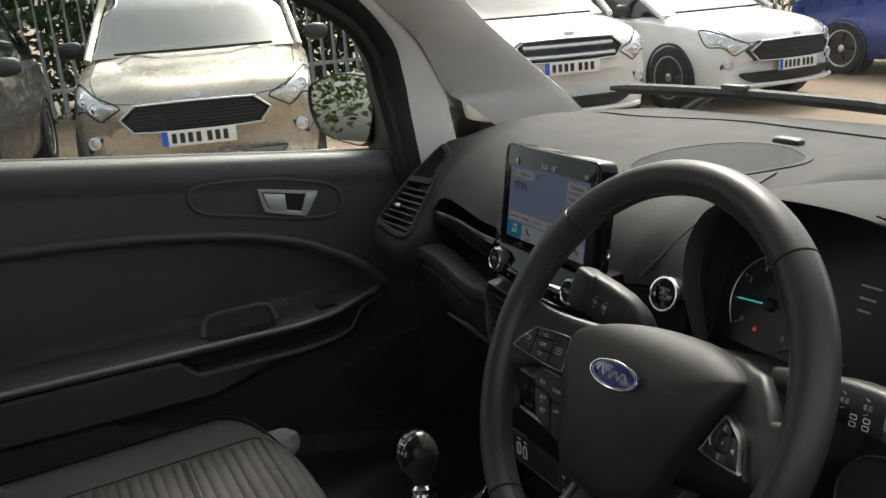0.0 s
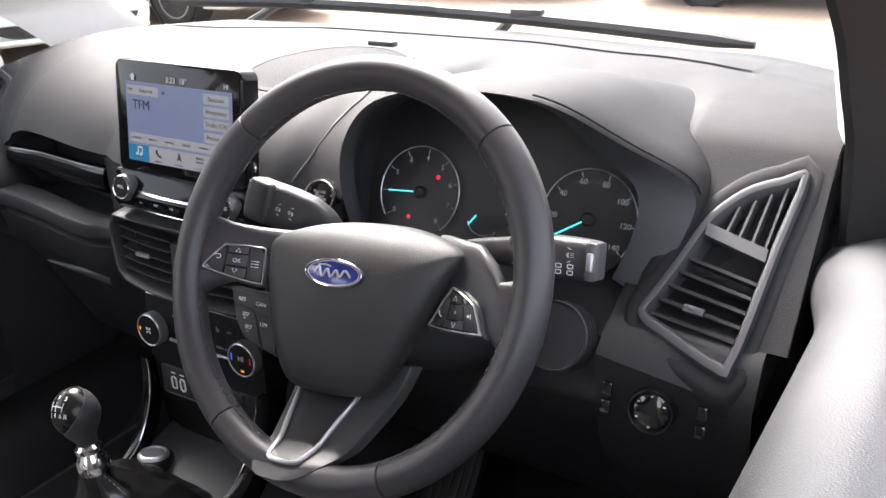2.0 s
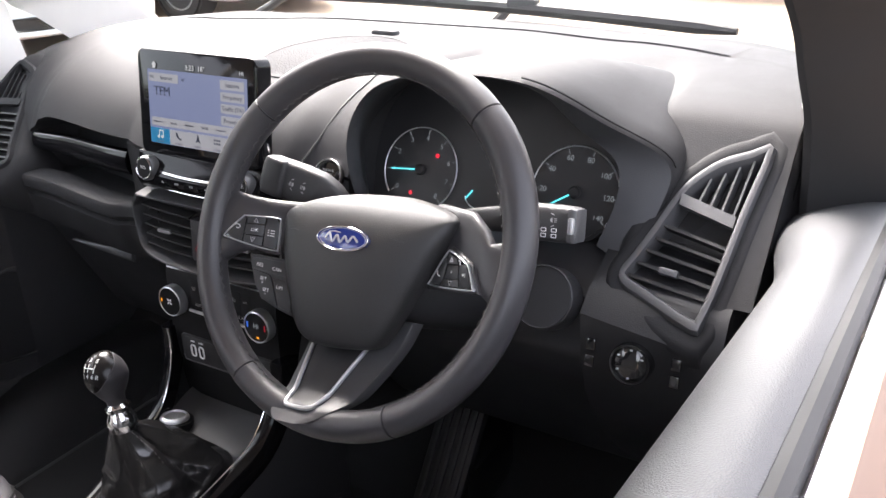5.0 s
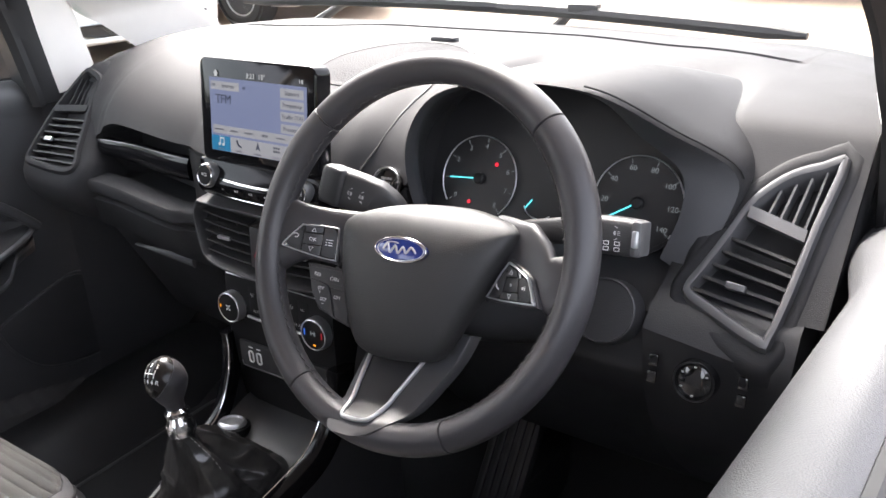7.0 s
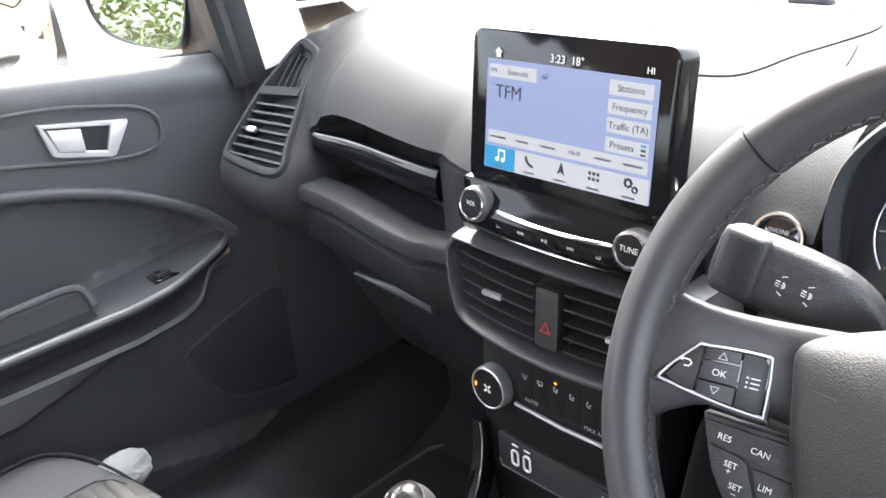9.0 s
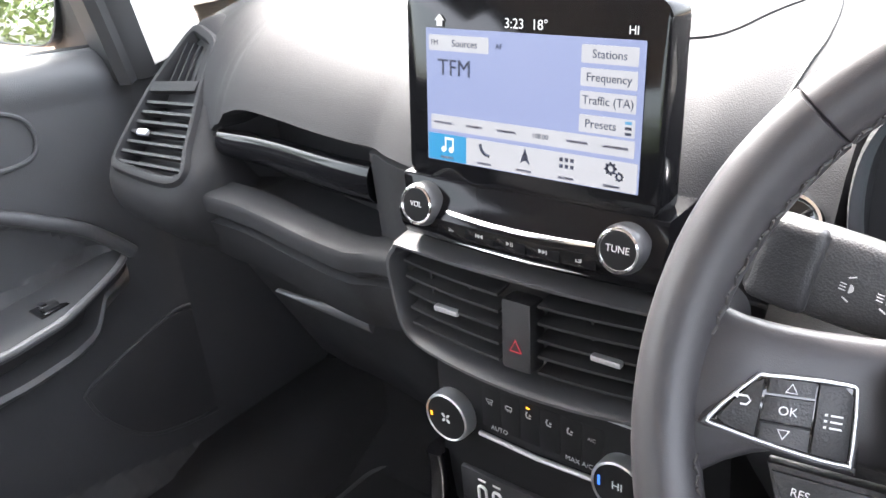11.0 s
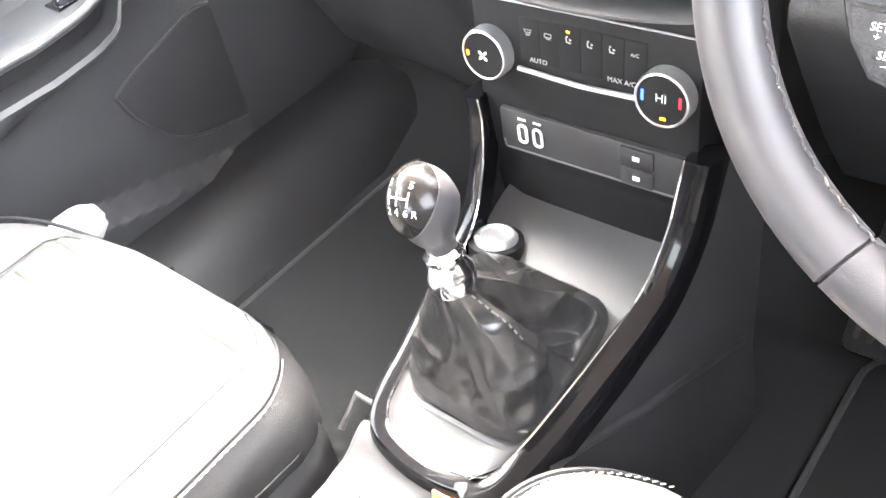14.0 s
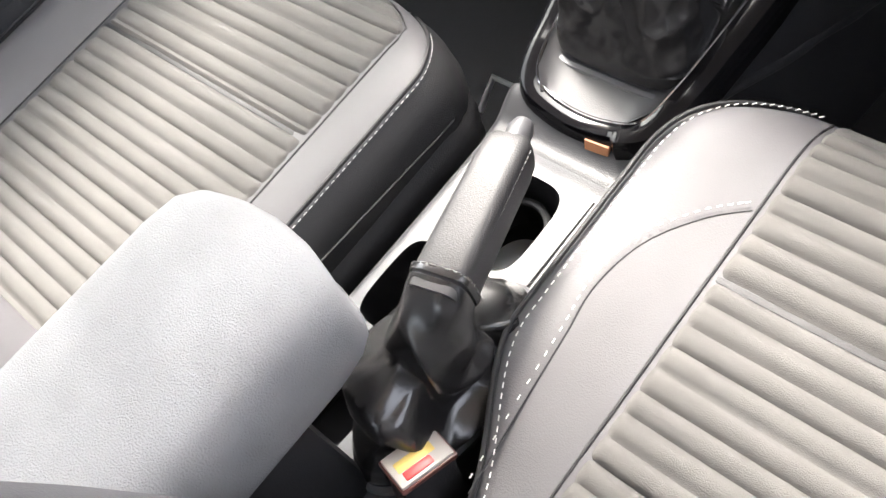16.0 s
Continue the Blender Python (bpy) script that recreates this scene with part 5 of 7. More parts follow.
part("deck_line", tube(bmesh.new(), [V(0.052, -0.30 - 0.012 * k, 0.5495) for k in range(10)], 0.0008, 5), "rubber", console, "thin dark joint along the deck")
part("parking_knob", lathe(bmesh.new(), [(0.021, -0.02), (0.021, 0.003), (0.019, 0.006), (0.0165, 0.007), (0.0155, 0.0045), (0, 0.0045)], pose(-0.068, -0.043, 0.630, -10)), "silver", console, "round satin button cap")
part("knob_well", lathe(bmesh.new(), [(0.0265, -0.02), (0.0265, 0.0005), (0.021, 0.0015), (0.021, -0.02)], pose(-0.068, -0.043, 0.630, -10)), "cap", console)

# ---- gear lever ----
gear = thing("gear_lever", (0.0, -0.14, 0.61), "manual gear lever with a creased leather boot", "gear lever")
G_DIR = V(-0.20, 0.06, 0.95).normalized()
col_c = V(0.001, -0.172, 0.731)


def around(a, table):
    """Values of a table of (angle, ...) rows at angle a, round the full turn."""
    rows = [(table[-1][0] - 6.28319, *table[-1][1:])] + list(table) + [(table[0][0] + 6.28319, *table[0][1:])]
    for p, q in zip(rows, rows[1:]):
        if p[0] <= a <= q[0]:
            f = (a - p[0]) / (q[0] - p[0])
            return [u + (v - u) * f for u, v in zip(p[1:], q[1:])]


# how far in and up the skin pulls near its foot, and near the collar: taut ridges run to two corners
LOW_PULL = [(-2.9, -0.02, 0.26), (-2.3, -0.06, 0.36), (-1.57, -0.08, 0.34), (-0.95, -0.06, 0.32), (-0.50, -0.02, 0.32), (-0.32, 0.02, 0.40), (-0.16, 0.02, 0.32), (0.12, 0.04, 0.30), (0.50, 0.02, 0.36), (0.63, 0.0, 0.46), (0.76, 0.05, 0.30), (1.1, 0.06, 0.26), (1.57, 0.04, 0.30), (2.3, 0.0, 0.34), (2.8, 0.04, 0.20)]
HIGH_PULL = [(-3.05, 0.92, 0.24), (-2.70, 0.55, 0.62), (-2.50, 0.60, 0.56), (-2.25, 0.92, 0.22), (-1.57, 0.90, 0.12), (-1.05, 0.90, 0.14), (-0.82, 0.80, 0.40), (-0.66, 0.62, 0.66), (-0.32, 0.54, 0.78), (-0.05, 0.62, 0.66), (0.10, 0.92, 0.30), (0.42, 0.86, 0.34), (0.62, 0.56, 0.68), (0.76, 0.60, 0.62), (1.1, 0.90, 0.26), (1.6, 0.72, 0.50), (1.95, 0.90, 0.30), (2.3, 0.60, 0.58), (2.7, 0.90, 0.26)]
foot, rings = [], []
for k in range(208):
    a = -math.pi + 6.28319 * k / 208
    r = (abs(math.cos(a) / 0.069) ** 5 + abs(math.sin(a) / 0.075) ** 5) ** -0.2
    foot.append((a, V(0.002 + r * math.cos(a), -0.126 + r * math.sin(a), 0.590 + 0.20 * (r * math.sin(a) + 0.06))))
for k in range(41):
    t = k / 40
    ring = []
    for a, b in foot:
        c = col_c + V(0.0170 * math.cos(a), 0.0170 * math.sin(a), -0.004)
        (s1, z1), (s2, z2) = around(a, LOW_PULL), around(a, HIGH_PULL)
        k1, k2, k3 = 3 * t * (1 - t) ** 2, 3 * t * t * (1 - t), t ** 3
        s, z = k1 * s1 + k2 * s2 + k3, k1 * z1 + k2 * z2 + k3
        p = V(b.x + (c.x - b.x) * s, b.y + (c.y - b.y) * s, b.z + (c.z - b.z) * z)
        q = p * 24
        env = math.sin(math.pi * t) ** 0.7
        p += (V(math.cos(a), math.sin(a), 0) * 0.7 + V(0, 0, 0.7)) * env * (0.0042 * (0.5 - abs(noise.noise(q)) * 2.4) + 0.0014 * (0.4 - abs(noise.noise(q * 2.3)) * 2))
        ring.append(p)
    rings.append(ring)
part("boot", loft(bmesh.new(), rings, True, False), "boot", gear, "creased black leather boot")
for k in range(9):
    t = 0.93 - 0.045 * k
    p, q = (sum((rings[int(u * 40)][j] for j in (92, 93, 94)), V(0, 0, 0)) / 3 for u in (t, t - 0.05))
    part("stitch", box(bmesh.new(), (0.0012, 0.0036, 0.0010), axes(p + V(0.0006, -0.0006, 0.0006), (q - p).cross(V(0.5, -0.6, 0.6)), V(0.5, -0.6, 0.6))), "thread", gear)
part("boot_frame", frame_ring(bmesh.new(), rrect(0.150, 0.164, 0.036, 6), 0.008, 0.006, pose(0.002, -0.126, 0.592, 11, 0, 0), 0.002), "satin", gear)
GA = axes(col_c, (1, 0, 0), G_DIR)
part("collar", lathe(bmesh.new(), [(0.017, -0.012), (0.0185, -0.006), (0.0185, 0.004), (0.015, 0.010), (0.014, 0.014), (0.0160, 0.016), (0.0160, 0.020), (0.012, 0.024)], GA, 28), "chrome", gear, "polished lever collar")
KC, KRX, KRY, KRZ = V(0.0, -0.002, 0.0595), 0.0252, 0.0262, 0.0335


def egg(d, off=0.0):
    """The knob's skin in direction d from its middle, lifted by off."""
    g = 1 - 0.22 * max(0, -d.z)
    k = 1 / math.sqrt((d.x / (KRX * g)) ** 2 + (d.y / (KRY * g)) ** 2 + (d.z / KRZ) ** 2)
    return GA @ (KC + d * (k + off))


rings = []
for k in range(18):
    th = radians(2 + 148 * k / 17)
    rings.append([egg(V(math.sin(th) * math.cos(0.2244 * i), math.sin(th) * math.sin(0.2244 * i), math.cos(th))) for i in range(28)])
rings.append([GA @ V(0.0118 * math.cos(0.2244 * i), 0.0118 * math.sin(0.2244 * i), 0.029) for i in range(28)])
rings.append([GA @ V(0.0112 * math.cos(0.2244 * i), 0.0112 * math.sin(0.2244 * i), 0.016) for i in range(28)])
knob = part("knob", loft(bmesh.new(), rings), "leather", gear, "dark leather-sided gear knob")
FD = V(0.02, -0.74, 0.66).normalized()
FX = V(1, 0, 0) - FD * FD.x
FX.normalize()
FY = FD.cross(FX)


def on_face(u, v, off):
    """A point of the face; u and v run from -1 to 1 across and up it."""
    a, b = radians(56) * u * (1 + 0.15 * v), radians(66) * v
    r = math.hypot(a, b)
    d = FD if r < 1e-6 else FD * math.cos(r) + (FX * a + FY * b) * (math.sin(r) / r)
    return egg(d, off)


part("knob_face", loft(bmesh.new(), [[on_face(g * math.cos(0.19635 * i), g * math.sin(0.19635 * i), 0.0014 if g < 0.99 else 0.0) for i in range(32)] for g in (1.0, 0.97, 0.85, 0.65, 0.45, 0.25, 0.06)]), "knob_gloss", knob, "glossy black face with a white shift pattern")
part("knob_trim", tube(bmesh.new(), [on_face(math.cos(0.19635 * i), math.sin(0.19635 * i), 0.0004) for i in range(32)], 0.0007, 6, True), "satin", knob, "thin grey trim")


def face_pose(u, v):
    o = on_face(u, v, 0.0017)
    ex, ey = on_face(u + 0.05, v, 0.0017) - o, on_face(u, v + 0.05, 0.0017) - o
    return axes(o, ex, ex.cross(ey))


for u in (-0.30, 0.0, 0.30):
    part("shift_mark", tube(bmesh.new(), [on_face(u, v, 0.0016) for v in (-0.10, 0.0, 0.10, 0.20)], 0.0006, 5), "white_ink", knob)
part("shift_mark", tube(bmesh.new(), [on_face(u, 0.05, 0.0016) for u in (-0.3, -0.15, 0, 0.15, 0.3)], 0.0006, 5), "white_ink", knob)
for s, u, v in (("1", -0.30, 0.33), ("3", 0, 0.33), ("5", 0.30, 0.33), ("2", -0.30, -0.24), ("4", 0, -0.24), ("6", 0.28, -0.24), ("R", 0.52, -0.24)):
    write("lettering", s, 0.0075, face_pose(u, v), "white_ink", knob)

# ---- handbrake ----
hb = thing("handbrake", (0.06, -0.46, 0.55), "raised handbrake lever in a creased leather boot", "handbrake")
H0, H1 = V(0.076, -0.471, 0.693), V(0.043, -0.346, 0.706)
d = (H1 - H0).normalized()
HA = axes(H0, d, V(0, 0, 1))
prof = [(-0.01, 0.0185, 0.0175), (0.004, 0.0205, 0.0195), (0.03, 0.0200, 0.0195), (0.07, 0.0190, 0.0190), (0.100, 0.0185, 0.0190), (0.113, 0.0172, 0.0175), (0.119, 0.0145, 0.0150), (0.121, 0.010, 0.011)]
part("grip", loft(bmesh.new(), [[HA @ V(u, w * math.copysign(abs(math.cos(q)) ** 0.45, math.cos(q)), h * math.copysign(abs(math.sin(q)) ** 0.45, math.sin(q))) for q in [6.28319 * i / 28 for i in range(28)]] for u, w, h in prof]), mat("handbrake_leather", (0.042, 0.041, 0.042), 0.46, spec=0.35, grain=0.2, scale=900, bump=1), hb, "smooth dark grey leather grip")
part("release_button", loft(bmesh.new(), [[HA @ V(u, w * math.cos(q), w * math.sin(q) + 0.001) for q in [6.28319 * i / 16 for i in range(16)]] for u, w in ((0.115, 0.010), (0.133, 0.0095), (0.139, 0.007), (0.141, 0.003))]), "satin", hb, "grey release button")
for k in range(24):
    u = 0.006 + 0.0045 * k
    part("stitch", box(bmesh.new(), (0.0030, 0.0010, 0.0008), HA @ pose(u, -0.0192 + 0.0006 * u / 0.1, 0.010)), "rubber", hb)
foot = [V(0.052 - 0.046 * math.cos(6.28319 * i / 96), -0.498 - 0.098 * math.sin(6.28319 * i / 96), 0.550) for i in range(96)]


rim = [HA @ V(-0.002, 0.0225 * math.copysign(abs(math.cos(6.28319 * i / 96)) ** 0.6, math.cos(6.28319 * i / 96)), 0.0200 * math.copysign(abs(math.sin(6.28319 * i / 96)) ** 0.6, math.sin(6.28319 * i / 96))) for i in range(96)]
# heights of two broad folds round the boot: a deep V on the driver's side, and a shorter fold inside it
FOLD_V = [(-3.2, 0.40), (-1.7, 0.50), (-1.2, 0.46), (-0.3, 0.27), (0.0, 0.27), (0.4, 0.40), (0.9, 0.56), (1.6, 0.5), (3.2, 0.40)]
FOLD_IN = [(-0.6, 0.50), (-0.1, 0.43), (0.35, 0.54), (0.9, 0.70)]
rings = []
for k in range(61):
    t = k / 60
    ring = [b * (1 - t) ** 3 + (b + V(0, 0, 0.055)) * 3 * t * (1 - t) ** 2 + (c - d * 0.026 - V(0, 0, 0.012)) * 3 * t * t * (1 - t) + c * t ** 3 for b, c in zip(foot, rim)]
    ctr = sum(ring, V(0, 0, 0)) / 96
    env = min(1, (1 - t) / 0.30) * min(1, t / 0.12)
    for i, p in enumerate(ring):
        a = math.atan2((foot[i].y + 0.498) * 0.5, foot[i].x - 0.052)
        x = t - interp(a, FOLD_V)
        h = 0.019 * math.exp(-(x / (0.12 if x < 0 else 0.026)) ** 2) - 0.008 * math.exp(-((x - 0.08) / 0.05) ** 2)
        x, g = t - interp(a, FOLD_IN), math.exp(-((a - 0.2) / 0.45) ** 2)
        h += g * (0.008 * math.exp(-(x / (0.06 if x < 0 else 0.03)) ** 2) - 0.005 * math.exp(-((x - 0.07) / 0.035) ** 2))
        h += 0.003 * (0.5 - abs(noise.noise(p * 30)) * 2.2)
        ring[i] = p + (p - ctr).normalized() * h * env
    rings.append(ring)
part("boot", loft(bmesh.new(), rings, True, False), "boot", hb, "softly folded black leather boot")
CO = [[HA @ V(u, (w + 0.0022) * math.copysign(abs(math.cos(q)) ** 0.6, math.cos(q)), w * math.copysign(abs(math.sin(q)) ** 0.6, math.sin(q))) for q in [6.28319 * i / 32 for i in range(32)]] for u, w in ((0.0, 0.0205), (0.001, 0.0212), (0.006, 0.0210), (0.0072, 0.0198))]
part("boot_collar", loft(bmesh.new(), CO, True, False), "boot", hb, "hemmed collar of the boot")
for k in range(30):
    q = 6.28319 * k / 30
    c = HA @ V(0.005, 0.0236 * math.copysign(abs(math.cos(q)) ** 0.6, math.cos(q)), 0.0213 * math.copysign(abs(math.sin(q)) ** 0.6, math.sin(q)))
    c2 = HA @ V(0.005, 0.0236 * math.copysign(abs(math.cos(q + 0.1)) ** 0.6, math.cos(q + 0.1)), 0.0213 * math.copysign(abs(math.sin(q + 0.1)) ** 0.6, math.sin(q + 0.1)))
    part("stitch", tube(bmesh.new(), [c, c2], 0.0006, 5), "thread", hb)
part("boot_frame", tube(bmesh.new(), foot, 0.005, 8, True), "satin", hb)

# ---- armrest ----
arm = thing("armrest_box", (-0.04, -0.66, 0.55), "padded charcoal cloth centre armrest", "armrest")
rings = []
for y, g, dz in ((-0.505, 0.62, -0.030), (-0.507, 0.76, -0.016), (-0.513, 0.88, -0.006), (-0.526, 0.965, 0.0), (-0.55, 1.0, 0.0), (-0.60, 1.0, 0.0), (-0.75, 1.0, 0.0), (-0.95, 1.0, -0.004)):
    rings.append([V(-0.014 + 0.086 * g * x, y - 0.012 * x * x, 0.727 + dz * 0.4 + 0.048 * g * z) for x, z in [(math.copysign(abs(math.cos(q)) ** 0.46, math.cos(q)), math.copysign(abs(math.sin(q)) ** 0.58, math.sin(q))) for q in [6.28319 * i / 40 for i in range(40)]]])
part("pad", loft(bmesh.new(), rings), "armrest", arm, "soft charcoal cloth pad")
part("stem", box(bmesh.new(), (0.13, 0.30, 0.17), pose(-0.01, -0.74, 0.615), 0.012), "dark", arm)

# ---- seat belt buckle ----
bk = thing("seat_belt_buckle", (0.10, -0.565, 0.50), "black seat belt buckle with a red release key", "buckle")
A = axes((0.1040, -0.566, 0.60), (0.96, -0.20, 0), (-0.10, 0.22, 0.95))
part("housing", box(bmesh.new(), (0.030, 0.044, 0.10), A @ pose(0, 0, -0.030), 0.005), "dark", bk)
part("rim", box(bmesh.new(), (0.0325, 0.0465, 0.005), A @ pose(0, 0, 0.0165), 0.0022), mat("red_brown_rim", (0.16, 0.06, 0.05), 0.35), bk, "dark red rim of the buckle")
part("top_cap", box(bmesh.new(), (0.0295, 0.0435, 0.006), A @ pose(0, 0, 0.0185), 0.0025), mat("pale_cap", (0.55, 0.50, 0.45), 0.5), bk, "pale cap of the buckle")
part("release_key", box(bmesh.new(), (0.0075, 0.023, 0.004), A @ pose(0.0085, -0.004, 0.0205), 0.0015), mat("red_key", (0.60, 0.03, 0.03), 0.4), bk, "red release key")
part("key_label", box(bmesh.new(), (0.0095, 0.030, 0.002), A @ pose(-0.0005, -0.002, 0.0209), 0.0008), mat("yellow_label", (0.75, 0.55, 0.15), 0.5), bk, "pale yellow label")

# ---- front seats ----
def ribbed(nm, par, cx, wide, y0, y1, zf, pitch=0.0185):
    """A fabric panel with cross ribs."""
    bm = bmesh.new()
    ny, nx = int((y0 - y1) / 0.0022), 14
    rows = []
    for j in range(ny + 1):
        y = y0 + (y1 - y0) * j / ny
        ph, hw = (y0 - y) / pitch, wide(y)
        h = 0.0072 * (abs(math.sin(math.pi * ph)) ** 0.42 - 0.7)
        e = min(1, min(y0 - y, y - y1) / 0.004)
        us = [-1, -0.985, -0.965] + [-0.94 + 1.88 * i / nx for i in range(nx + 1)] + [0.965, 0.985, 1]
        rows.append([V(cx + hw * u, y, zf(hw * u, y) + 0.004 + h * e * min(1, (1 - abs(u)) / 0.05) - 0.004 * (1 - e) - 0.007 * max(0, (abs(u) - 0.96) / 0.04)) for u in us])
    return part(nm, loft(bm, rows, False), "fabric", par, "ribbed grey fabric panel")


def front_seat(cx, hw, hi, front, zt, band, side, wide=0.0):
    st = thing("bucket_seat", (cx, -0.45, 0.34), "grey leatherette front seat with ribbed fabric centre and pale stitching", "car seat", "front seats")
    def zf(x, y):
        a = min(1, abs(x) / (hw + (wide if x < 0 else 0)))
        z = zt - 0.010 + 0.016 * max(0, (a - hi / hw * 0.92)) / (1 - hi / hw * 0.92 + 1e-6) - 0.035 * (front - y)
        f = max(0, 1 - (front - y) / 0.10)
        return z - 0.055 * f ** 2.4
    def half(y):
        f = max(0, 1 - (front - y) / 0.13)
        if side > 0:
            return hw * max(0.30, (1 - max(0, 1 - (front - y) / 0.115) ** 1.9) ** (1 / 1.9))
        r = max(0, min(1, (-0.44 - y) / 0.14)) if side < 0 else 0
        return hw * (1 - 0.34 * f ** 2.2) - 0.055 * r * r * (3 - 2 * r)
    rings = []
    for k in range(40):
        y = front - 0.52 * (k / 39) ** 1.5
        h = half(y)
        f = max(0, 1 - (front - y) / 0.02) ** 2
        hl = h + wide * min(1, (front - y) / 0.12)
        top = [V(cx + (h if u > 0 else hl) * u, y, zf((h if u > 0 else hl) * u, y) - 0.012 * max(0, (abs(u) - 0.86) / 0.14) ** 2 * (1 - f) - 0.02 * f) for u in (-1, -0.97, -0.92, -0.85, -0.75, -0.6, -0.3, 0, 0.3, 0.6, 0.75, 0.85, 0.92, 0.97, 1)]
        lo = 0.50
        b = 0.026 if side > 0 else 0.004
        sd = [V(cx + h + w, y + 0.004 * (1 - f), z) for w, z in ((b * 0.55, zf(h, y) - 0.022), (b, zf(h, y) - 0.048), (b, 0.53), (b - 0.01, lo))] + [V(cx - (hl + 0.004), y, z) for z in (lo, 0.54, zf(h, y) - 0.035)]
        rings.append(top + sd)
    cb = loft(bmesh.new(), rings)
    cb.faces.ensure_lookup_table()
    for i in range(39 * len(rings[0])):
        cb.faces[i].material_index = 1 if 14 <= i % len(rings[0]) < 21 else 0
    part("cushion", cb, ["seat_vinyl", "seatbase"], st, "grey leatherette cushion with raised bolsters")
    inset = lambda y: min(hi, half(y) - 0.034)
    ribbed("fabric_panel", st, cx, inset, front - 0.016, band + 0.0016, zf)
    ribbed("fabric_panel", st, cx, inset, band - 0.0016, front - 0.50, zf)
    part("seam_band", box(bmesh.new(), (hi * 1.98, 0.0055, 0.006), pose(cx, band, zf(0, band) - 0.0015), 0.001), "seatbase", st)
    # piping and stitches along the bolsters
    for s in (-1, 1):
        line = [V(cx + s * (half(y) + (wide if s < 0 else 0) * min(1, (front - y) / 0.12) - 0.002), y, zf(half(y), y) - 0.006) for y in [front - (0.028 if side > 0 else 0.012) - 0.48 * (k / 40) ** 1.3 for k in range(41)]]
        part("piping", tube(bmesh.new(), line, 0.0022, 8), "seatbase", st)
        me = None
        ln = [0.0]
        for a, b in zip(line, line[1:]):
            ln.append(ln[-1] + (b - a).length)
        n = int(ln[-1] / 0.0075)
        for k in range(7 if side > 0 else 0, n):
            q = k * 0.0075
            i = max(j for j in range(len(ln)) if ln[j] <= q)
            if i >= len(line) - 1:
                break
            p = line[i].lerp(line[i + 1], (q - ln[i]) / (ln[i + 1] - ln[i]))
            dd = line[i + 1] - line[i]
            m = axes(p + (V(s * 0.0042, 0, -0.0022) if side > 0 else V(-s * 0.010, 0, 0.0048)), dd, (0.5, 0, 0.8) if side > 0 else (0, 0, 1))
            if me is None:
                o = part("stitch", box(bmesh.new(), (0.0038, 0.0008, 0.0006)), "pale_thread", st)
                me = o.data
            else:
                o = new("stitch", me)
                o.parent = st
                o.matrix_parent_inverse = st.matrix_world.inverted()
            o.matrix_basis = m
        # curved stitched seam across the bolster
        edge = [V(cx + s * (inset(y) + 0.002), y, zf(inset(y), y) + 0.0006) for y in [front - 0.02 - 0.47 * k / 24 for k in range(25)]]
        part("insert_seam", tube(bmesh.new(), edge, 0.0012, 6), "seatbase", st)
        seam = spline([(x, y, zf(x - cx, y)) for x, y in ((0.190, -0.288), (0.166, -0.312), (0.143, -0.350), (0.134, -0.395), (0.138, -0.436), (0.143, -0.49), (0.150, -0.56))], 10) if side < 0 and s < 0 else []
        if seam:
            part("bolster_seam", tube(bmesh.new(), [p + V(0, 0, -0.0003) for p in seam], 0.0008, 6), "seatbase", st)
        for i in range(0, len(seam) - 1, 2):
            for f in (0.5,):
                p = seam[i].lerp(seam[i + 1], f)
                o = new("stitch", me)
                o.parent = st
                o.matrix_parent_inverse = st.matrix_world.inverted()
                dd = seam[i + 1] - seam[i]
                o.matrix_basis = axes(p + V(-0.004, 0.003, 0.0036), dd, (0, 0, 1))
        # dark side valance with a seam
        rr = []
        for k in range(16):
            y = front - 0.065 - 0.43 * k / 15
            h = half(y) + 0.006 + (wide if s < 0 else 0)
            h += 0.024 if side > 0 and s > 0 else 0
            rr.append([V(cx + s * (h - 0.006), y, zf(h, y) - 0.060), V(cx + s * (h + 0.003), y, 0.540), V(cx + s * (h + 0.007), y, 0.53), V(cx + s * (h + 0.004), y, 0.48), V(cx + s * (h - 0.01), y, 0.42)])
        part("side_valance", loft(bmesh.new(), rr, False), "seatbase", st, "dark side panel of the seat")
        part("valance_seam", tube(bmesh.new(), [V(cx + s * (half(y) + (0.0265 if side > 0 and s > 0 else 0.0045)), y, 0.553 + 0.05 * (front - y)) for y in [front - 0.05 - 0.44 * k / 15 for k in range(16)]], 0.0015, 6), "rubber", st)
        part("rail", box(bmesh.new(), (0.04, 0.55, 0.06), pose(cx + s * 0.18, front - 0.30, 0.35), 0.01), "rubber", st)
    part("base", box(bmesh.new(), (hw * 1.7, 0.42, 0.14), pose(cx, front - 0.29, 0.44), 0.02), "seatbase", st)
    bar = [V(cx + side * (hw - 0.025), front - 0.005, 0.40), V(cx + side * (hw - 0.025), front + 0.03, 0.425), V(cx + side * (hw - 0.075), front + 0.03, 0.425), V(cx + side * (hw - 0.075), front - 0.005, 0.40)]
    part("slide_bar", tube(bmesh.new(), bar, 0.004, 8), "silver", st, "bent bright slide handle")
    # backrest
    B = pose(cx, front - 0.50, 0.60, 16) if side > 0 else pose(cx, front - 0.458, 0.60, 12)
    rr = []
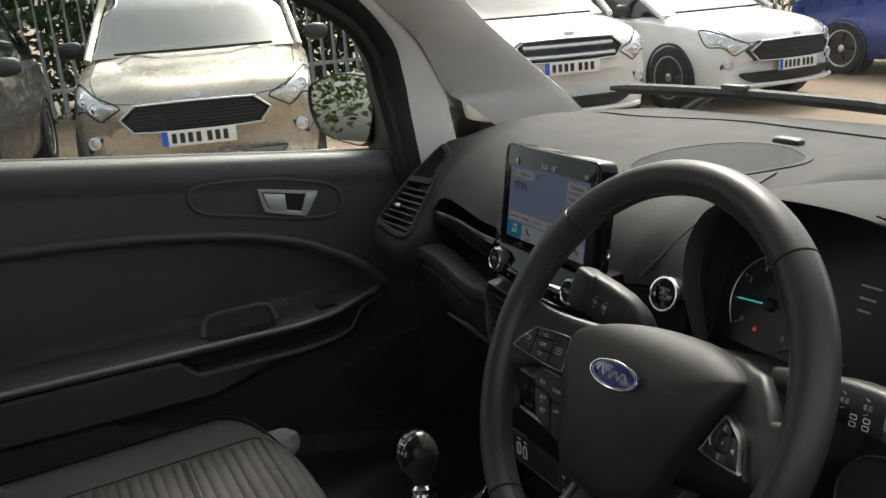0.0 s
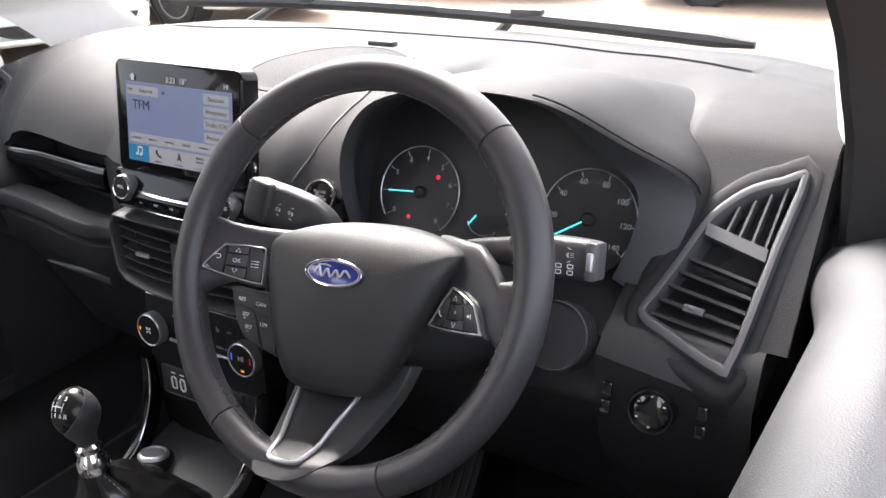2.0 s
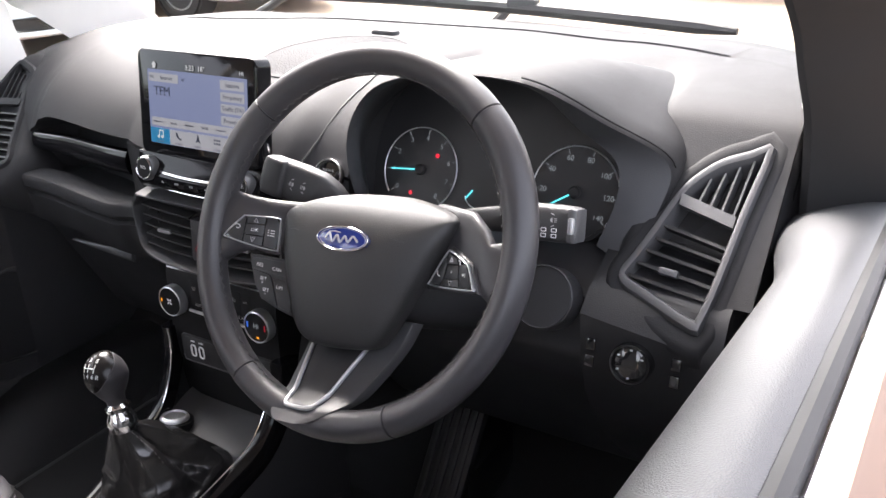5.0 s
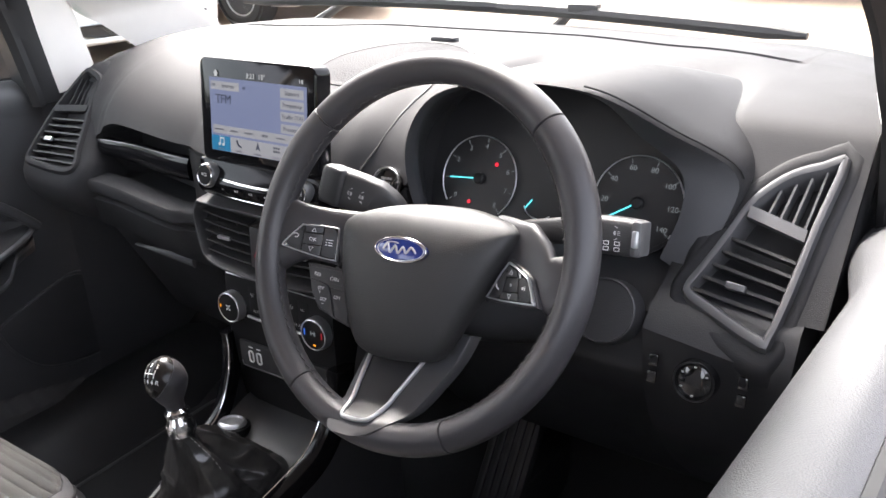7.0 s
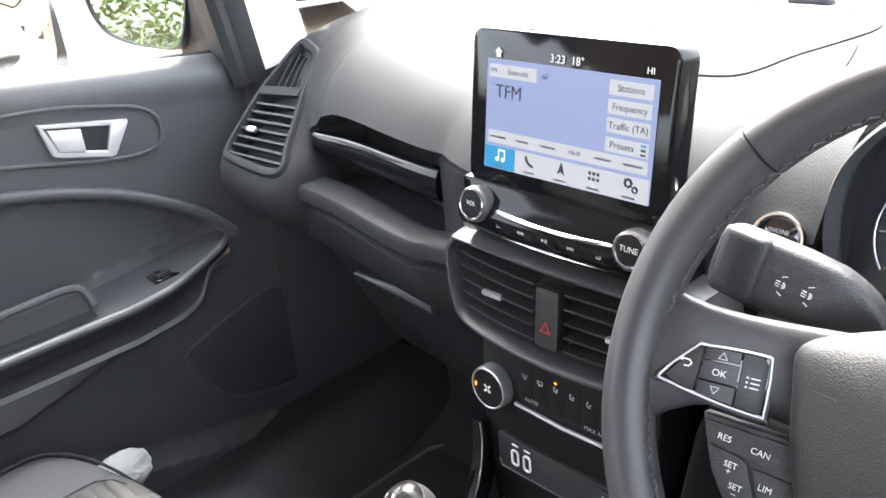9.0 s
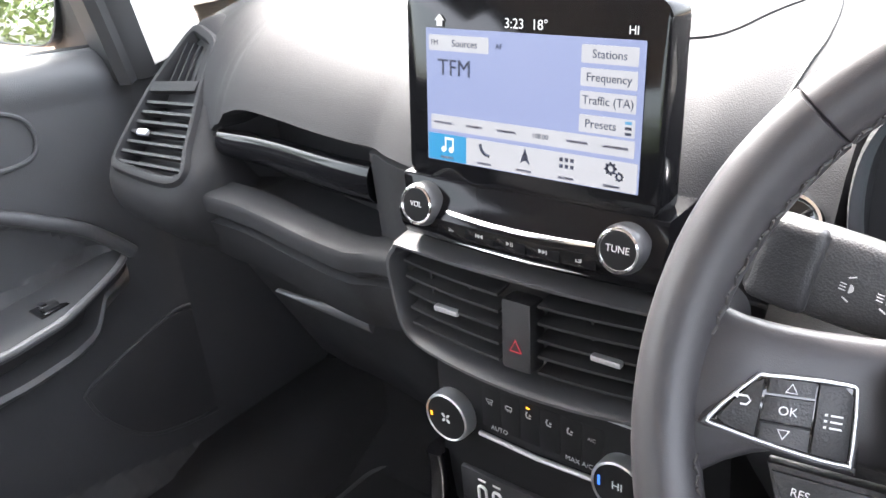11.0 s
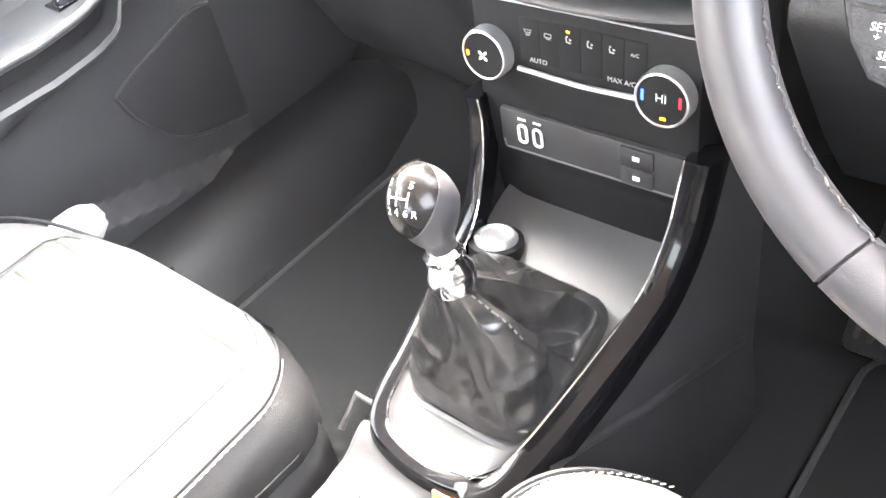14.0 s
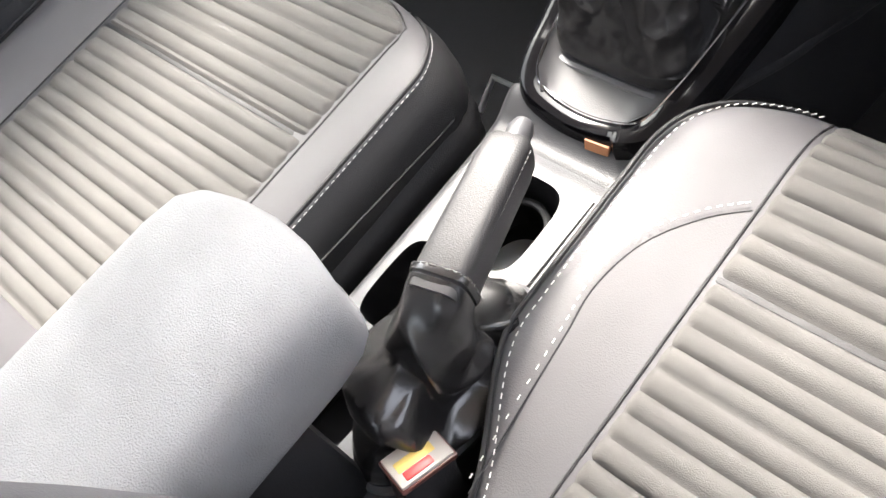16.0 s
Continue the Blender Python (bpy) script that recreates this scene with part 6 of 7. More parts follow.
    for k in range(18):
        h = 0.66 * k / 17
        w = hw * interp(h, [(0, 1.0), (0.25, 1.02), (0.5, 0.92), (0.66, 0.66)])
        t = 0.055 - 0.02 * (h / 0.66)
        rr.append([B @ V(w * x, -0.05 + t * y + (0.03 * abs(x) ** 3 if y > 0 else 0), h) for x, y in [(math.copysign(abs(math.cos(q)) ** 0.5, math.cos(q)), math.copysign(abs(math.sin(q)) ** 0.6, math.sin(q))) for q in [6.28319 * i / 28 for i in range(28)]]])
    part("backrest", loft(bmesh.new(), rr), "seat_vinyl", st, "grey leatherette backrest")
    part("headrest", box(bmesh.new(), (0.24, 0.09, 0.17), B @ pose(0, -0.06, 0.79), 0.035, 4), "seat_vinyl", st)
    return st


front_seat(-0.372, 0.235, 0.175, -0.187, 0.610, -0.398, 1, 0.055)
front_seat(0.355, 0.258, 0.160, -0.158, 0.642, -0.345, -1)

# ---- car shell: floor, roof, pillars, doors, windscreen ----
M["paint"] = mat("bronze_paint", (0.13, 0.062, 0.04), 0.3, metal=0.6, coat=0.4)
fl = part("floor", box(bmesh.new(), (1.50, 2.9, 0.03), pose(0, -0.65, 0.325)), "carpet", None)
tagged(fl, "black carpeted floor of the car", "floor", kind="structure")
bm = bmesh.new()
loft(bm, [[V(x, 0.22, 0.335), V(x, 0.36, 0.37), V(x, 0.52, 0.52), V(x, 0.62, 0.75), V(x, 0.70, 1.0), V(x, 0.76, 1.04)] for x in (-0.76, -0.3, 0.3, 0.76)], False)
bk = part("wall_front", bm, "carpet", None)
tagged(bk, "carpeted front bulkhead of the footwells", "wall", kind="structure")
rings = []
for y, w, z in ((0.0, 0.50, 1.50), (-0.06, 0.54, 1.53), (-0.25, 0.575, 1.575), (-0.8, 0.585, 1.60), (-1.5, 0.56, 1.59), (-2.1, 0.52, 1.55)):
    rings.append([V(x * w, y, z - 0.06 * abs(x) ** 3) for x in (-1, -0.8, -0.4, 0, 0.4, 0.8, 1)] + [V(x * w * 1.03, y, z + 0.05 - 0.05 * abs(x) ** 3) for x in (1, 0.4, 0, -0.4, -1)])
rf = part("ceiling", loft(bmesh.new(), rings), "headliner", None)
tagged(rf, "pale fabric roof lining of the car", "ceiling", kind="structure")
rear = part("wall_rear", box(bmesh.new(), (1.45, 0.1, 0.75), pose(0, -1.95, 0.70), 0.02), "seatbase", None)
tagged(rear, "dark rear seat bank closing the cabin", "wall", kind="structure")
hatch = part("window_rear", box(bmesh.new(), (1.1, 0.004, 0.45), pose(0, -2.05, 1.32, -12)), "clear", None)
tagged(hatch, "rear window of the car", "window", kind="structure")


def strip(stations, thick=0.018):
    """A band lofted through (back, front) edge pairs with a rounded face."""
    rings = []
    for b, f in stations:
        b, f = Vector(b), Vector(f)
        out = V(math.copysign(1, b.x), 0.15, 0.35).normalized()
        rings.append([b + out * thick, b, b.lerp(f, 0.15) - out * thick * 0.35, b.lerp(f, 0.5) - out * thick * 0.6, b.lerp(f, 0.85) - out * thick * 0.35, f, f + out * thick])
    return loft(bmesh.new(), rings)


def subdiv(st, n=5):
    a, b = spline([s[0] for s in st], n), spline([s[1] for s in st], n)
    return list(zip(a, b))


for s in (-1, 1):
    X = lambda x, y, z: (s * x, y, z)
    pil = [(X(0.745, 0.40, 1.04), X(0.705, 0.56, 1.06)), (X(0.71, 0.27, 1.175), X(0.66, 0.41, 1.195)), (X(0.672, 0.12, 1.31), X(0.615, 0.25, 1.335)), (X(0.61, -0.10, 1.46), X(0.555, 0.03, 1.49)), (X(0.575, -0.35, 1.54), X(0.53, -0.25, 1.57))]
    if s < 0:
        pil = [(X(0.708, 0.41, 1.035), X(0.700, 0.63, 1.03)), (X(0.728, 0.318, 1.118), X(0.690, 0.55, 1.11)), (X(0.742, 0.270, 1.156), X(0.682, 0.47, 1.175)), (X(0.702, 0.195, 1.265), X(0.655, 0.325, 1.29)), (X(0.655, 0.06, 1.37), X(0.615, 0.19, 1.40))] + pil[3:]
    p = part("pillar_trim", strip(subdiv(pil)), "trim", None)
    tagged(p, "light grey fabric-look windscreen pillar trim", "pillar trim", kind="structure")
    strut = [(X(0.7125, 0.203, 1.005), X(0.690, 0.29, 1.0)), (X(0.709, 0.182, 1.106), X(0.686, 0.27, 1.08)), (X(0.702, 0.167, 1.157), X(0.679, 0.25, 1.138)), (X(0.687, 0.140, 1.235), X(0.665, 0.22, 1.225)), (X(0.652, 0.03, 1.36), X(0.64, 0.08, 1.37))]
    q = part("pillar_strut", strip(subdiv(strut), 0.006) if s > 0 else strip(subdiv([(X(0.728, 0.194, 1.010), X(0.735, 0.287, 1.030)), (X(0.732, 0.178, 1.12), X(0.740, 0.277, 1.10)), (X(0.728, 0.165, 1.19), X(0.745, 0.268, 1.160)), (X(0.708, 0.140, 1.27), X(0.715, 0.205, 1.26)), (X(0.66, 0.05, 1.36), X(0.665, 0.09, 1.36))]), 0.008), "trim", None)
    tagged(q, "light grey strut before the door window", "pillar trim", kind="structure")
    g = part("window_1" if s < 0 else "window_2", plate(bmesh.new(), [(0.29, 1.03), (0.43, 1.03), (0.30, 1.17), (0.265, 1.175)], 0.004, Matrix(((0, 0, s, s * 0.735), (1, 0, 0, 0), (0, 1, 0, 0), (0, 0, 0, 1)))), "clear", None)
    tagged(g, "small triangular quarter window", "window", kind="structure")
    bp = part("pillar_rear", strip(subdiv([(X(0.80, -0.98, 1.02), X(0.80, -0.84, 1.02)), (X(0.70, -0.98, 1.30), X(0.70, -0.87, 1.30)), (X(0.60, -0.98, 1.55), X(0.60, -0.9, 1.55))])), "trim", None)
    tagged(bp, "grey centre pillar trim", "pillar trim", kind="structure")
    kp = part("kick_panel", loft(bmesh.new(), [[V(s * 0.775, y, 0.33), V(s * 0.745, y, 0.45), V(s * 0.742, y, 0.75), V(s * 0.745, y, 1.04)] for y in (0.16, 0.3, 0.5, 0.76)], False), "door", None)
    tagged(kp, "dark plastic side wall of the footwell", "wall", kind="structure")
    sl = part("sill_trim", loft(bmesh.new(), [[V(s * 0.80, y, 0.40), V(s * 0.70, y, 0.418), V(s * 0.62, y, 0.412), V(s * 0.585, y, 0.39), V(s * 0.545, y, 0.335)] for y in (0.45, 0.3, 0.0, -0.5, -0.9)], False), "dark", None)
    tagged(sl, "black plastic door sill trim", "trim", kind="structure")
    rs = part("rear_side", box(bmesh.new(), (0.06, 1.0, 0.75), pose(s * 0.80, -1.48, 0.70), 0.02), "door", None)
    tagged(rs, "dark rear door panel", "wall", kind="structure")


# ---- front doors ----
def sill(y):
    return 1.055 - 0.115 * y


RECESS = [(p.x, p.y) for p in spline([(-0.9, 0.975, 0), (-0.52, 0.962, 0), (-0.243, 0.930, 0), (-0.086, 0.888, 0), (0.026, 0.830, 0), (0.075, 0.785, 0), (0.10, 0.755, 0)], 10)]


def door_bump(y, z):
    """How far the panel stands into the cabin."""
    d = 0.0
    zc = interp(y, RECESS)
    front = max(0.0, min(1.0, (0.10 - y) / 0.05))
    za = 0.752 + 0.11 * max(0, y + 0.12)
    if za < z < zc:
        e = min(1, (zc - z) / 0.018) * min(1, (z - za) / 0.014) * front
        d -= 0.030 * e * e * (3 - 2 * e)
    # lower pocket
    zp = 0.437 - 0.24 * max(-0.16, y) + 0.5 * max(0, -y - 0.16)
    if z < zp:
        e = min(1, (zp - z) / 0.012)
        d += 0.05 * e * min(1, max(0, (0.16 - y) / 0.06))
    return d


def front_door(s, label):
    dr = thing("door_1" if s < 0 else "door_2", (s * 0.80, -0.3, 0.36), label, "car door", kind="structure")
    ys = [0.27 - 1.12 * k / 112 for k in range(113)]
    rows = []
    for y in ys:
        t = sill(y)
        pin = 0.022 * max(0, (y - 0.12) / 0.15) ** 1.5
        row = [(0.797, t - 0.012), (0.795, t + 0.001), (0.785, t + 0.004), (0.768, t + 0.001), (0.755, t - 0.010), (0.749, t - 0.026), (0.748, t - 0.045)]
        z0, back = t - 0.05, 0.752
        if s > 0:
            fl = max(0.0, min(1.0, (y + 0.02) / 0.20))
            fl = 0.030 * fl * fl * (3 - 2 * fl)
            row = [(x - fl * q, z) for x, z, q in ((0.797, t - 0.012, 0), (0.795, t + 0.001, 0), (0.787, t + 0.003, 0), (0.774, t, 0.2), (0.757, t - 0.008, 0.5), (0.742, t - 0.018, 0.8), (0.730, t - 0.030, 1), (0.7235, t - 0.042, 1), (0.721, t - 0.054, 1), (0.7225, t - 0.066, 1), (0.730, t - 0.080, 0.9))]
            z0, back = t - 0.085, 0.738 - fl * 0.6
        for k in range(90):
            z = z0 + (0.36 - z0) * (k + 1) / 90
            row.append((back + (0.752 - back) * min(1, k / 20) - door_bump(y, z), z))
        rows.append([V(s * (x + pin), y, z) for x, z in row])
    part("panel", loft(bmesh.new(), rows, False), "door", dr, "dark grained plastic door lining with scooped armrest")
    part("outer_skin", loft(bmesh.new(), [[V(s * 0.826, y, sill(y) - 0.010), V(s * 0.855, y, sill(y) - 0.03), V(s * 0.885, y, 0.9), V(s * 0.89, y, 0.7), V(s * 0.87, y, 0.35)] for y in ys[::8]], False), "paint", dr, "bronze painted outer skin")
    part("seal", tube(bmesh.new(), [V(s * 0.801, y, sill(y) - 0.002) for y in ys[::8]], 0.008, 8), "rubber", dr, "black window seal")
    part("waist_strip", tube(bmesh.new(), [V(s * 0.817, y, sill(y) - 0.006) for y in ys[::8]], 0.0085, 8), "silver", dr, "bright waist strip")
    # window frame
    A = [(0.748, 0.205, 1.02), (0.722, 0.165, 1.15), (0.690, 0.11, 1.265), (0.655, 0.01, 1.365), (0.61, -0.16, 1.455), (0.585, -0.45, 1.515), (0.585, -0.8, 1.52)]
    wide, broad = 0.045, 1.0
    if s > 0:
        A[:3] = [(0.7155, 0.195, 1.00), (0.713, 0.172, 1.106), (0.706, 0.157, 1.157), (0.690, 0.128, 1.235)]
        wide = 0.085
    else:
        A[:4] = [(0.734, 0.197, 1.002), (0.738, 0.181, 1.12), (0.734, 0.168, 1.19), (0.714, 0.143, 1.27), (0.666, 0.05, 1.36)]
        broad = 1.7
    fr = spline([(s * x, y, z) for x, y, z in A], 6)
    rr = []
    for i, p in enumerate(fr):
        d = (fr[min(i + 1, len(fr) - 1)] - fr[max(i - 1, 0)]).normalized()
        out = V(s, 0, 0.4).normalized()
        w = d.cross(out) * s
        w = w if w.y < 0 or w.z < 0 else -w
        rr.append([p + w * a * broad + out * b for a, b in ((0.004, wide), (0.002, 0.0), (-0.004, -0.006), (0.012, -0.010), (0.02, -0.004), (0.028, -0.008), (0.036, 0.0), (0.036, wide))])
    part("window_frame", loft(bmesh.new(), rr), "rubber", dr, "black window frame with rubber seal")
    # handle recess, chrome bezel and lever
    DM = Matrix(((0, 0, -s, s * 0.7505), (1, 0, 0, 0), (0, 1, 0, 0), (0, 0, 0, 1)))    # local x = forward, y = up, z = into the cabin
    el = [(p.x, p.y) for p in spline([(-0.27, 1.035, 0), (-0.14, 1.032, 0), (-0.06, 1.017, 0), (-0.012, 1.004, 0), (0.014, 0.986, 0), (0.021, 0.962, 0), (0.012, 0.940, 0), (-0.014, 0.931, 0), (-0.07, 0.936, 0), (-0.16, 0.955, 0), (-0.27, 0.985, 0)], 5, True)]
    pod = part("handle_surround", frame_ring(bmesh.new(), el, 0.006, 0.004, DM, 0.0018), "door", dr)
    hb_o = [(-0.152, 1.012), (-0.030, 0.989), (-0.030, 0.984), (-0.057, 0.944), (-0.064, 0.942), (-0.136, 0.962), (-0.142, 0.966)]
    part("handle_bezel", frame_ring(bmesh.new(), hb_o, 0.010, 0.006, DM, 0.002), "bezel", pod, "satin chrome handle bezel")
    part("handle_well", plate(bmesh.new(), [(-0.143, 1.003), (-0.04, 0.984), (-0.060, 0.952), (-0.135, 0.970)], 0.001, DM), "rubber", pod)
    part("handle_cheek", plate(bmesh.new(), [(-0.054, 0.991), (-0.032, 0.987), (-0.031, 0.984), (-0.057, 0.945), (-0.070, 0.949)], 0.0062, DM, 0.002), "bezel", pod)
    part("handle_lever", plate(bmesh.new(), [(-0.142, 1.002), (-0.098, 0.993), (-0.098, 0.961), (-0.134, 0.971)], 0.010, DM, 0.003), "bezel", pod, "satin silver pull lever")
    def reach(y):
        t = max(0.0, min(1.0, (0.085 - y) / 0.14))
        return 0.006 + 0.080 * t ** 0.6
    top, slot, low = [], [], []
    for k in range(50):
        y = 0.085 - 0.80 * (k / 49) ** 1.2
        w, za = reach(y), 0.752 + 0.11 * max(0, y + 0.12)
        gap = 0.034 * min(1, max(0, (0.02 - y) / 0.03)) * min(1, max(0, (y + 0.36) / 0.03))
        zb = min(za - 0.045, 0.665 + (y + 0.168) * 0.276) if y > -0.3 else 0.628
        X = lambda q: s * (0.757 - q)
        top.append([V(X(-0.02), y, za + 0.006), V(X(w * 0.5), y, za + 0.003), V(X(w - 0.008), y, za), V(X(w - 0.002), y, za - 0.003), V(X(w), y, za - 0.009), V(X(w - 0.002), y, za - 0.016), V(X(w - 0.010), y, za - 0.020), V(X(-0.02), y, za - 0.022)])
        slot.append([V(X(w * 0.5), y, za - 0.019), V(X(w * 0.35), y, za - 0.03), V(X(w * 0.4), y, za - 0.024 - gap)])
        low.append([V(X(w * 0.4), y, za - 0.021 - gap), V(X(w * 0.94), y, za - 0.022 - gap), V(X(w), y, za - 0.028 - gap), V(X(w * 0.95), y, min(za - 0.034 - gap, zb + 0.02)), V(X(w * 0.55), y, zb - 0.006), V(X(-0.01), y, zb - 0.02)])
    part("armrest", loft(bmesh.new(), top), "door", dr, "flat-topped armrest of the door")
    part("pull_slot", loft(bmesh.new(), slot, False), "rubber", dr, "dark pull slot under the armrest")
    part("armrest_body", loft(bmesh.new(), low, False), "door", dr)
    part("armrest_edge", tube(bmesh.new(), [r[4] + V(0, 0, 0.003) for r in top], 0.0050, 8), "strip", dr, "grey strip along the armrest")
    bead = [V(s * (0.752 - 0.020 * max(0, (y + 0.05) / 0.14)), y, interp(y, RECESS) + 0.004) for y in [0.09 - 0.93 * k / 70 for k in range(71)]]
    part("recess_ridge", tube(bmesh.new(), bead, 0.010, 10), "door", dr, "rounded ridge over the armrest recess")
    cup = [V(s * x, y, z) for x, y, z in ((0.694, -0.305, 0.757), (0.712, -0.288, 0.786), (0.716, -0.23, 0.790), (0.714, -0.172, 0.788), (0.700, -0.158, 0.760))]
    part("grab_cup_rim", tube(bmesh.new(), spline(cup, 5), 0.0055, 8), "door", dr, "raised rim of the grab cup")
    part("grab_cup", loft(bmesh.new(), [[V(s * 0.676, y, 0.7545), V(s * 0.700, y, 0.7555), V(s * 0.712, y, 0.782)] for y in (-0.298, -0.23, -0.165)], False), "rubber", dr, "dark grab cup in the armrest")
    part("switch_well", box(bmesh.new(), (0.034, 0.040, 0.004), Matrix.Translation((s * 0.706, -0.052, 0.7605)), 0.0015), "gloss", dr)
    part("window_switch", box(bmesh.new(), (0.016, 0.022, 0.008), Matrix.Translation((s * 0.706, -0.052, 0.765)), 0.003), "dark", dr)
    part("switch_tip", box(bmesh.new(), (0.011, 0.009, 0.005), Matrix.Translation((s * 0.705, -0.060, 0.769)), 0.002), "chrome", dr)
    if s > 0:
        me = None
        for k in range(34):
            y = -0.17 - 0.006 * k
            m = Matrix.Translation((0.7225, y, sill(y) - 0.060)) @ Matrix.Rotation(0.5, 4, "X")
            if me is None:
                o = part("stitch", box(bmesh.new(), (0.0012, 0.0042, 0.0014)), "thread", dr)
                me = o.data
            else:
                o = new("stitch", me)
                o.parent = dr
                o.matrix_parent_inverse = dr.matrix_world.inverted()
            o.matrix_basis = m
    sp = [(p.x, p.y) for p in spline([(-0.024, 0.602, 0), (0.06, 0.630, 0), (0.145, 0.650, 0), (0.185, 0.62, 0), (0.195, 0.52, 0), (0.182, 0.452, 0), (0.10, 0.456, 0), (0.035, 0.480, 0), (-0.012, 0.535, 0), (-0.030, 0.580, 0)], 6, True)]
    part("speaker_ring", frame_ring(bmesh.new(), sp, 0.005, 0.004, DM, 0.0015), "door", dr)
    part("speaker_cover", plate(bmesh.new(), [(0.05 + (x - 0.05) * 0.93, 0.56 + (y - 0.56) * 0.93) for x, y in sp], 0.003, DM, 0.001), "tray", dr)
    return dr


front_door(-1, "dark plastic passenger door with a chrome handle, closed")
front_door(1, "dark plastic driver's door, closed with its window down")
pw = part("window_3", box(bmesh.new(), (0.004, 1.0, 0.42), pose(-0.755, -0.33, 1.25, 0, 22.0, 0)), "clear", None)
tagged(pw, "passenger door window", "window", kind="structure")
pw.visible_shadow = False
# folded tissue in the passenger door pocket
bm = bmesh.new()
bmesh.ops.create_icosphere(bm, subdivisions=3, radius=1, matrix=pose(-0.675, -0.20, 0.50) @ Matrix.Diagonal((0.022, 0.05, 0.035, 1)))
for v in bm.verts:
    v.co += Vector((0.007, 0.012, 0.012)) * noise.noise(v.co * 45) + Vector((0.003, 0.004, 0.005)) * noise.noise(v.co * 130)
tissue = part("paper_tissue", bm, mat("white_paper", (0.8, 0.8, 0.78), 0.9), None, smooth=False)
tagged(tissue, "crumpled white paper in the door pocket", "paper")

# ---- windscreen, wipers ----
rows = []
for k in range(13):
    u = -1 + k / 6
    b = V(0.70 * u, 0.77 - 0.18 * u * u, 1.055)
    t = V(0.53 * u, 0.02 - 0.06 * u * u, 1.525)
    rows.append([b.lerp(t, q) + V(0, 0.02 * math.sin(math.pi * q), 0.02 * math.sin(math.pi * q)) for q in (0, 0.25, 0.5, 0.75, 1)])
ws = part("window_4", loft(bmesh.new(), rows, False), "clear", None)
tagged(ws, "clear laminated windscreen", "windscreen", kind="structure")
ws.visible_shadow = False
cw = part("cowl", loft(bmesh.new(), [[V(x, 0.74 - 0.16 * (x / 0.7) ** 2, 1.045), V(x, 0.80 - 0.16 * (x / 0.7) ** 2, 1.03), V(x, 0.92 - 0.2 * (x / 0.7) ** 2, 1.02), V(x, 1.0 - 0.22 * (x / 0.7) ** 2, 0.99), V(x, 1.0 - 0.22 * (x / 0.7) ** 2, 0.6)] for x in [-0.8 + 1.6 * k / 16 for k in range(17)]], False), "rubber", None)
tagged(cw, "black plastic scuttle below the windscreen", "cowl", kind="structure")


def wiper(a, b, pivot, label):
    w = thing("windscreen_wiper", pivot, label, "wiper", "windscreen wipers")
    a, b, pivot = Vector(a), Vector(b), Vector(pivot)
    part("blade", tube(bmesh.new(), [a.lerp(b, k / 12) + V(0, 0, 0.006 * math.sin(math.pi * k / 12)) for k in range(13)], [0.006] + [0.012] * 11 + [0.006], 8), "rubber", w)
    part("arm", tube(bmesh.new(), [pivot, pivot.lerp(a.lerp(b, 0.5), 0.5) + V(0, 0.01, 0.02), a.lerp(b, 0.5) + V(0, 0.0, 0.016)], [0.012, 0.009, 0.007], 8), "dark", w)
    part("joint", box(bmesh.new(), (0.06, 0.02, 0.016), Matrix.Translation(a.lerp(b, 0.5) + V(0, 0, 0.016)), 0.004), "dark", w)
    return w


wiper((-0.70, 0.665, 1.118), (-0.06, 0.775, 1.108), (-0.62, 0.80, 1.05), "black flat wiper blade resting on the windscreen")
wiper((-0.30, 0.790, 1.108), (0.50, 0.715, 1.092), (-0.02, 0.85, 1.05), "black flat wiper blade resting on the windscreen")

# ---- passenger door mirror ----
mr = thing("door_mirror", (-0.86, 0.14, 1.05), "black-shelled wing mirror on the passenger door", "mirror")
MA = axes((-0.945, 0.105, 1.112), (-0.93, -0.36, 0.0), (0.36, -0.93, 0.115))
mo = [(p.x, p.y) for p in spline([(0.100, -0.046, 0), (0.082, -0.062, 0), (0.029, -0.078, 0), (-0.024, -0.083, 0), (-0.074, -0.080, 0), (-0.112, -0.070, 0), (-0.110, 0.0, 0), (-0.086, 0.062, 0), (-0.027, 0.064, 0), (0.024, 0.056, 0), (0.067, 0.038, 0), (0.093, 0.0, 0)], 5, True)]
rr = [[MA @ V(x * g, y * g, z) for x, y in mo] for g, z in ((0.985, -0.004), (1.0, 0.006), (1.03, 0.006), (1.06, -0.01), (1.02, -0.04), (0.85, -0.085), (0.4, -0.11))]
part("shell", loft(bmesh.new(), rr), "rubber", mr, "black mirror shell")
part("mirror_glass", plate(bmesh.new(), mo, 0.002, MA), mat("mirror", (0.9, 0.9, 0.9), 0.01, metal=1.0, mottle=0.0), mr, "mirror glass")
part("foot", loft(bmesh.new(), [[V(x, y - 0.02, z0), V(x, y + 0.03, z0), V(x, y + 0.03, z1), V(x, y - 0.02, z1)] for x, y, z0, z1 in ((-0.790, 0.172, 1.032, 1.20), (-0.83, 0.165, 1.030, 1.19), (-0.875, 0.160, 1.028, 1.17), (-0.90, 0.165, 1.04, 1.15))]), "rubber", mr, "broad black mirror foot")

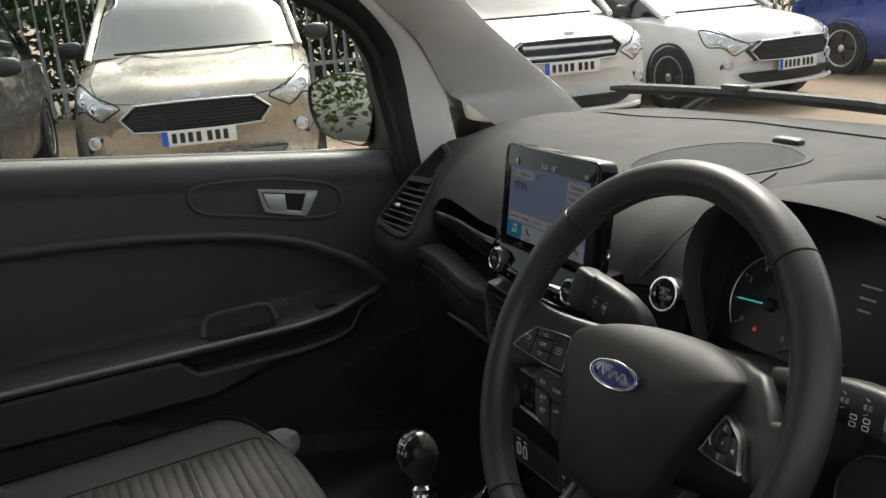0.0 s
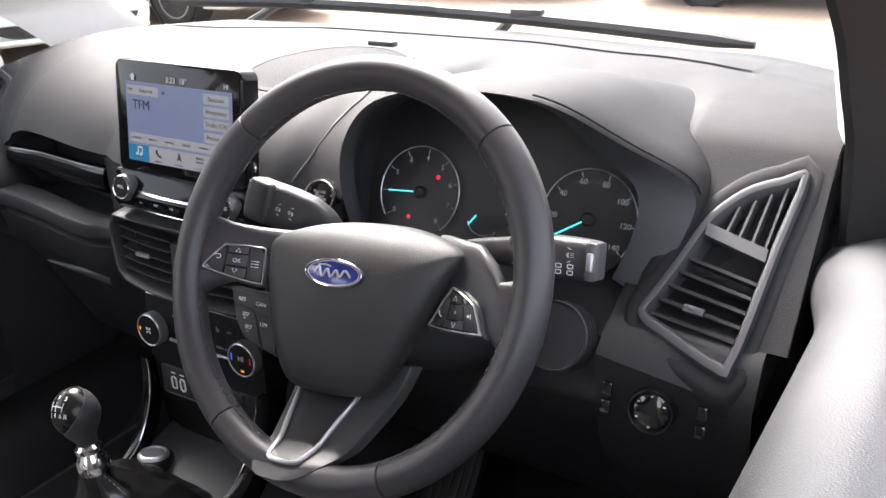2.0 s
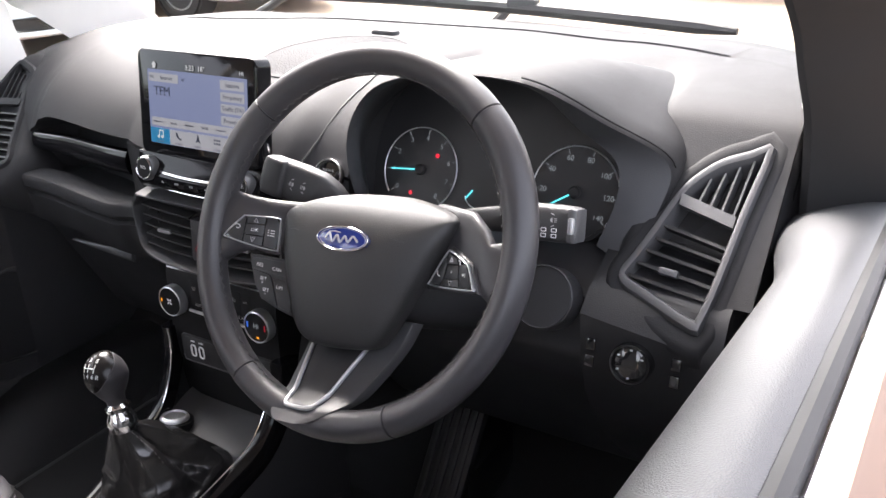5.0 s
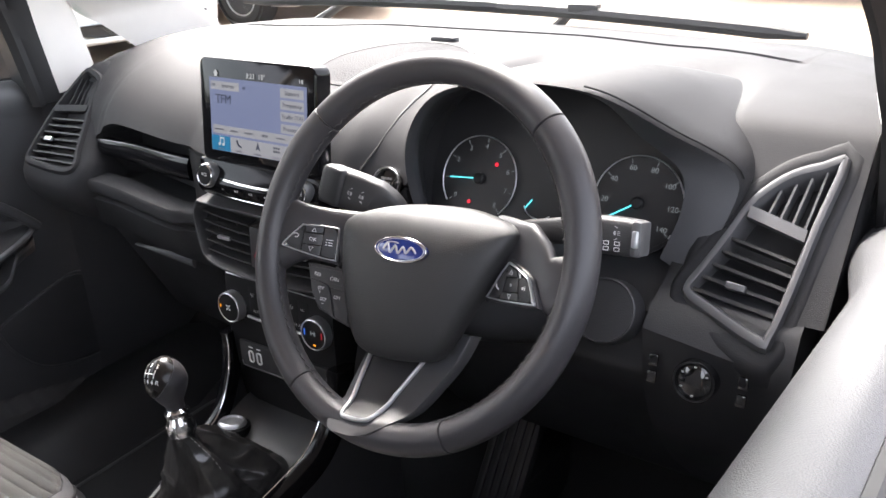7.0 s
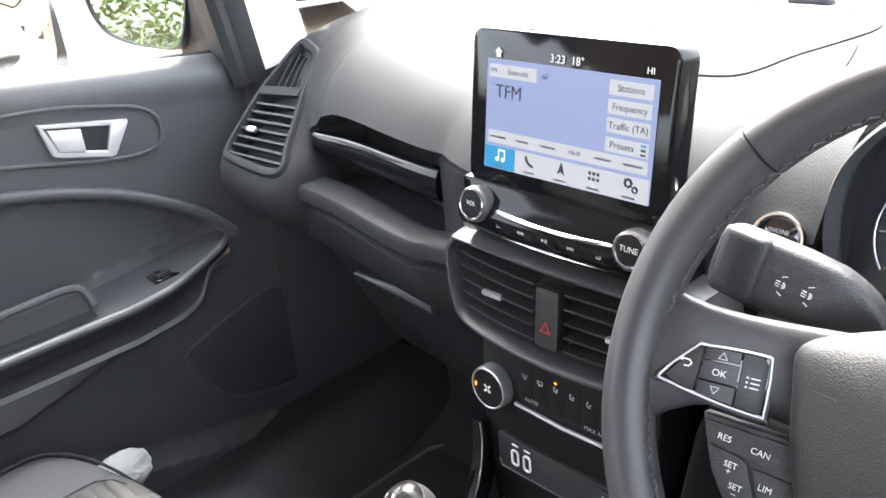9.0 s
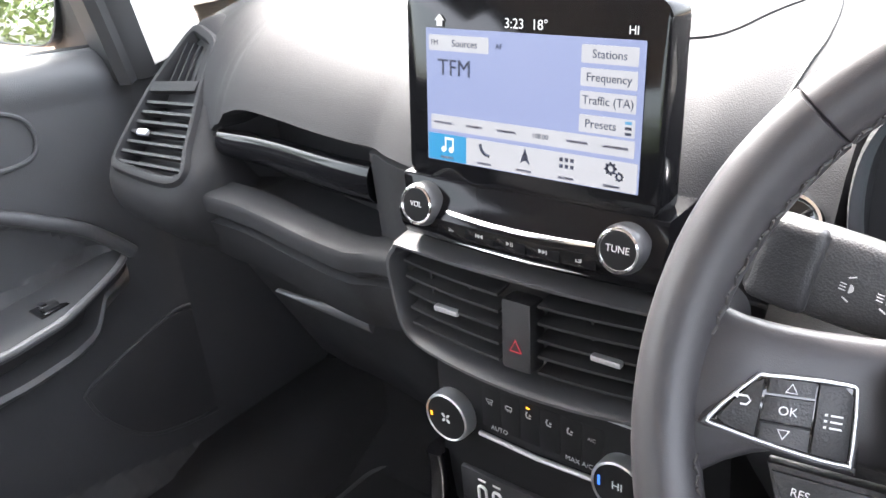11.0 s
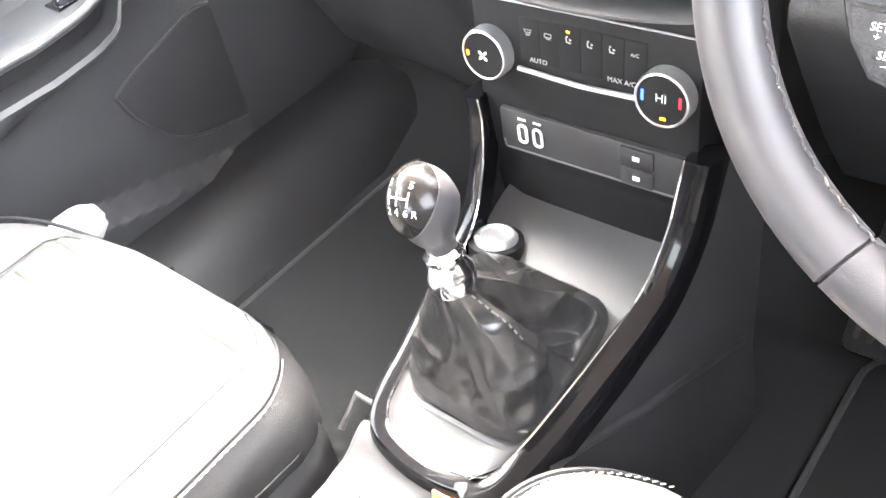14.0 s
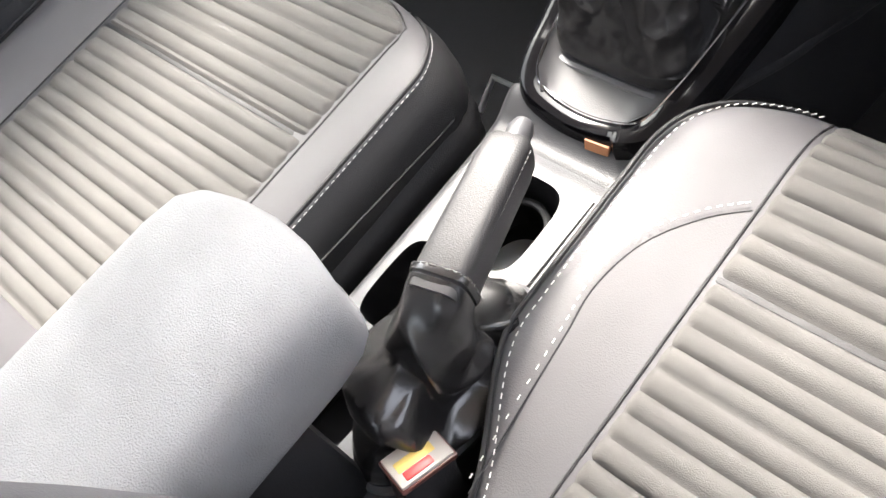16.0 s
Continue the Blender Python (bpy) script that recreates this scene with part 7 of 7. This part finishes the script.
# ---- floor mats ----
for x0, x1, y0, y1, lab in ((0.215, 0.55, -0.25, 0.25, "black carpet mat with piped edge in the driver's footwell"), (-0.52, -0.16, -0.22, 0.30, "black carpet mat with piped edge in the passenger footwell")):
    mt = thing("floor_mat", ((x0 + x1) / 2, (y0 + y1) / 2, 0.34), lab, "floor mat", "floor mats")
    o = rrect(x1 - x0, y1 - y0, 0.05, 6)
    part("carpet_pad", plate(bmesh.new(), o, 0.008, pose((x0 + x1) / 2, (y0 + y1) / 2, 0.340), 0.002), "carpet", mt)
    part("piping", tube(bmesh.new(), [V((x0 + x1) / 2 + p[0], (y0 + y1) / 2 + p[1], 0.347) for p in o], 0.0045, 6, True), "satin", mt, "grey piped edge")

# ---- driver's foot rest ----
fr = thing("foot_rest", (0.235, 0.24, 0.36), "black ribbed plastic foot rest in the driver's footwell", "foot rest")
FM = axes((0.235, 0.235, 0.52), (1, 0, 0), (0, -0.80, 0.60))
part("pad", plate(bmesh.new(), rrect(0.080, 0.24, 0.012, 4), 0.016, FM @ pose(0, 0, -0.016), 0.004), "panel", fr)
for k in range(5):
    part("rib", box(bmesh.new(), (0.006, 0.21, 0.006), FM @ pose(-0.028 + 0.014 * k, 0, 0.001), 0.002), "dark", fr)
part("bracket", box(bmesh.new(), (0.06, 0.16, 0.10), pose(0.235, 0.31, 0.41), 0.01), "panel", fr)

# ---- outside: car park ----
def paving():
    m = bpy.data.materials.new("block_paving")
    m.use_nodes = True
    nt = m.node_tree
    b = nt.nodes["Principled BSDF"]
    b.inputs["Roughness"].default_value = 0.85
    tc, br, ns, mx = (nt.nodes.new(k) for k in ("ShaderNodeTexCoord", "ShaderNodeTexBrick", "ShaderNodeTexNoise", "ShaderNodeMix"))
    br.inputs["Scale"].default_value, br.inputs["Brick Width"].default_value, br.inputs["Row Height"].default_value, br.inputs["Mortar Size"].default_value = 1.0, 0.2, 0.1, 0.006
    br.inputs["Color1"].default_value, br.inputs["Color2"].default_value, br.inputs["Mortar"].default_value = (0.36, 0.25, 0.17, 1), (0.30, 0.215, 0.15, 1), (0.20, 0.17, 0.13, 1)
    ns.inputs["Scale"].default_value, ns.inputs["Detail"].default_value = 0.5, 6
    mx.data_type, mx.blend_type = "RGBA", "MULTIPLY"
    mx.inputs["Factor"].default_value = 0.5
    nt.links.new(tc.outputs["Object"], br.inputs["Vector"])
    nt.links.new(tc.outputs["Object"], ns.inputs["Vector"])
    nt.links.new(br.outputs["Color"], mx.inputs["A"])
    nt.links.new(ns.outputs["Fac"], mx.inputs["B"])
    nt.links.new(mx.outputs["Result"], b.inputs["Base Color"])
    bp = nt.nodes.new("ShaderNodeBump")
    bp.inputs["Strength"].default_value, bp.inputs["Distance"].default_value = 0.4, 0.004
    nt.links.new(br.outputs["Fac"], bp.inputs["Height"])
    bp.invert = True
    nt.links.new(bp.outputs["Normal"], b.inputs["Normal"])
    return m


bm = bmesh.new()
n = 24
vs = [[bm.verts.new((math.copysign(abs(u) ** 3, u) * 900, math.copysign(abs(v) ** 3, v) * 900, 0)) for u in [-1 + 2 * i / n for i in range(n + 1)]] for v in [-1 + 2 * j / n for j in range(n + 1)]]
for j in range(n):
    for i in range(n):
        bm.faces.new((vs[j][i], vs[j][i + 1], vs[j + 1][i + 1], vs[j + 1][i]))
g = part("ground", bm, paving(), None)
tagged(g, "tan and brown block paving of a car park", "ground", kind="structure")

M["tyre"] = mat("tyre_rubber", (0.02, 0.02, 0.02), 0.8, grain=0.3, scale=200)
M["alloy"] = mat("alloy_wheel", (0.62, 0.63, 0.65), 0.3, metal=0.9)
M["carglass"] = mat("dark_car_glass", (0.02, 0.025, 0.026), 0.05, coat=1.0, mottle=0.05)
M["lamp"] = mat("headlamp_glass", (0.62, 0.64, 0.66), 0.08, metal=0.4, coat=1.0, scale=900, mottle=0.3)
M["plate_white"] = mat("plate_white", (0.78, 0.78, 0.76), 0.4, mottle=0.03)
M["plate_blue"] = mat("plate_blue", (0.02, 0.10, 0.55), 0.4)


def parked_car(paint, m, label, length=4.7, width=1.86, height=1.62, grille_z=0.645, chrome_bars=0, low=0.0, group="parked cars"):
    """A parked car: nose at the origin of m, facing its +x."""
    car = thing("parked_car", m.translation, label, "car", group)
    hw = width / 2
    W = lambda x, y, z: m @ V(x, y, z)
    R = m.to_3x3().to_4x4()
    st = [(0.0, 0.70, 0.36, 0.60), (-0.015, 0.76, 0.28, 0.69), (-0.06, 0.84, 0.22, 0.775), (-0.17, 0.91, 0.19, 0.86), (-0.42, 0.965, 0.19, 0.935), (-0.80, 0.985, 0.19, 1.00), (-1.15, 0.995, 0.19, 1.045), (-1.40, 1.0, 0.19, 1.06),
          (-2.2, 1.0, 0.19, 1.07), (-3.4, 1.0, 0.19, 1.09), (-length + 0.35, 0.97, 0.21, 1.08), (-length + 0.08, 0.92, 0.28, 1.0), (-length, 0.82, 0.36, 0.9)]

    def section(x, f, zl, zt):
        w, zt = hw * f, zt - low
        zm = zl + (zt - zl) * 0.62
        k = 0.20 * (1 + x / 0.6) if x > -0.6 else 0.0
        cr = 0.014 if -1.3 < x < -0.1 else 0.0
        half = [(0.0, zt + 0.016), (0.30, zt + 0.014), (0.52, zt + 0.014 + cr), (0.60, zt + 0.002 + cr * 0.4), (0.80, zt - 0.010), (0.90, zt - 0.034), (0.955, zt - 0.075), (0.985, zm + 0.03), (1.0, zm - 0.05), (0.985, zl + 0.24), (0.975, zl + 0.12), (0.94, zl + 0.02), (0.86, zl), (0.4, zl)]
        return [V(x - k * abs(u) ** 2.4, u * w, z) for u, z in half]

    def resample(rows, n):
        cols = [spline([r[i] for r in rows], n) for i in range(len(rows[0]))]
        return [[c[k] for c in cols] for k in range(len(cols[0]))]
    N = 4
    grid = resample([section(*q) for q in st], N)

    def S(u, v, s, out=0.0):
        """A point of the skin: u along the stations, v across the half section."""
        def at(u, v):
            a, b = min(max(u * N, 0), len(grid) - 1.001), min(max(v, 0), len(grid[0]) - 1.001)
            i, j = int(a), int(b)
            p = grid[i][j].lerp(grid[i + 1][j], a - i).lerp(grid[i][j + 1].lerp(grid[i + 1][j + 1], a - i), b - j)
            return V(p.x, s * p.y, p.z)
        p = at(u, v)
        if out:
            n = (at(u + 0.15, v) - at(u - 0.15, v)).cross(at(u, v + 0.15) - at(u, v - 0.15))
            n = n.normalized() if n.length > 1e-9 else V(1, 0, 0)
            n = n if n.dot(p - V(-1.6, 0, 0.5)) > 0 else -n
            p += n * out
        return m @ p

    def patch(nm, c, out, mt, par, s, lab="", n=8):
        """A panel laid on the skin between four (u, v) corners."""
        rows = [[S(*(Vector(c[0]).lerp(Vector(c[1]), i / n)).lerp(Vector(c[3]).lerp(Vector(c[2]), i / n), j / n), s, out * (1 if 0 < i < n and 0 < j < n else -0.3)) for j in range(n + 1)] for i in range(n + 1)]
        return part(nm, loft(bmesh.new(), rows, False), mt, par, lab)
    part("body", loft(bmesh.new(), [[m @ p for p in r] + [m @ V(p.x, -p.y, p.z) for p in reversed(r[1:])] for r in grid]), paint, car, "painted body")
    # greenhouse
    top = height - low * 0.6
    gh = [(-1.10, 0.86, 1.045 - low, 0.02), (-1.30, 0.845, 1.15 - low, 0.1), (-1.62, 0.80, (1.0 + top) / 2 + 0.04, 0.4), (-2.02, 0.72, top - 0.03, 1), (-2.4, 0.71, top, 1), (-3.3, 0.71, top - 0.01, 1), (-length + 0.75, 0.70, top - 0.07, 1), (-length + 0.38, 0.76, top - 0.36, 0.5), (-length + 0.22, 0.82, 1.06 - low, 0.05)]
    rr = []
    for x, f, z, k in gh:
        w = hw * f
        b = 1.04 - low
        bulge = 0.10 * max(0, 1 - abs(x + 1.5) / 0.6)
        rr.append([W(x + bulge * (1 - u * u), w * u, b + (z - b) * v) for u, v in ((1.16 if k > 0.3 else 1.02, 0), (1.10 if k > 0.3 else 1.01, 0.45), (1.0, 0.93), (0.9, 0.985), (0.5, 1.0), (0, 1.005), (-0.5, 1.0), (-0.9, 0.985), (-1.0, 0.93), (-1.10 if k > 0.3 else -1.01, 0.45), (-1.16 if k > 0.3 else -1.02, 0))])
    part("windscreen", loft(bmesh.new(), rr), "carglass", car, "dark reflecting glazing")
    part("roof", loft(bmesh.new(), [[p + V(0, 0, 0.012) for p in r[2:9]] for r in rr[3:7]], False), paint, car)
    for s in (-1, 1):
        part("roof_pillar", tube(bmesh.new(), spline([W(-1.06, s * hw * 0.90, 1.03 - low), W(-1.62, s * hw * 0.845, (1.0 + top) / 2 + 0.02), W(-2.02, s * hw * 0.75, top - 0.03), W(-3.2, s * hw * 0.74, top - 0.015), W(-length + 0.8, s * hw * 0.73, top - 0.08), W(-length + 0.3, s * hw * 0.85, 1.08 - low)], 5), 0.030, 8), paint, car)
        part("centre_pillar", tube(bmesh.new(), [W(-2.45, s * hw * 0.88, 1.06 - low), W(-2.5, s * hw * 0.74, top - 0.04)], 0.03, 8), "rubber", car)
        hl = patch("headlamp", ((1.55, 3.55), (4.1, 5.25), (3.55, 6.6), (1.15, 5.5)), 0.008, "lamp", car, s, "clear swept-back headlamp")
        part("lamp_rim", tube(bmesh.new(), [S(u, v, s, 0.004) for u, v in [tuple(p)[:2] for p in spline([(1.5, 3.5, 0), (2.8, 4.35, 0), (4.15, 5.25, 0), (3.6, 6.65, 0), (2.4, 6.1, 0), (1.1, 5.5, 0)], 4, True)]], 0.006, 6, True), "rubber", hl)
        for u, v, r in ((1.95, 5.0, 0.050), (2.75, 5.55, 0.042)):
            a, b = S(u, v, s, 0.006), S(u, v, s, 0.03)
            part("lamp_reflector", lathe(bmesh.new(), [(r, -0.012), (r, 0.004), (r * 0.82, 0.006), (r * 0.7, -0.002), (r * 0.3, 0.006), (0, 0.008)], axes(a, m.to_3x3() @ V(0, 1, 0.1), m.to_3x3() @ V(1, s * 0.25, 0.15)), 20), "chrome", hl)
        fb = patch("fog_lamp_bezel", ((0.55, 7.2), (2.3, 8.1), (2.5, 9.3), (0.75, 9.4)), 0.02, "rubber", car, s, "black fog lamp recess")
        part("fog_lamp", lathe(bmesh.new(), [(0.052, 0.0), (0.050, 0.025), (0.036, 0.03), (0.03, 0.022), (0, 0.028)], axes(S(1.5, 8.6, s, 0.002), m.to_3x3() @ V(0, 1, 0), m.to_3x3() @ V(1, s * 0.3, 0)), 20), "lamp", fb)
        # bonnet crease and shut line
        part("shut_line", tube(bmesh.new(), [S(2.0 + 4.0 * k / 16, 4.15 + 0.25 * k / 16, s, 0.0) for k in range(17)], 0.005, 5), "rubber", car)
        mi = part("wing_mirror", loft(bmesh.new(), [[m @ V(-1.52 + dx + 0.055 * g * math.cos(q), s * (hw + y), 1.115 - low + 0.075 * g * math.sin(q)) for q in [6.28319 * i / 14 for i in range(14)]] for y, g, dx in ((0.0, 0.5, 0.0), (0.03, 0.9, -0.01), (0.10, 1.0, -0.02), (0.17, 0.85, -0.04), (0.20, 0.5, -0.05))]), "dark", car, "dark wing mirror")
        for x in (-0.88, -length + 0.95):
            A = axes(W(x, s * (hw - 0.22), 0.325), m.to_3x3() @ V(1, 0, 0), m.to_3x3() @ V(0, s, 0))
            wh = part("wheel", lathe(bmesh.new(), [(0.22, 0.0), (0.30, 0.0), (0.322, 0.03), (0.322, 0.19), (0.310, 0.222), (0.245, 0.230), (0.225, 0.215)], A, 36), "tyre", car, "black tyre")
            part("arch", lathe(bmesh.new(), [(0.355, 0.0), (0.355, 0.224), (0.335, 0.226), (0.33, 0.1), (0.33, 0.0)], A, 36), "rubber", car)
            part("rim", lathe(bmesh.new(), [(0.228, 0.19), (0.226, 0.222), (0.210, 0.220), (0.20, 0.15), (0.05, 0.14)], A, 36), "alloy", wh)
            for k in range(5):
                a = 6.28319 * k / 5
                for da in (-0.16, 0.16):
                    part("spoke", box(bmesh.new(), (0.17, 0.024, 0.03), A @ Matrix.Rotation(a + da, 4, "Z") @ pose(0.125, -0.06 * da, 0.200), 0.006), "alloy", wh)
            part("hub_cap", lathe(bmesh.new(), [(0.045, 0.18), (0.045, 0.215), (0.03, 0.222), (0, 0.222)], A, 16), "alloy", wh)
    # grille, intake, plate
    gz = grille_z
    gc = [(-0.51, gz + 0.010, 0), (-0.505, gz + 0.018, 0), (-0.405, gz + 0.094, 0), (-0.385, gz + 0.100, 0), (0, gz + 0.108, 0), (0.385, gz + 0.100, 0), (0.405, gz + 0.094, 0), (0.505, gz + 0.018, 0), (0.51, gz + 0.010, 0), (0.44, gz - 0.068, 0), (0.42, gz - 0.080, 0), (0, gz - 0.088, 0), (-0.42, gz - 0.080, 0), (-0.44, gz - 0.068, 0)]
    go = [(p.x, p.y) for p in spline(gc, 3, True)]

    def bow(y, z, out):
        return W(0.010 + out - 0.20 * abs(y / (hw * 0.84)) ** 2.4 - 0.14 * max(0, z - 0.62) - 0.35 * max(0, 0.34 - z), y, z)
    part("grille", loft(bmesh.new(), [[bow(y * g, gz + (z - gz) * g, o) for y, z in go] for g, o in ((1.06, -0.04), (1.05, 0.012), (1.0, 0.018))] + [[bow(y * g, gz + (z - gz) * g, -0.006) for y, z in go] for g in (0.95, 0.6, 0.2)]), "rubber", car, "black grille with a bright rim")
    part("grille_rim", tube(bmesh.new(), [bow(y * 1.03, gz + (z - gz) * 1.05, 0.016) for y, z in go], 0.008, 6, True), "silver", car)
    for k in range(7 if not chrome_bars else chrome_bars):
        z = gz + 0.075 - 0.024 * k if not chrome_bars else gz + 0.05 - 0.09 * k
        w = 0.45 - 0.002 * abs(k - 3) ** 2.6
        part("grille_bar", tube(bmesh.new(), [bow(w * (-1 + j / 6), z, 0.002) for j in range(13)], 0.022 if chrome_bars else 0.005, 6), "silver" if chrome_bars else "panel", car)
    io = [(p.x, p.y) for p in spline([(-0.60, 0.36, 0), (-0.45, 0.375, 0), (0.45, 0.375, 0), (0.60, 0.36, 0), (0.50, 0.29, 0), (0.3, 0.27, 0), (-0.3, 0.27, 0), (-0.50, 0.29, 0)], 4, True)]
    part("lower_intake", loft(bmesh.new(), [[bow(y * g, 0.32 + (z - 0.32) * g, o) for y, z in io] for g, o in ((1.04, 0.0), (1.0, 0.022), (0.9, 0.012), (0.4, 0.012))]), "rubber", car)
    part("splitter", tube(bmesh.new(), [bow(0.72 * (-1 + j / 8), 0.245, 0.03) for j in range(17)], 0.022, 8), paint, car)
    part("bonnet_badge", plate(bmesh.new(), [(0.055 * math.cos(0.314 * k), 0.022 * math.sin(0.314 * k)) for k in range(20)], 0.008, axes(bow(0, gz + 0.150, 0.012), m.to_3x3() @ V(0, 1, 0), m.to_3x3() @ V(1, 0, 0.5)), 0.002), "silver", car)
    part("bonnet_edge", tube(bmesh.new(), [S(1.55 + 0.55 * abs(-1 + j / 8) ** 3, 4.0 * abs(-1 + j / 8), 1 if j >= 8 else -1, 0.0) for j in range(17)], 0.004, 5), "rubber", car)
    zpl = gz - 0.138
    pl = part("number_plate", box(bmesh.new(), (0.012, 0.52, 0.112), Matrix.Translation(bow(0, zpl, 0.03)) @ R, 0.003), "plate_white", car, "white number plate")
    part("plate_band", box(bmesh.new(), (0.002, 0.045, 0.104), Matrix.Translation(bow(0, zpl, 0.0375)) @ R @ pose(0, -0.235, 0)), "plate_blue", pl)
    for k in range(7):
        part("plate_bar", box(bmesh.new(), (0.002, 0.034, 0.070), Matrix.Translation(bow(0, zpl, 0.0375)) @ R @ pose(0, -0.170 + 0.056 * k + (0.02 if k > 3 else 0), 0)), "rubber", pl)
    part("wiper", tube(bmesh.new(), [W(-1.04 + 0.10 * (1 - abs(y) * 2) * 0.5, y, 1.072 - low) for y in (-0.62, -0.3, 0.0, 0.3, 0.62)], 0.012, 6), "rubber", car)
    return car


def metallic(name, col, rough=0.28, metal=0.6):
    return mat(name, col, rough, metal=metal, coat=0.5, mottle=0.01)


parked_car(metallic("champagne_silver", (0.46, 0.41, 0.35)), pose(-5.42, 0.62, 0, 0, 0, -14), "champagne silver people carrier parked nose-on", height=1.66)
parked_car(metallic("dark_grey_paint", (0.06, 0.065, 0.07)), pose(-5.05, -1.80, 0, 0, 0, -10), "dark grey car parked beside the silver one", low=0.05)
parked_car(metallic("white_paint_a", (0.75, 0.75, 0.74), metal=0.0), pose(-5.6, 3.95, 0, 0, 0, -14), "white crossover with a chrome-barred grille, parked", height=1.7, grille_z=0.78, chrome_bars=2)
parked_car(metallic("white_paint_b", (0.78, 0.78, 0.78), metal=0.0), pose(-5.45, 6.55, 0), "white hatchback parked in the row", length=4.05, width=1.74, height=1.48, grille_z=0.57, low=0.10)
parked_car(metallic("blue_paint", (0.03, 0.05, 0.24)), pose(-3.45, 9.75, 0), "deep blue hatchback parked side-on", length=4.3, width=1.8, height=1.5, low=0.06)
parked_car(metallic("navy_paint", (0.03, 0.04, 0.12)), pose(1.55, 9.75, 0), "dark navy car parked side-on", length=4.3, width=1.8, height=1.5, low=0.06)
parked_car(metallic("white_paint_c", (0.75, 0.75, 0.75), metal=0.0), pose(-7.6, -11.0, 0, 0, 0, 20), "white car parked further along the row", height=1.5)

# palisade fence
steel = mat("galvanised_steel", (0.42, 0.44, 0.45), 0.55, metal=0.4, scale=120, mottle=0.2)
fence = thing("palisade_fence", (-11.5, 2, 0), "grey galvanised steel palisade fence", "fence")
bm = bmesh.new()
loft(bm, [[V(x, y * (1 if z < 2.2 else 0.05), z) for x, y in ((0.0, -0.034), (-0.018, -0.012), (-0.018, 0.012), (0.0, 0.034), (-0.006, 0.03), (-0.024, 0.0), (-0.006, -0.03))] for z in (0.15, 2.2, 2.38)])
pale = part("pale", bm, steel, fence)
pale.matrix_basis = Matrix.Translation((0, -9, 0))
pale.matrix_parent_inverse = Matrix()
for k in range(1, 132):
    o = new("pale", pale.data)
    o.parent = fence
    o.matrix_basis = pose(random.uniform(-0.01, 0.01), -9 + 0.178 * k, random.uniform(-0.02, 0.02), 0, random.uniform(-0.6, 0.6), random.uniform(-4, 4))
for z in (0.5, 2.0):
    part("rail", box(bmesh.new(), (0.05, 24, 0.05), pose(-11.54, 2.6, z), 0.005), steel, fence)

# hedges and trees: clumps of small leaves
leafm = []
for k, c in enumerate(((0.05, 0.085, 0.03), (0.075, 0.115, 0.035))):
    leafm.append(mat("leaf_green_%s" % "ab"[k], c, 0.6, mottle=0.4, scale=30))


def leaves(bm, centre, radius, count, size):
    for _ in range(count):
        d = Vector((random.gauss(0, 1), random.gauss(0, 1), random.gauss(0, 1))).normalized() * (random.random() ** 0.4)
        p = Vector(centre) + Vector((d.x * radius[0], d.y * radius[1], d.z * radius[2]))
        a = Vector((random.gauss(0, 1), random.gauss(0, 1), random.gauss(0, 1))).normalized()
        b = a.orthogonal().normalized()
        s = size * random.uniform(0.6, 1.4)
        q = [bm.verts.new(p + a * s), bm.verts.new(p + b * s * 0.45), bm.verts.new(p - a * s), bm.verts.new(p - b * s * 0.45)]
        bm.faces.new(q)


bm = bmesh.new()
for k in range(26):
    leaves(bm, (-13.2 + random.uniform(-0.5, 0.5), -8 + 0.9 * k, random.uniform(0.6, 2.6)), (0.9, 1.0, 1.4), 1000, 0.09)
h = part("hedge", bm, leafm[0], None, smooth=False)
tagged(h, "dark green hedge behind the fence", "hedge", kind="stuff")
bm = bmesh.new()
for k in range(22):
    leaves(bm, (-14 + 1.0 * k, -14.5 + random.uniform(-0.4, 0.4), random.uniform(0.6, 2.6)), (0.9, 0.9, 1.2), 500, 0.10)
h = part("hedge", bm, leafm[1], None, smooth=False)
tagged(h, "green hedge along the car park", "hedge", kind="stuff")


def tree(at, height):
    t = thing("tree", at, "leafy green tree behind the car park fence", "tree", "trees")
    at = Vector(at)
    part("trunk", tube(bmesh.new(), [at + V(0, 0, 0), at + V(0.1, 0.05, height * 0.3), at + V(0.0, 0.2, height * 0.6), at + V(0.1, 0.1, height * 0.85)], [0.22, 0.17, 0.11, 0.04], 9), mat("bark", (0.10, 0.08, 0.06), 0.9, grain=0.6, scale=40), t)
    bm = bmesh.new()
    for k in range(26):
        a, r = random.uniform(0, 6.28), random.uniform(0.2, 0.42) * height
        c = at + V(r * math.cos(a), r * math.sin(a), height * random.uniform(0.42, 1.0))
        if k % 3 == 0:
            part("limb", tube(bmesh.new(), [at + V(0.05, 0.1, height * random.uniform(0.3, 0.6)), (at + V(0, 0, height * 0.55)).lerp(c, 0.5), c], [0.07, 0.045, 0.015], 6), bpy.data.materials["bark"], t)
        leaves(bm, c, (0.9, 0.9, 0.7), 330, 0.10)
    part("crown", bm, leafm[1], t, smooth=False)
    return t


tree((-14.5, -2.5, 0), 6.5)
tree((-15.5, 3.0, 0), 7.5)
tree((-14.8, 8.0, 0), 6.5)
